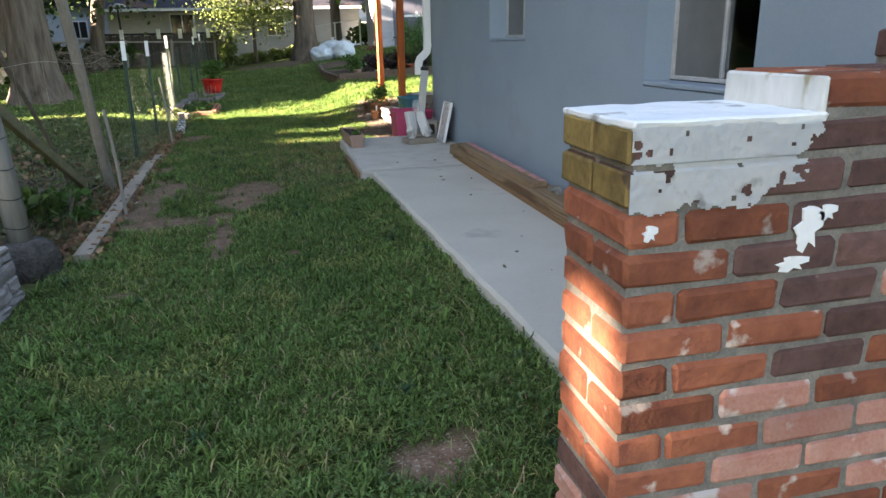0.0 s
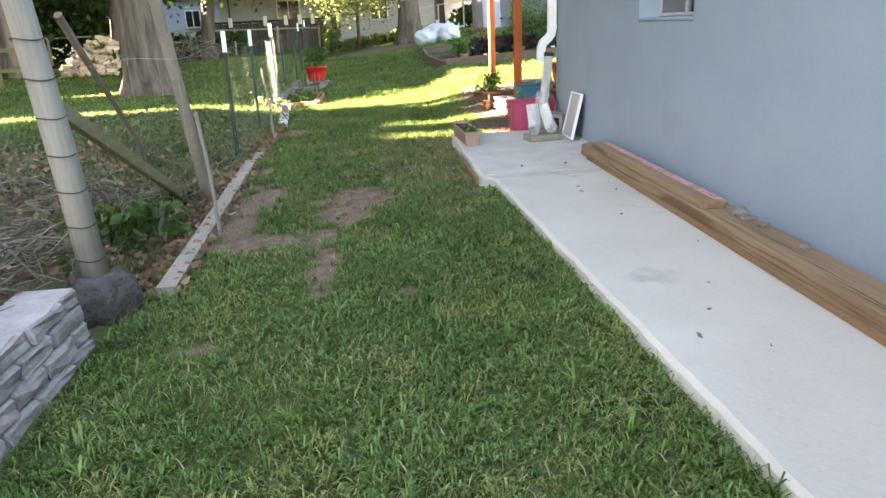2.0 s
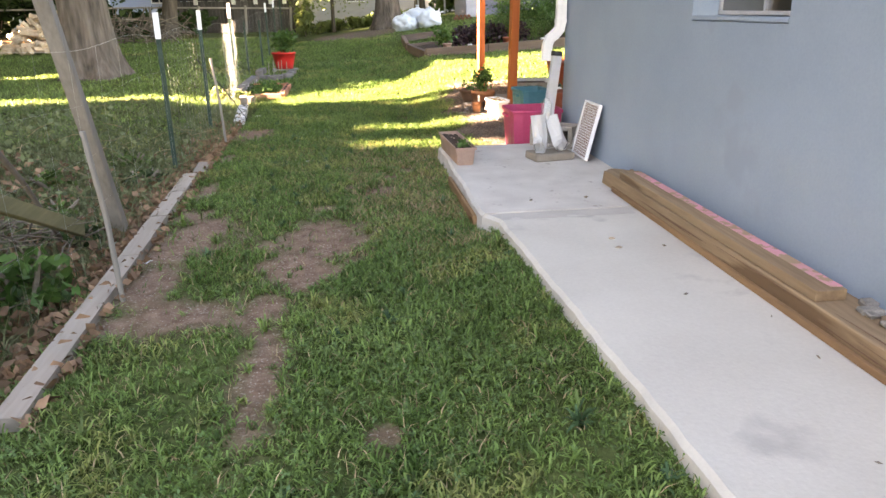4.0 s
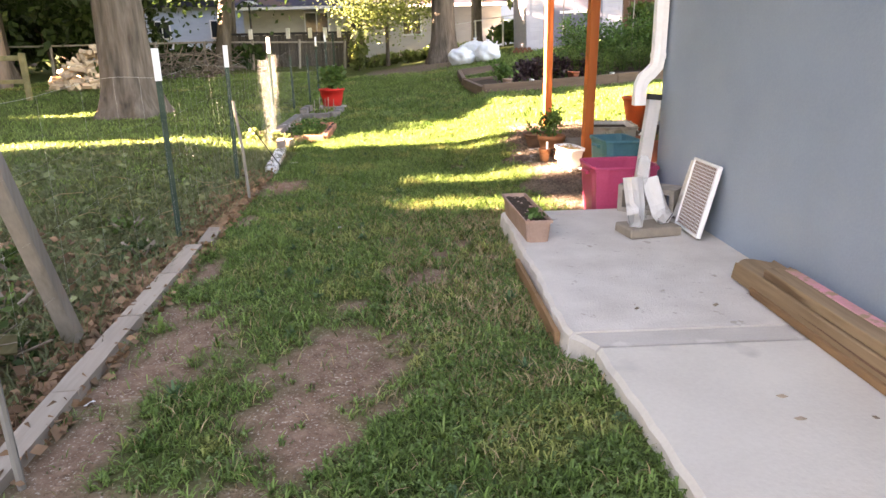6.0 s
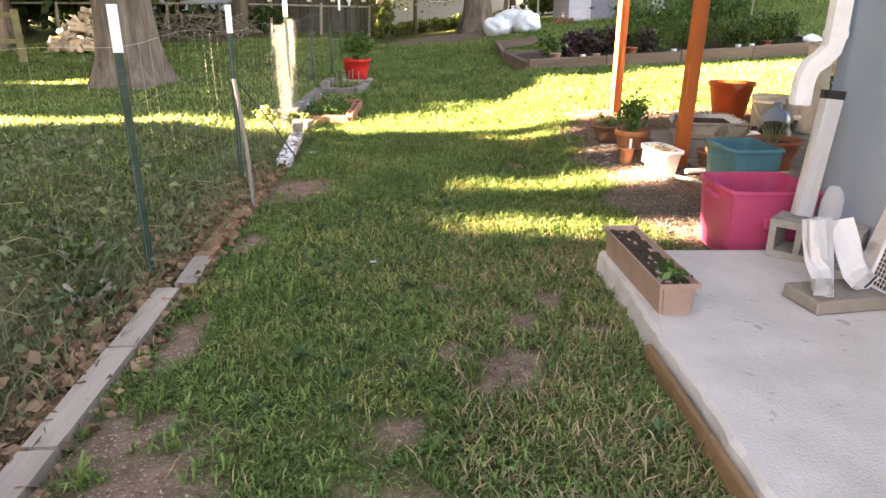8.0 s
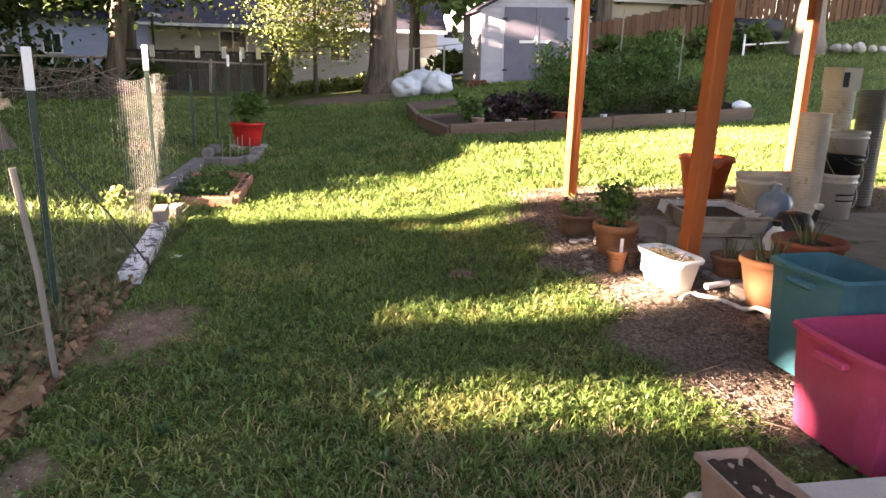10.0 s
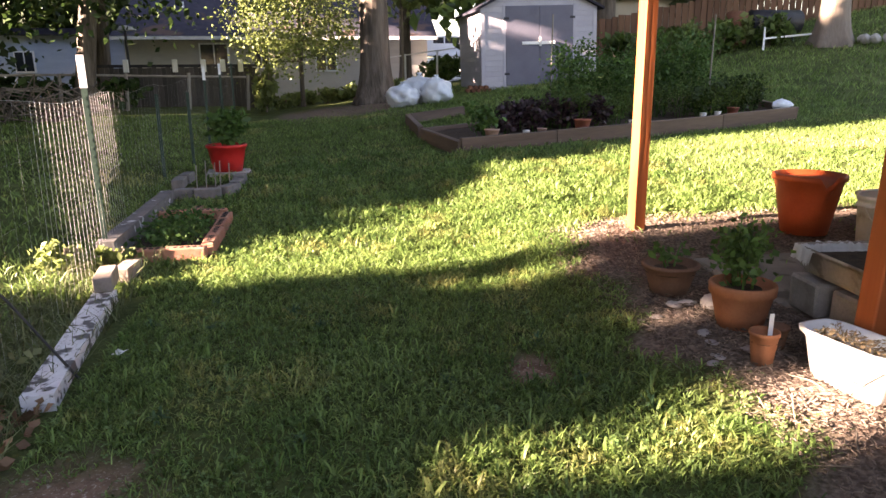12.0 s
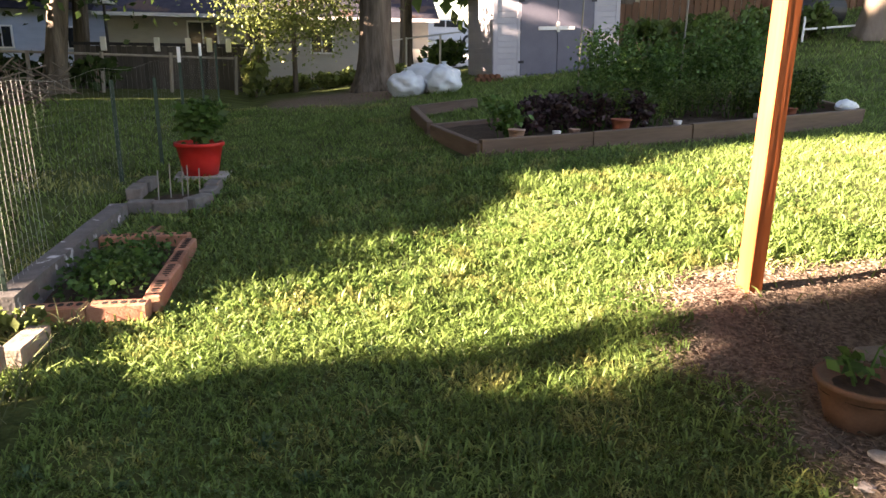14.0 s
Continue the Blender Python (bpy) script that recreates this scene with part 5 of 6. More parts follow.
def sun_plane(p):
    """Place across the sunbeams (level, upright) of each point: all points on one beam share it."""
    s = p[:, 0] * math.cos(SUN_AZ) + p[:, 1] * math.sin(SUN_AZ)
    return -p[:, 0] * math.sin(SUN_AZ) + p[:, 1] * math.cos(SUN_AZ), p[:, 2] + s * TAN_EL


# openings cut in the added western trees to aim sunlight: centre x, y, z of what the light falls on, half width, half
# height
GAPS = [(.98, 8.72, 0, .25, 0), (1.38, 8.58, 0, .1, -.02), (1.9, 8.5, .03, .18, .03), (2.2, 8.58, .05, .14, .03),
        (1.06, 9.66, 0, .19, 0), (1.78, 9.62, .04, .22, .01), (2.0, 9.7, .05, .16, 0), (1.25, 11.68, 0, .17, .01), (1.8, 11.62, .08, .16, .03),
        (2.0, 10.63, .08, .1, .03), (2.32, 9.72, .2, .12, .05), (2.24, 10.38, .14, .08, .02), (2.65, 9.32, .2, .1, .05),
        (1.285, .76, .60, .04, .13), (4.1, 24.2, 2.0, 1.1, 1.0), (0.2, 27.6, 2.4, 1.9, 2.0), (-4.5, 15.3, .2, .12, .5), (-3.5, 24.2, .45, .25, .5),
        (11.5, 21.8, 2.8, .15, .4), (5.12, 12.66, 1.2, .25, .6), (-.5, 28.4, .5, 1.0, .3), (12, 19, 1.6, .3, .3),
        (2.2, 24.2, 3.0, .5, 1.5), (2.545, 12.06, 1.4, .16, 1.4), (5.1, 23.2, 2.3, .2, .15), (4.9, 18.4, 1.3, .2, .1), (8, 40, 1.6, 3, 1.0), (-6.6, 20.2, .6, .5, .3)]


# true for leaves left out so that sun reaches the wanted band and spots
def lit(p, leaf=.28):
    q, v = sun_plane(p)
    s_ground = (v - .1) / TAN_EL
    x_ground = (s_ground - 13 * math.sin(SUN_AZ)) / (math.cos(SUN_AZ) + .5 * math.sin(SUN_AZ))
    y_near = 11.76 + .15 * np.clip(x_ground, -1, 1.9) + .17 * np.clip(x_ground + 1, -4, 0) + .12 * np.clip(x_ground - 1.9, 0, 6) + .05 * np.sin(12 * v) + .04 * np.sin(36 * v + 1)
    y_far = (13.3 + .65 * np.clip(x_ground, -1.2, .8) + .12 * np.clip(x_ground + 1.2, -4, 0) + .5 * np.clip(x_ground - .8, 0, 2.4) + .45 * np.clip(x_ground - 3.2, 0, 3.5)
             + .09 * np.sin(9 * v + 1) + .06 * np.sin(23 * v))
    near = y_near * math.cos(SUN_AZ) - np.clip(x_ground, -8, 8) * math.sin(SUN_AZ)
    far_ = y_far * math.cos(SUN_AZ) - np.clip(x_ground, -8, 8) * math.sin(SUN_AZ)
    out = (q > near) & (q < far_) & (s_ground > -6) & (s_ground < 16)
    for x, y, z, rq, rv in GAPS:
        a, b = sun_plane(np.array([[x, y, z]]))
        out |= ((q - a[0]) / (rq + .04 + .46 * leaf)) ** 2 + ((v - b[0]) / (rv + .42 * leaf)) ** 2 < 1
    return out


def trunk_mesh(r, h, flare=1.6, seed=0, seg=26, lean=(0, 0)):
    bm = bmesh.new()
    rings = []
    for k in range(22):
        f = (k / 21) ** 1.5
        z = -.1 + f * h
        rr = r * (1 - .35 * f) * (1 + (flare - 1) * math.exp(-max(z, 0) / (r * 1.1)))
        ring = []
        for a in range(seg):
            ang = 2 * math.pi * a / seg
            lobes = 1 + .16 * math.exp(-max(z, 0) / (r * 1.3)) * math.sin(5 * ang + seed)
            rib = 1 + .035 * math.sin(11 * ang + 2 * math.sin(z * 1.3)) + .05 * noise.noise((math.cos(ang) * 2, math.sin(ang) * 2, z * .8 + seed))
            ring.append(bm.verts.new((rr * lobes * rib * math.cos(ang) + lean[0] * f, rr * lobes * rib * math.sin(ang) + lean[1] * f, z)))
        rings.append(ring)
    for a, b in zip(rings, rings[1:]):
        for k in range(seg):
            bm.faces.new((a[k], a[(k + 1) % seg], b[(k + 1) % seg], b[k]))
    bm.faces.new(rings[-1])
    return bm


def crown_points(rng, n, r, z0, z1, clumps):
    """Points gathered in clumps inside an uneven egg-shaped crown."""
    c = rng.normal(size=(clumps, 3))
    c /= np.linalg.norm(c, axis=1)[:, None]
    c *= (rng.uniform(.25, 1, clumps) ** .6)[:, None]
    c *= (r * .82, r * .82, (z1 - z0) * .42)
    c[:, 2] += (z0 + z1) / 2
    pick = rng.integers(0, clumps, n)
    return c[pick] + rng.normal(size=(n, 3)) * (r * .22, r * .22, (z1 - z0) * .085), c


def tree(x, y, r, h, crown_r, z0, z1, n, size, label, seed, leaf="leaf", bark="bark", flare=1.6, clumps=40, lean=(0, 0), name="tree", cull=False, keep_below=0.0):
    rng = np.random.default_rng(seed)
    t = thing(name, x, y, gz(x, y), label, "tree")
    part("trunk", trunk_mesh(r, h, flare, seed, lean=lean), M[bark], t, smooth=True)
    pts, cl = crown_points(rng, n, crown_r, z0, z1, clumps)
    top = Vector((lean[0], lean[1], 0))
    for k in range(min(9, clumps)):
        c = Vector(cl[k])
        s = Vector((lean[0] * .7, lean[1] * .7, max(h * .45, min(h * .95, c.z * .75))))
        if cull and lit(np.array([s.lerp(c, f) + Vector((x, y, gz(x, y))) for f in np.linspace(0, 1, 60)])).any():
            continue
        b = bmesh.new()
        tube(b, [s, s.lerp(c, .5) + Vector((0, 0, -.15)), c], [r * .38, r * .24, r * .08], 8)
        part("limb", b, M[bark], t, smooth=True)
    if cull:
        w = pts + (x, y, gz(x, y))
        pts = pts[~lit(w, size) | (pts[:, 2] < keep_below)]
    leaf_cloud("crown", pts, size, M[leaf], t, "leafy crown", seed + 1)
    return t


# crowns of the two trees near x -4 are unseen, widened to deepen shade
tree(-3.98, 15.2, .40, 9, 6.2, 5.2, 12, 8500, .30, "big old tree with furrowed grey bark on the lawn", 201, "dark_leaf", flare=1.55, cull=True)
tree(1.78, 24.3, .345, 9, 4.5, 5.0, 11.5, 2600, .30, "tall straight tree with furrowed grey bark", 202, "leaf", flare=1.6)
tree(-3.8, 6.95, .42, 7, 4.6, 4.6, 9.5, 4600, .26, "thick tree trunk with smooth pale bark", 203, "dark_leaf", "pale_bark", flare=1.5)
tree(.0, 28.0, .07, 2.8, 2.1, .4, 5.4, 15000, .06, "small sunlit yellow-green tree by the tall trunk", 204, "lime_leaf", flare=1.2, clumps=44)
tree(-7.4, 23.5, .22, 6, 3.8, 1.5, 9, 26000, .12, "dark shade tree near the far fence", 205, "dark_leaf", lean=(.7, 0), cull=True, keep_below=4.6)
tree(-5.4, 26.5, .24, 6, 3.6, 1.9, 9.5, 26000, .12, "dark leaning shade tree before the far house", 206, "dark_leaf", lean=(.9, .2), cull=True, keep_below=2.7)
tree(-11, 24, .28, 6, 4.2, 1.2, 9, 20000, .15, "dense dark tree at the lawn's edge", 207, "dark_leaf", cull=True)
tree(-13.5, 29, .3, 7, 4.6, .8, 10, 5200, .30, "dense dark tree at the lawn's edge", 208, "dark_leaf", cull=True)
tree(-9.2, 20.8, .17, 6, 2.6, 3.2, 8, 2600, .22, "slim tree with a pale trunk by the rail fence", 209, "dark_leaf", "pale_bark", flare=1.2, cull=True)
tree(11.85, 21.9, .30, 8, 4.5, 4.6, 11, 3600, .30, "grey tree trunk standing on the rising lawn", 210, "leaf", "pale_bark")
tree(3.2, 30.5, .05, 3.6, 1.0, 2.2, 5.5, 600, .15, "thin young tree with a pale stem", 211, "lime_leaf", "pale_bark", flare=1.1)
tree(-6.8, 33.5, .25, 7, 4.0, 3.4, 10, 16000, .16, "dark tree before the pale blue house", 215, "dark_leaf", lean=(.4, 0))
tree(8.6, 27.0, .3, 7, 3.6, 3.0, 10, 4200, .28, "dark tree behind the shed", 212, "dark_leaf")
tree(6.6, 29.5, .26, 7, 3.4, 1.2, 9, 4600, .26, "leafy tree behind the shed", 213, "leaf")
tree(3.6, 33.0, .22, 6, 2.8, 2.6, 8, 3600, .24, "leafy tree beyond the lawn", 214, "leaf")
for k in range(9):
    x = -26 + k * 8.2 + 1.3 * math.sin(k * 2.7)
    tree(x, 56 + 5 * (k % 2), .4, 9, 6.2, .8, 14 + k % 3, 3600, .62, "tall tree in the far tree line", 230 + k, "dark_leaf" if k % 2 else "leaf", clumps=60)
for k in range(5):
    tree(15 + k * 6, 33 - k * 2.4, .35, 8, 4.6, 1.2, 11, 3600, .42, "shade tree beyond the rising lawn", 250 + k, "dark_leaf", clumps=50)
def clear_of_gap(x, y):
    """Keeps trunks out of the light openings cut between the added western trees."""
    q = -x * math.sin(SUN_AZ) + y * math.cos(SUN_AZ)
    for lo, hi in ((-.1, 1.5), (7.9, 10.6), (10.7, 17.2)):
        if lo < q < hi:
            return y - (q - lo) if q < (lo + hi) / 2 and lo < 10 else y + (hi - q)
    return y


# trees added west of the lawn, mostly out of view, to shade it; the low sun comes through their cut gaps
for k in range(28):
    row = k % 2
    yy = clear_of_gap(-19.5 - 4.5 * row, -15 + k * 2.35)
    tree(-19.5 - 4.5 * row, yy, .3, 8, 3.6, .6, 14.5, 7200, .28, "tall dense tree added in the west to block the low sun", 300 + k, "dark_leaf", clumps=70, cull=True)
for k in range(6):
    tree(-27, clear_of_gap(-27, -12 + k * 9), .4, 9, 5.6, .6, 18, 7000, .4, "tall dense tree added in the west to block the low sun", 340 + k, "dark_leaf", clumps=80, cull=True)

# low added row that stops sun leaking in under the taller crowns
for k in range(17):
    tree(-16.6, clear_of_gap(-16.6, -9 + k * 2.3), .12, 3.5, 2.2, .0, 6.0, 4200, .24, "dense small tree added in the west to stop stray sun", 360 + k, "dark_leaf", clumps=36, cull=True)

# shrubs
def shrub(x, y, r, h, n, size, leaf, label, seed):
    rng = np.random.default_rng(seed)
    t = thing("shrub", x, y, gz(x, y), label, "shrub")
    b = bmesh.new()
    for k in range(6):
        a = rng.uniform(0, 6.28)
        tube(b, [(0, 0, -.03), (math.cos(a) * r * .3, math.sin(a) * r * .3, h * .4), (math.cos(a) * r * .6, math.sin(a) * r * .6, h * .8)], [.02, .014, .006], 5)
    part("stem", b, M["twig"], t)
    p, c = crown_points(rng, n, r, 0, h, 16)
    p[:, 2] = np.abs(p[:, 2])
    leaf_cloud("foliage", p, size, M[leaf], t, "", seed + 1)


shrub(-1.0, 27.6, .35, 1.3, 500, .16, "lime_leaf", "bright lime climbing plant on the far fence", 401)
shrub(4.9, 33, 1.0, 1.0, 600, .16, "leaf", "round green bush by the driveway", 402)
for k in range(9):
    shrub(-.6 + k * .42, 28.2 + .3 * (k % 3), .42, .42, 240, .12, "lime_leaf", "low bright green bed plant at the lawn's end", 410 + k)
for k in range(7):
    shrub(7.4 + k * .55, 23.2 - .12 * k + .4 * (k % 2), .5, .8, 420, .11, "lime_leaf" if k % 2 else "leaf", "bright bush by the brown fence", 420 + k)
for k in range(6):
    shrub(-4.6 - k * .7, 27.2, .6, .9, 300, .14, "dark_leaf", "dark scrub before the far fence", 430 + k)
shrub(-.95, 4.45, .24, .36, 420, .042, "leaf", "fresh green weed clump at the gate post", 440)
shrub(-.86, 5.0, .2, .3, 260, .045, "weed_leaf", "fresh green weed clump inside the fence", 441)
for k in range(5):
    shrub(-1.0 - .25 * (k % 3), 5.9 + k * .5, .2, .13, 110, .03, "leaf" if k % 3 else "dark_leaf", "low dull green weeds inside the fence", 445 + k)
for k in range(7):
    shrub(-8.6 - 1.25 * k, 27.4 - .5 * (k % 2), 1.3, 3.0, 1700, .15, "dark_leaf", "tall dark hedge bush behind the lawn", 470 + k)
shrub(-4.6, 16.4, .5, .9, 300, .10, "leaf", "thin green bush beside the big tree", 460)
shrub(-1.25, 12.3, .16, .24, 300, .036, "lime_leaf", "sunlit weed at the steel post", 461)
shrub(-.98, 12.36, .14, .2, 260, .034, "lime_leaf", "sunlit weed at the brick bed", 462)

# ---- garden shed ----
shed = thing("garden_shed", 5.46, 23.2, 0, "small grey-white garden shed with double doors", "shed", rz=1.5)
shed.matrix_basis = pose(5.46, 23.2, 1.07, 0, -1.6, 1)
W2, DP, EV = 1.37, 2.1, 1.72
for k in range(15):
    z = k * .115
    part("siding_board", box(-W2, -.80, 0, .016, z, z + .113, .004), M["shed_siding"], shed)
    part("siding_board", box(.80, W2, 0, .016, z, z + .113, .004), M["shed_siding"], shed)
for k in range(6):
    z = EV + .004 + k * .115
    w = W2 * (1 - (k + .35) / 6.2)
    part("siding_board", box(-w, w, 0, .016, z, z + .113, .004), M["shed_siding"], shed)
bm = bmesh.new()
add_box(bm, -W2, -W2 + .05, .02, DP, 0, EV)
add_box(bm, W2 - .05, W2, .02, DP, 0, EV)
add_box(bm, -W2 + .05, W2 - .05, DP - .05, DP, 0, EV)
add_box(bm, -W2 + .05, W2 - .05, .02, DP - .05, -.06, .02)
part("wall", bm, M["shed_siding"], shed)
for k in range(15):
    part("siding_board", box(-W2 - .014, -W2 - .001, .02, DP, k * .115, k * .115 + .113, .004), M["shed_siding"], shed)
bm = bmesh.new()
pr = [(-W2 - .14, EV - .09), (0, EV + .62), (W2 + .14, EV - .09), (W2 + .14, EV - .04), (0, EV + .68), (-W2 - .14, EV - .04)]
fr = [bm.verts.new((x, -.12, z)) for x, z in pr]
bk = [bm.verts.new((x, DP + .12, z)) for x, z in pr]
bm.faces.new((fr[0], fr[1], fr[4], fr[5]))
bm.faces.new((fr[1], fr[2], fr[3], fr[4]))
bm.faces.new((bk[5], bk[4], bk[1], bk[0]))
bm.faces.new((bk[4], bk[3], bk[2], bk[1]))
for k in range(6):
    j = (k + 1) % 6
    bm.faces.new((fr[j], fr[k], bk[k], bk[j]))
part("roof", bm, M["shingle"], shed)
for s_ in (-1, 1):
    part("corner_trim", box(min(s_ * W2, s_ * (W2 - .09)), max(s_ * W2, s_ * (W2 - .09)), -.012, -.001, 0, EV, .003), M["shed_siding"], shed)
    d = part("door", box(min(s_ * .795, s_ * .004), max(s_ * .795, s_ * .004), -.02, .03, .01, 1.74, .006), M["shed_door"], shed, "grey painted door leaf")
    for z in (.25, 1.45):
        part("hinge", box(s_ * .78 - .06, s_ * .78 + .06, -.028, -.021, z, z + .05, .002), M["black_steel"], d, "dark strap hinge")
    part("door_trim", box(min(s_ * .86, s_ * .80), max(s_ * .86, s_ * .80), -.014, -.001, 0, 1.78, .003), M["shed_siding"], shed)
part("latch_board", box(-.42, .36, -.05, -.021, .90, .97, .005), M["white_plastic"], shed, "white wooden latch board")
part("latch", box(-.03, .03, -.075, -.051, .86, 1.06, .004), M["wire"], shed, "metal latch")
t = thing("firewood_stack", 3.95, 22.95, gz(3.95, 22.95), "small pile of split wood by the shed corner", "wood pile")
for k in range(9):
    part("log", tube(bmesh.new(), [(-.25 + .06 * k, -.12, .05 + .07 * (k % 2)), (-.25 + .06 * k + .03, .2, .05 + .07 * (k % 2))], .045, 7), M["rust"], t)

# bin bags by the tree
def bin_bag(x, y, r, h, seed):
    t = thing("bin_bag", x, y, gz(x, y) - .02, "full white plastic bin bag on the grass", "bin bag", "white bin bags")
    bm = bmesh.new()
    bmesh.ops.create_icosphere(bm, subdivisions=4, radius=1)
    for v in bm.verts:
        n_ = noise.noise(v.co * 2.0 + Vector((seed, 0, 0))) * .22 + abs(noise.noise(v.co * 4 + Vector((seed, 3, 0)))) * .16 - abs(noise.noise(v.co * 9 + Vector((seed, 7, 0)))) * .09
        z = v.co.z * (1 + n_)
        v.co = Vector((v.co.x * r * (1 + n_), v.co.y * r * (1 + n_), max(0, (z * .5 + .42) * h)))
    part("sack", bm, M["bag"], t, smooth=True)
    part("knot", lathe([(.05, h * .88), (.025, h * .95), (.06, h * 1.04), (.01, h * 1.05)], 10, .4), M["bag"], t)


bin_bag(2.16, 22.2, .34, .50, 1)
bin_bag(2.86, 22.1, .32, .56, 4)
bin_bag(2.56, 22.5, .38, .62, 7)

# ---- houses and things in the distance ----
def windows(parent, rows, y):
    for x0, x1, z0, z1 in rows:
        w = part("window", box(x0, x1, y - .10, y - .004, z0, z1, .01), M["white_plastic"], parent, "white-framed window")
        part("pane", box(x0 + .07, (x0 + x1) / 2 - .03, y - .112, y - .102, z0 + .07, z1 - .07), M["dark_pane"], w, "dark glass pane")
        part("pane", box((x0 + x1) / 2 + .03, x1 - .07, y - .112, y - .102, z0 + .07, z1 - .07), M["dark_pane"], w, "dark glass pane")


house = thing("far_house", 0, 0, 0, "low tan house with a dark shingled roof", "house")
HX0, HX1, HY = -7.6, 5.5, 40.0
bm = box(HX0, HX1, HY, HY + 8, -.2, 3.0)
part("wall", bm, M["tan_siding"], house)
for k in range(20):
    part("siding_board", box(HX0, HX1, HY - .022, HY - .002, .0 + k * .15, .145 + k * .15), M["tan_siding"], house)
bm = bmesh.new()
pr = [(HY - .5, 2.95), (HY + 4, 5.4), (HY + 8.5, 2.95), (HY + 8.5, 3.1), (HY + 4, 5.6), (HY - .5, 3.12)]
a = [bm.verts.new((HX0 - .4, y, z)) for y, z in pr]
b = [bm.verts.new((HX1 + .4, y, z)) for y, z in pr]
bm.faces.new((a[0], a[1], a[4], a[5]))
bm.faces.new((a[1], a[2], a[3], a[4]))
bm.faces.new((b[5], b[4], b[1], b[0]))
bm.faces.new((b[4], b[3], b[2], b[1]))
for k in range(6):
    j = (k + 1) % 6
    bm.faces.new((a[j], a[k], b[k], b[j]))
part("roof", bm, M["shingle"], house)
part("gutter", box(HX0 - .4, HX1 + .4, HY - .6, HY - .5, 2.96, 3.1), M["white_plastic"], house, "pale gutter")
windows(house, [(-4.55, -3.3, .95, 2.85), (-2.3, -1.55, 1.75, 2.85), (.4, 1.4, 1.6, 2.7)], HY - .022)
for x in (-5.4, -1.0):
    part("vent_pipe", tube(bmesh.new(), [(x, HY + 2, 4.1), (x, HY + 2, 4.75)], .06, 8), M["white_plastic"], house, "white roof vent")
house = thing("blue_house", 0, 0, 0, "pale blue sided house behind dark trees", "house")
part("wall", box(-18, -8.4, 44, 52, -.2, 3.4), M["blue_siding"], house)
part("roof", box(-18.5, -8.0, 43.6, 52.4, 3.4, 3.7), M["shingle"], house)
for k in range(22):
    part("siding_board", box(-18, -8.4, 43.978, 43.998, k * .155, .15 + k * .155), M["blue_siding"], house)
windows(house, [(-10.4, -9.5, 1.7, 2.7), (-13.5, -12.6, 1.7, 2.7)], 43.97)
house = thing("garage", 0, 0, 0, "far garage with a bright pale roof", "garage")
part("wall", box(9.5, 17, 33, 38, 1, 4.2), M["tan_siding"], house)
bm = bmesh.new()
v = [bm.verts.new(c) for c in ((9, 32.5, 4.0), (17.5, 32.5, 4.0), (17.5, 36, 6.2), (9, 36, 6.2), (9, 38.5, 4.3), (17.5, 38.5, 4.3))]
bm.faces.new(v[:4])
bm.faces.new((v[3], v[2], v[5], v[4]))
part("roof", bm, M["roof_pale"], house)

# dark deck skirt and its white post caps
deck = thing("dark_deck", 0, 0, 0, "dark weathered deck screen with white post caps", "deck")
for k in range(34):
    x = -5.75 + k * .13
    part("board", box(x, x + .124, 29.5, 29.53, gz(x, 29.5) - .03, 1.62 + .01 * (k % 3)), M["dark_wood"], deck)
part("rail", box(-5.8, -1.3, 29.46, 29.56, 1.64, 1.72), M["black_steel"], deck, "dark top rail")
for x in (-5.0, -3.65, -2.85, -2.3, -1.8):
    part("post_cap", box(x - .07, x + .07, 29.36, 29.455, 1.5, 1.86, .01), M["white_plastic"], deck, "white post sleeve")
t = thing("patio_heater", -5.3, 31, .45, "dark standing lamp with a flat shade on the deck", "patio lamp")
part("stem", tube(bmesh.new(), [(0, 0, 0), (0, 0, 2.35)], .04, 8), M["black_steel"], t)
part("shade", lathe([(.35, 2.33), (.25, 2.42), (.03, 2.47)], 18), M["dirty_plastic"], t, "flat pale shade")
# grey chain fence with pale posts at the lawn's end
t = thing("rail_fence", 0, 0, 0, "old pale posts and rail at the lawn's end", "fence")
for k in range(8):
    x = -12 + k * 1.5
    part("post", tube(bmesh.new(), [(x, 25.6 + .3 * k, gz(x, 26) - .1), (x + .05, 25.6 + .3 * k, gz(x, 26) + .95)], .045, 8), M["grey_post"], t)
part("rail", tube(bmesh.new(), [(-12, 25.6, gz(-12, 26) + .9), (-6, 26.8, gz(-6, 26) + .92), (-1.5, 27.7, gz(-1.5, 26) + .9)], .03, 7), M["grey_post"], t)
t = thing("corner_gate", -7.6, 17.8, gz(-7.6, 17.8), "old grey wooden gate frame on the lawn", "gate")
for x in (-.55, .55):
    part("post", box(x - .05, x + .05, -.05, .05, -.1, .95, .008), M["mossy"], t)
part("rail", box(-.5, .5, -.03, .03, .8, .9, .006), M["mossy"], t)
part("rail", box(-.5, .5, -.03, .03, .35, .43, .006), M["mossy"], t)

# split-wood heap
t = thing("wood_heap", -6.6, 20.2, gz(-6.6, 20.2) - .02, "heap of pale split firewood on the lawn", "wood heap")
rng = np.random.default_rng(70)
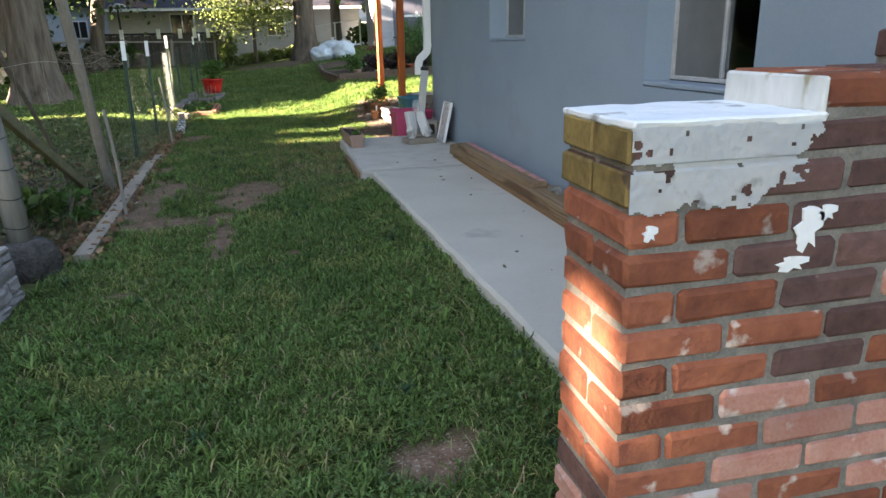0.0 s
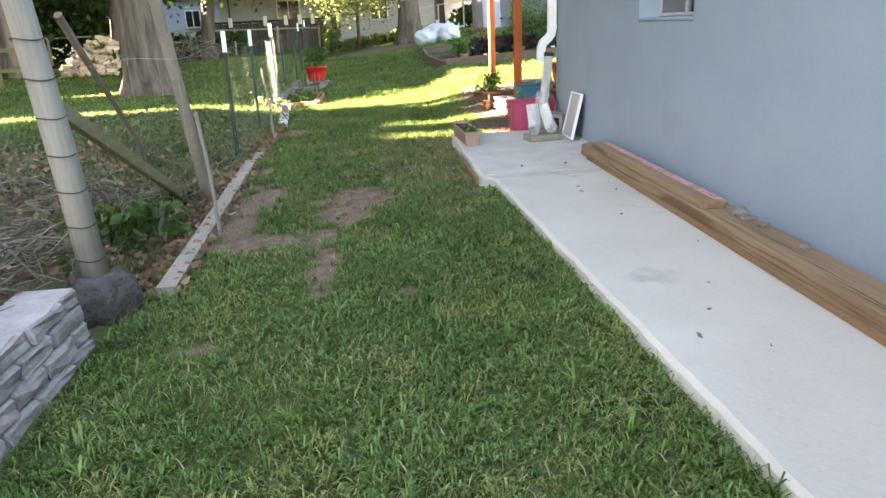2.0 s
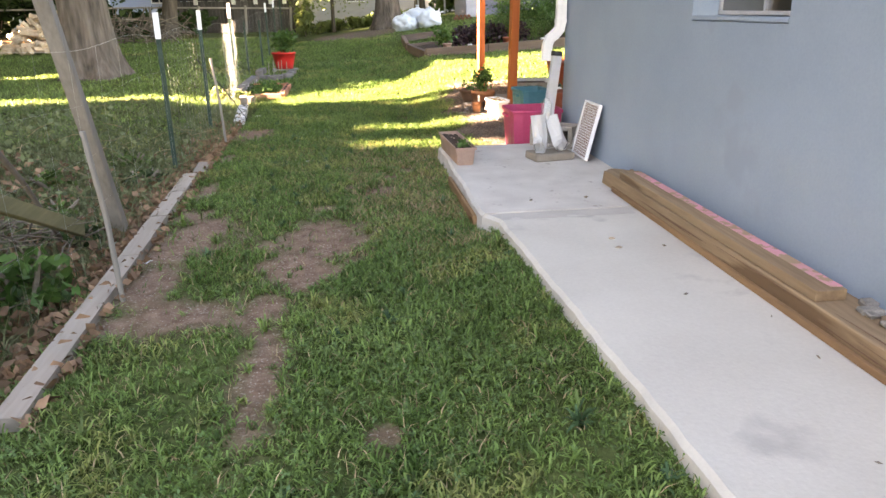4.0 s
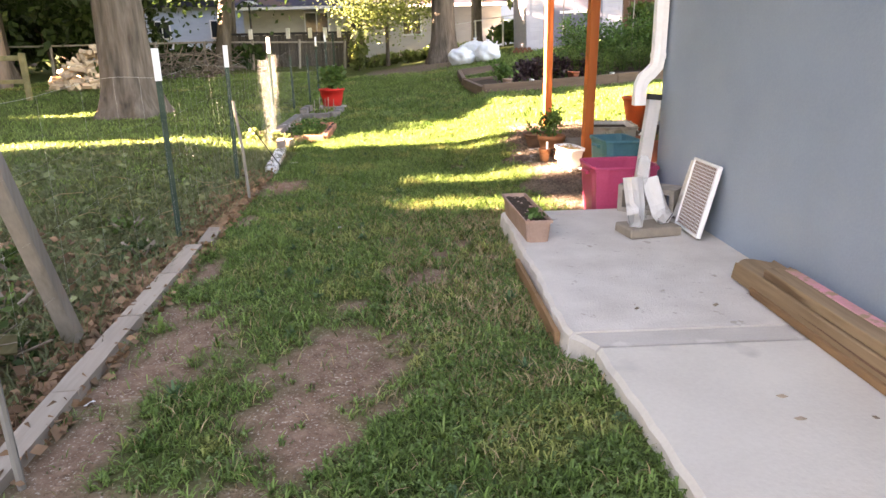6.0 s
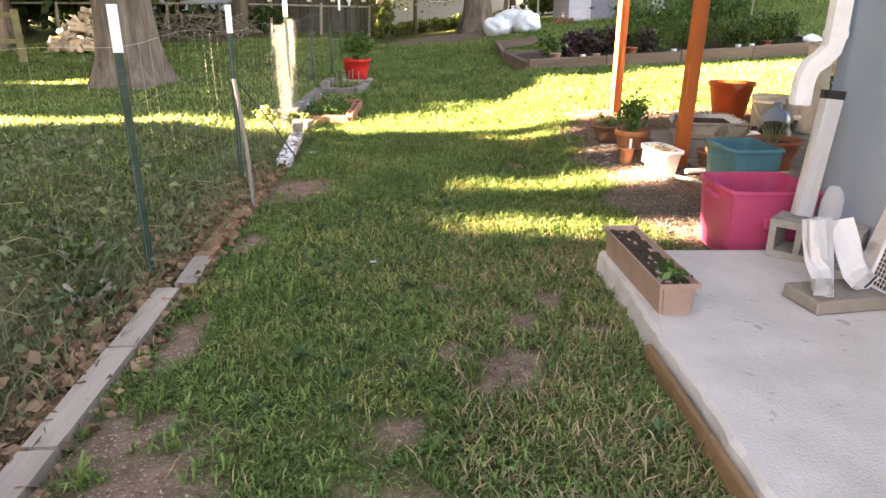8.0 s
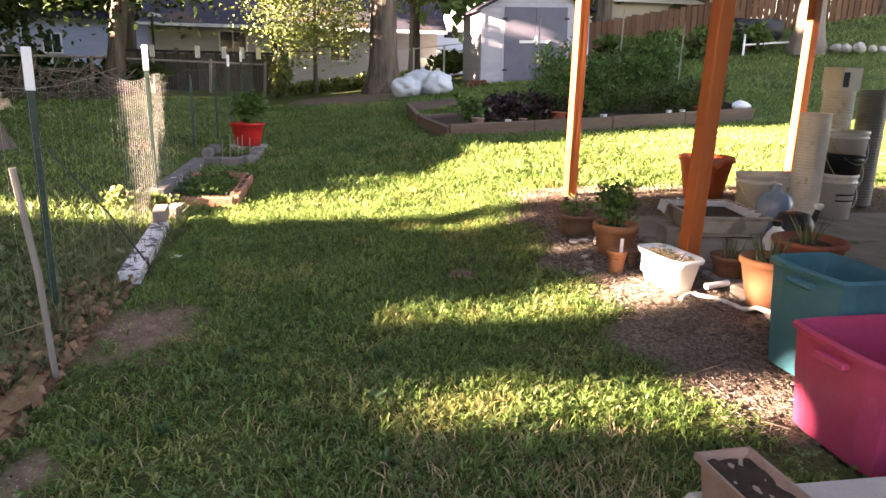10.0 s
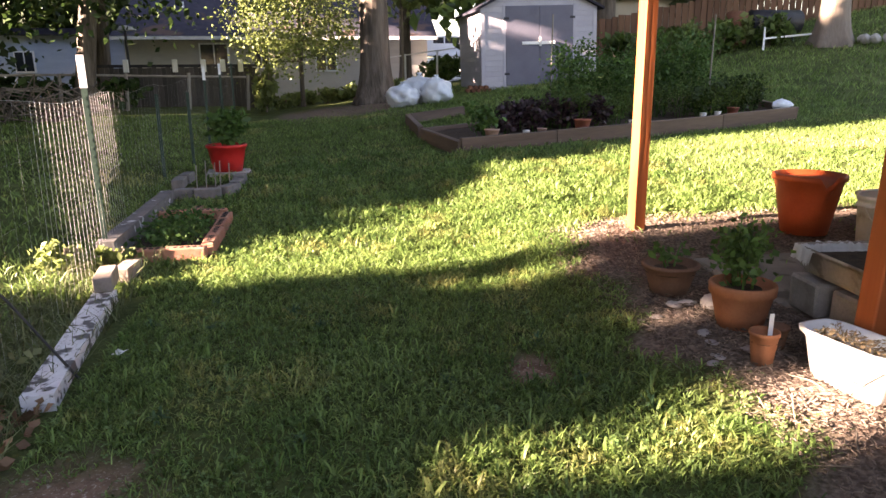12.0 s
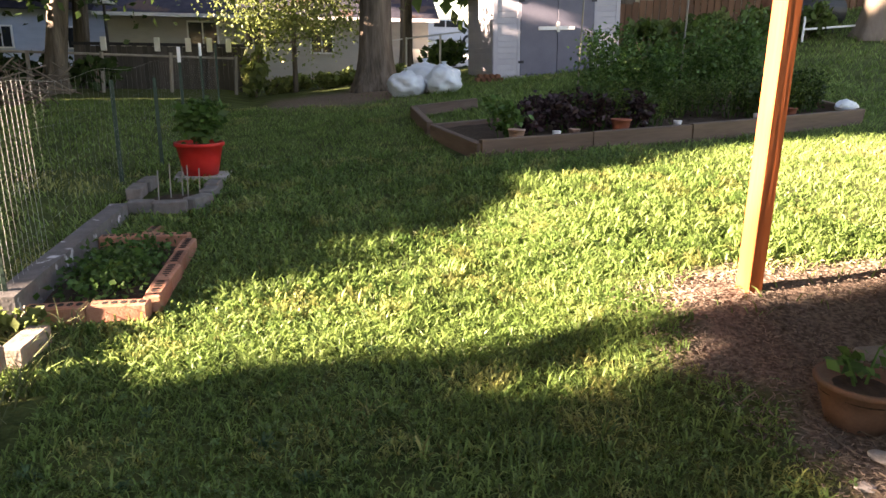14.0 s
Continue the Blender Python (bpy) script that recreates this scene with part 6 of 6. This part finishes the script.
for k in range(230):
    a, rr = rng.uniform(0, 6.28), rng.uniform(0, 1) ** .5
    x, y = 1.15 * rr * math.cos(a), .8 * rr * math.sin(a)
    z = .95 * (1 - rr ** 1.4) * rng.uniform(.75, 1) + .03
    d = Vector(rng.normal(size=3) * (1, 1, .35)).normalized() * .17
    part("log", tube(bmesh.new(), [Vector((x, y, z)) - d, Vector((x, y, z)) + d], float(rng.uniform(.04, .075)), 5), M["log"], t)
t = thing("brush_heap", -5.2, 22.5, gz(-5.2, 22.5), "grey heap of brush behind the big tree", "brush heap")
b = bmesh.new()
for k in range(160):
    p0 = Vector((rng.uniform(-1.3, 1.3), rng.uniform(-.5, .5), rng.uniform(0, .7)))
    d = Vector(rng.normal(size=3) * (1, 1, .6)).normalized() * .4
    tube(b, [p0 - d, p0 + d], .012, 4)
tagged(part("brush", b, M["twig"], t), kind="stuff")

# brown board fence, smoker and swing frame on the rising lawn
t = thing("board_fence", 0, 0, 0, "tall brown weathered board fence", "board fence")
for k in range(52):
    x = 7.2 + k * .17
    y = 26.2 - .16 * (x - 7.2)
    part("board", box(x, x + .165, y, y + .025, gz(x, y) - .05, gz(x, y) + 1.12 + .02 * (k % 3)), M["fence_wood"], t)
t = thing("barrel_smoker", 10.9, 22.9, gz(10.9, 22.9), "black barrel smoker on a rusty drum", "smoker", rz=-6)
part("drum", lathe([(.24, 0), (.25, .02), (.25, .3), (.26, .32), (.25, .34), (.25, .7), (.2, .74)], 20, 0, None, (-.75, 0)), M["rust"], t, "rusty upright drum", True)
part("barrel", tube(bmesh.new(), [(-.45, 0, .5), (-.43, 0, .5), (.75, 0, .5), (.77, 0, .5)], [.2, .27, .27, .2], 20), M["black_steel"], t, smooth=True)
for x in (-.3, .6):
    part("leg", tube(bmesh.new(), [(x, -.2, -.05), (x, 0, .3), (x, .2, -.05)], .02, 6), M["black_steel"], t)
t = thing("swing_frame", 10.95, 22.2, gz(10.95, 22.2), "white tubular frame standing on the grass", "frame", rz=-4)
part("bar", tube(bmesh.new(), [(-.55, 0, .2), (.65, 0, .3)], .022, 7), M["white_plastic"], t)
for x in (-.55, .65):
    part("leg", tube(bmesh.new(), [(x - .06, -.1, -.05), (x, 0, .45)], .022, 7), M["white_plastic"], t)
    part("leg", tube(bmesh.new(), [(x + .08, .12, -.05), (x, 0, .45)], .022, 7), M["white_plastic"], t)
t = thing("stone_ring", 12.9, 21.4, gz(12.9, 21.4), "small heap of pale stones on the lawn", "stones")
for k in range(12):
    s_ = random.uniform(.07, .14)
    bm = bmesh.new()
    bmesh.ops.create_icosphere(bm, subdivisions=2, radius=s_)
    for v in bm.verts:
        v.co = v.co * (1 + .3 * noise.noise(v.co * 9)) + Vector((.6 * math.cos(k * .52), .4 * math.sin(k * .52), s_ * .4))
    part("stone", bm, M["cmu"], t)

# driveway, chain-link posts and a parked car
bm = bmesh.new()
rows = [[bm.verts.new((x, y, gz(x, y) + .012)) for x in (2.4, 4, 6, 9, 14)] for y in (33, 36, 40, 44, 48, 52, 56)]
for a, b in zip(rows, rows[1:]):
    for k in range(4):
        bm.faces.new((a[k], a[k + 1], b[k + 1], b[k]))
tagged(part("driveway", bm, M["asphalt"]), "pale sunlit concrete driveway", "driveway", kind="structure")
car = thing("parked_car", 7.3, 47.0, gz(7.3, 47.0) + .02, "white car parked on the driveway", "car", rz=4)
bm = bmesh.new()
prof = [(-2.1, .35), (-2.15, .7), (-1.9, .85), (-1.1, .95), (-.5, 1.4), (.9, 1.42), (1.6, .98), (2.1, .9), (2.15, .5), (2.05, .32)]
a = [bm.verts.new((x, -.85, z)) for x, z in prof]
b = [bm.verts.new((x, .85, z)) for x, z in prof]
bm.faces.new(a)
bm.faces.new(b[::-1])
for k in range(len(prof)):
    j = (k + 1) % len(prof)
    bm.faces.new((a[j], a[k], b[k], b[j]))
bmesh.ops.bevel(bm, geom=bm.edges[:], offset=.06, segments=2, affect="EDGES")
part("body", bm, M["car_paint"], car)
part("window", box(-.55, .05, -.862, -.845, 1.0, 1.32, .02), M["dark_pane"], car, "dark side window")
part("window", box(.12, .95, -.862, -.845, 1.0, 1.32, .02), M["dark_pane"], car, "dark side window")
for x in (-1.35, 1.35):
    w = bmesh.new()
    tube(w, [(x, -.9, .32), (x, -.7, .32)], .32, 20)
    wh = part("wheel", w, M["black_plastic"], car, "black tyre")
    part("rim", tube(bmesh.new(), [(x, -.912, .32), (x, -.9, .32)], .19, 16), M["wire"], wh, "grey rim")
t = thing("chain_fence", 0, 0, 0, "low chain-link fence before the driveway", "fence")
for k in range(5):
    x = 2.3 + k * 1.1
    part("post", tube(bmesh.new(), [(x, 31.5, gz(x, 31.5) - .05), (x, 31.5, gz(x, 31.5) + 1.15)], .035, 8), M["wire"], t)
part("rail", tube(bmesh.new(), [(2.3, 31.5, gz(2.3, 31.5) + 1.1), (6.7, 31.5, gz(6.7, 31.5) + 1.1)], .02, 6), M["wire"], t)


# ---- undergrowth and grass ----
def sticks(name, n, area, length, radius, lift, label, material, seed):
    rng = np.random.default_rng(seed)
    x, y = rng.uniform(area[0], area[1], n), rng.uniform(area[2], area[3], n)
    z = land(x, y) + np.abs(rng.normal(0, lift, n)) + .01
    c = np.stack([x, y, z], 1)
    d = rng.normal(size=(n, 3)) * (1, 1, .35)
    d /= np.linalg.norm(d, axis=1)[:, None]
    l = (length * rng.uniform(.4, 1.3, n))[:, None]
    s = np.cross(d, [0, 0, 1.0])
    s /= np.linalg.norm(s, axis=1)[:, None]
    u = np.cross(s, d)
    r = (radius * rng.uniform(.6, 1.5, n))[:, None]
    bow = u * l * rng.uniform(-.12, .12, (n, 1))
    vs = []
    for f, k in ((-.5, 1), (0, .85), (.5, .35)):
        o = c + d * l * f + (bow if f == 0 else 0)
        vs += [o + s * r * k, o - s * r * k * .5 + u * r * k * .87, o - s * r * k * .5 - u * r * k * .87]
    v = np.stack(vs, 1).reshape(-1, 3)
    v[:, 2] = np.maximum(v[:, 2], land(v[:, 0], v[:, 1]) + .003)
    base = np.arange(n)[:, None] * 9
    f = []
    for ring in (0, 3):
        for k in range(3):
            j = (k + 1) % 3
            f.append(np.concatenate([base + ring + k, base + ring + j, base + ring + 3 + j, base + ring + 3 + k], 1))
    loops = np.stack(f, 1).reshape(-1, 4)
    tagged(link_mesh(name, poly_mesh(name, v, np.full(len(loops), 4), loops), M[material]), label, "brush", kind="stuff")


sticks("dead_brush", 2200, (-3.6, -.85, .6, 5.9), .38, .0045, .10, "tangled dead brown brambles on the bank", "twig", 501)
sticks("dead_brush", 3200, (-2.4, -.9, -.6, 3.7), .30, .004, .07, "tangled dead brambles behind the retaining wall", "twig", 508)
sticks("dry_stalk", 110, (-2.2, -.9, 5.5, 9.5), .26, .0022, .08, "dry stalks inside the fence", "straw", 502)
sticks("bark_mulch", 9000, (1.85, 2.62, 8.2, 12.3), .022, .0028, .004, "coarse bark mulch beside the patio", "chip", 503)
sticks("dry_twig", 130, (1.8, 2.6, 8.2, 11.8), .16, .003, .006, "long dry twigs lying on the bark", "twig", 511)
sticks("bark_mulch", 2000, (2.6, 4.6, 11.55, 12.5), .024, .003, .004, "coarse bark mulch behind the patio", "chip", 504)
rng = np.random.default_rng(505)
x, y = rng.uniform(-3.2, -.74, 5200), rng.uniform(-.8, 7.5, 5200)
pts = np.stack([x, y, land(x, y) + np.abs(rng.normal(.01, .04, 5200))], 1)
tagged(leaf_cloud("bank_litter", pts, .034, M["dead_leaf"], seed=506, flat=.4), "dry leaves and scraps among the brambles", "leaf litter", kind="stuff")
x, y = rng.uniform(-3.0, -.78, 3000), rng.uniform(3.6, 10.8, 3000)
pts = np.stack([x, y, land(x, y) + np.abs(rng.normal(.02, .05, 3000))], 1)
tagged(leaf_cloud("bank_weed", pts, .032, M["bank_leaf"], seed=507, flat=.4), "scattered green weeds among the brambles", "weeds", kind="stuff")


def open_ground(x, y):
    """Where grass may grow: clear of slabs, beds, boards, walls and bark."""
    ok = ~((x > np.where(y < 5.64, 1.607 - .039 * (y - 2.54), 1.41)) & (y > .9) & (y < 7.9))
    ok &= ~((x > 1.2) & (y > .5) & (y < .95))
    ok &= ~((x > 2.5) & (y < 11.7) & (y > -7))
    ok &= ~((x > -1.05) & (x < -.36) & (y > 12.5) & (y < 14.0))
    ok &= ~((x > -1.12) & (x < -.44) & (y > 14.8) & (y < 15.7))
    ok &= ~((x > 1.9) & (x < 7.4) & (y > 16.1 + .167 * (x - 2.14)) & (y < 17.9 + .167 * (x - 2)))
    ok &= ~((x < -.60) & (x > -.92) & (y < 3.4))
    ok &= ~((np.abs(x + .50 + (y - 4) * .0475) < .055) & (y > 3.9) & (y < 8))
    return ok


def grass(name, n, x0, x1, y0, y1, height, width, seed, label, material, keep=1.0, thin=1.0, clumps=-1.0):
    """Bent blades; fewer where the turf is worn."""
    rng = np.random.default_rng(seed)
    x = rng.uniform(x0, x1, n)
    y = rng.uniform(0, 1, n) ** thin * (y1 - y0) + y0
    tuft = .55 + .45 * np.sin(5.1 * x + 2 * np.sin(3.3 * y)) * np.sin(4.3 * y + 1.7 * np.sin(2.9 * x))
    ok = open_ground(x, y) & (rng.uniform(size=n) < keep * np.clip(1 - 1.2 * bare(x, y), .05, 1) * (1 - .97 * mulched(x, y)) * (.55 + .45 * tuft))
    clump = np.sin(17 * x + 3 * np.sin(11 * y)) * np.sin(15 * y + 2.5 * np.sin(9 * x)) + .3 * np.sin(41 * x) * np.sin(37 * y)
    ok &= clump > clumps
    x, y, tuft = x[ok], y[ok], tuft[ok]
    n = len(x)
    z = land(x, y)
    h = height * rng.uniform(.45, 1.25, n) * (.7 + .5 * tuft)
    a = rng.uniform(0, 2 * np.pi, n)
    b = rng.uniform(0, 2 * np.pi, n)
    lean = h * rng.uniform(.4, 1.8, n)
    w = width * rng.uniform(.6, 1.4, n)
    sx, sy = np.cos(a) * w / 2, np.sin(a) * w / 2
    lx, ly = np.cos(b) * lean, np.sin(b) * lean
    v = np.stack([np.stack([x - sx, y - sy, z - .005], 1), np.stack([x + sx, y + sy, z - .005], 1),
                  np.stack([x + sx * .8 + lx * .35, y + sy * .8 + ly * .35, z + h * .62], 1),
                  np.stack([x - sx * .8 + lx * .35, y - sy * .8 + ly * .35, z + h * .62], 1),
                  np.stack([x + lx, y + ly, z + h], 1)], 1).reshape(-1, 3)
    k = np.arange(n)[:, None] * 5
    loops = np.concatenate([k, k + 1, k + 2, k + 3, k + 3, k + 2, k + 4], 1)
    counts = np.tile([4, 3], n)
    tagged(link_mesh(name, poly_mesh(name, v, counts, loops), M[material]), label, "grass", kind="stuff")


def worn_thin(x, y):
    """How full the sward is: thinner on the trodden side by the fence."""
    return 1 - .5 * ss(.5, -.1, x) * ss(1.6, 2.6, y) * (1 - ss(5.2, 6.2, y)) - .35 * ss(.6, .9, x) * ss(5.8, 6.4, y) * (1 - ss(8.0, 8.8, y))


def tufts(name, n, x0, x1, y0, y1, blades, length, width, seed, label, material, worn=.95):
    """Low plants: each a crown from which curved blades spread out and droop."""
    rng = np.random.default_rng(seed)
    x, y = rng.uniform(x0, x1, n), rng.uniform(y0, y1, n)
    field = .5 + .5 * np.sin(2.7 * x + 1.9 * np.sin(2.1 * y + seed)) * np.sin(2.4 * y + 1.3 * np.sin(3.1 * x))
    ok = open_ground(x, y) & (rng.uniform(size=n) < np.clip(1 - worn * 1.25 * bare(x, y), .02, 1) * (1 - mulched(x, y)) * worn_thin(x, y) * (.4 + .6 * field))
    x, y, field = x[ok], y[ok], field[ok]
    big = rng.uniform(.55, 1.25, len(x)) * (.75 + .4 * field)
    x, y, big = np.repeat(x, blades), np.repeat(y, blades), np.repeat(big, blades)
    n = len(x)
    x, y = x + rng.normal(0, .006, n), y + rng.normal(0, .006, n)
    z = land(x, y)
    a = rng.uniform(0, 2 * np.pi, n)
    l = length * big * rng.uniform(.5, 1.2, n)
    rise = rng.uniform(.25, 1.0, n)
    dx, dy = np.cos(a), np.sin(a)
    w = width * rng.uniform(.6, 1.3, n)
    sx, sy = -dy * w / 2, dx * w / 2
    out, up = l * (1 - .55 * rise), l * rise

    def at(f, h, k):
        return [np.stack([x + dx * out * f + e * sx * k, y + dy * out * f + e * sy * k, z + up * h], 1) for e in (-1, 1)]
    tip = np.stack([x + dx * out, y + dy * out, z + up * .62], 1)
    v = np.stack(at(0, 0, .6) + at(.28, .55, 1) + at(.68, .80, .85) + [tip], 1).reshape(-1, 3)
    k = np.arange(n)[:, None] * 7
    loops = np.concatenate([k, k + 1, k + 3, k + 2, k + 2, k + 3, k + 5, k + 4, k + 4, k + 5, k + 6], 1)
    tagged(link_mesh(name, poly_mesh(name, v, np.tile([4, 4, 3], n), loops), M[material]), label, "grass", kind="stuff")


def clover(name, n, x0, x1, y0, y1, size, seed, label, material):
    """Clover: three broad round leaflets on each short stalk, in drifts."""
    rng = np.random.default_rng(seed)
    x, y = rng.uniform(x0, x1, n), rng.uniform(y0, y1, n)
    drift = np.clip(.5 + .9 * np.sin(3.1 * x + 2.2 * np.sin(1.9 * y)) * np.sin(2.3 * y + 1.1) + .4 * np.sin(9 * x + 2) * np.sin(8 * y), .04, 1)
    ok = open_ground(x, y) & (rng.uniform(size=n) < drift * (1 - bare(x, y)) * (1 - mulched(x, y)))
    x, y = x[ok], y[ok]
    n = len(x)
    z = land(x, y) + rng.uniform(.012, .042, n)
    turn = rng.uniform(0, 2 * np.pi, n)
    s = size * rng.uniform(.6, 1.3, n)
    tilt = rng.normal(0, .35, (n, 2))
    vs = []
    for leaf in range(3):
        for da, r in ((0, 0), (-.62, .62), (-.45, 1.0), (0, 1.08), (.45, 1.0), (.62, .62)):
            a = turn + leaf * 2.094 + da
            px, py = np.cos(a) * r * s, np.sin(a) * r * s
            vs.append(np.stack([x + px, y + py, z + px * tilt[:, 0] + py * tilt[:, 1] + .18 * r * abs(da) * s], 1))
    v = np.stack(vs, 1).reshape(-1, 3)
    loops = np.arange(len(v))
    tagged(link_mesh(name, poly_mesh(name, v, np.full(3 * n, 6), loops), M[material]), label, "clover", kind="stuff")


M["blade"] = surf("grass_blade", (.09, .16, .038), (.205, .29, .09), 1.2, .42, 0, 9, island=.6, trans=.45, spec=.25, spots=(.27, .28, .10), spot_scale=.9, spot_at=.64)
M["broad_blade"] = surf("broad_grass_blade", (.075, .15, .036), (.205, .30, .09), 1.6, .42, 0, 9, island=.6, trans=.45, spec=.25, spots=(.26, .285, .095), spot_scale=2.3, spot_at=.58)
M["weed_blade"] = surf("dark_weed_blade", (.04, .095, .04), (.075, .145, .06), 3, .5, 0, 9, island=.4, trans=.3)
M["clover"] = surf("clover_leaf", (.075, .145, .045), (.145, .225, .075), 1.2, .5, 0, 9, island=.4, trans=.3)
grass("lawn_grass", 120000, -.62, 1.75, .1, 12.6, .036, .005, 601, "short uneven green lawn grass", "blade")
grass("lawn_grass", 9000, -.62, 1.75, -.8, .6, .042, .006, 606, "short uneven green lawn grass", "blade")
tufts("lawn_tuft", 19000, -.62, 1.75, .3, 6.0, 9, .062, .0058, 621, "low tufts of broad grass in the lawn", "broad_blade")
tufts("lawn_tuft", 19000, -.62, 2.0, 6.0, 13.0, 8, .066, .0062, 622, "low tufts of broad grass in the lawn", "broad_blade")
tufts("crabgrass", 380, -.62, 1.75, .5, 12.5, 16, .10, .008, 623, "coarse spreading crabgrass in the lawn", "blade", .6)
tufts("dark_weed", 130, -.62, 1.75, .6, 12.0, 30, .07, .010, 626, "dark bluish broad weeds in the lawn", "weed_blade", 1)
clover("clover", 26000, -.62, 1.75, .2, 7.0, .0085, 624, "clover and small broad weeds in the lawn", "clover")
clover("clover", 14000, -.62, 2.2, 7.0, 14.0, .0105, 625, "clover and small broad weeds in the lawn", "clover")
grass("lawn_grass", 150000, -1.4, 9, 11.8, 23, .05, .010, 602, "sunlit lawn grass across the yard", "blade", thin=1.5)
grass("lawn_grass", 85000, -9, -1.2, 8, 24, .05, .011, 603, "lawn grass beyond the wire fence", "blade", thin=1.2)
grass("lawn_grass", 40000, 2.5, 16, 17, 27, .08, .016, 604, "lawn grass on the rising yard", "blade")
grass("fence_grass", 9000, -1.3, -.7, 4.0, 12.5, .12, .006, 605, "longer dull grass along the fence", "bank_leaf", keep=.6)
tufts("bank_grass", 4200, -3.6, -.75, 5.6, 11.6, 9, .075, .008, 630, "rough dull grass inside the fence", "bank_leaf")
grass("bank_grass", 36000, -6, -.78, 5.4, 9.5, .045, .008, 631, "thin dull grass inside the fence", "bank_leaf")
tufts("lawn_tuft", 9000, -1.0, 4, 12.4, 17, 8, .10, .011, 609, "coarser tufts of broad grass in the sun", "broad_blade")
grass("dry_grass", 9000, .62, 1.5, 5.4, 8.4, .04, .006, 612, "thin yellowed turf beside the walk", "straw", keep=.9)
grass("dry_grass", 11000, -.6, 1.6, 1, 9, .045, .005, 607, "dry straw blades in the turf", "straw", keep=.9)


# scraps of white paper on the grass
for x, y, s_ in ((-.56, 10.86, .03), (.24, 7.97, .018), (-.47, 5.5, .02)):
    t = thing("paper_scrap", x, y, gz(x, y) + .015, "small crumpled white paper scrap in the grass", "litter", "paper scraps on the lawn", rz=40 * x)
    bm = bmesh.new()
    bmesh.ops.create_grid(bm, x_segments=6, y_segments=5, size=s_)
    for v in bm.verts:
        v.co.z = .4 * s_ * (1 + noise.noise(v.co * 30 + Vector((x, y, 0))))
        v.co.x *= .8 + .3 * noise.noise(v.co * 40)
    bmesh.ops.solidify(bm, geom=bm.faces[:], thickness=.002)
    part("sheet", bm, M["white_plastic"], t)

# pale stones at the edge of the bark
rng = np.random.default_rng(620)
for k in range(9):
    x, y = (2.30, 10.67) if k == 0 else (float(rng.uniform(1.92, 2.2)), float(rng.uniform(9.75, 10.75)))
    r = .075 if k == 0 else float(rng.uniform(.03, .065))
    t = thing("stone", x, y, gz(x, y), "rounded blue-grey stone beside the pots" if k == 0 else "flat pale stone half sunk in the bark", "stone", "" if k == 0 else "stones at the edge of the bark", rz=float(rng.uniform(0, 180)))
    bm = bmesh.new()
    bmesh.ops.create_icosphere(bm, subdivisions=2, radius=1)
    for v in bm.verts:
        n_ = 1 + .3 * noise.noise(v.co * 1.6 + Vector((k, 0, 0)))
        v.co = Vector((v.co.x * r * n_, v.co.y * r * .75 * n_, (v.co.z * (.6 if k == 0 else .28) + .15) * r * n_))
    part("stone_body", bm, M["block"], t, smooth=True)
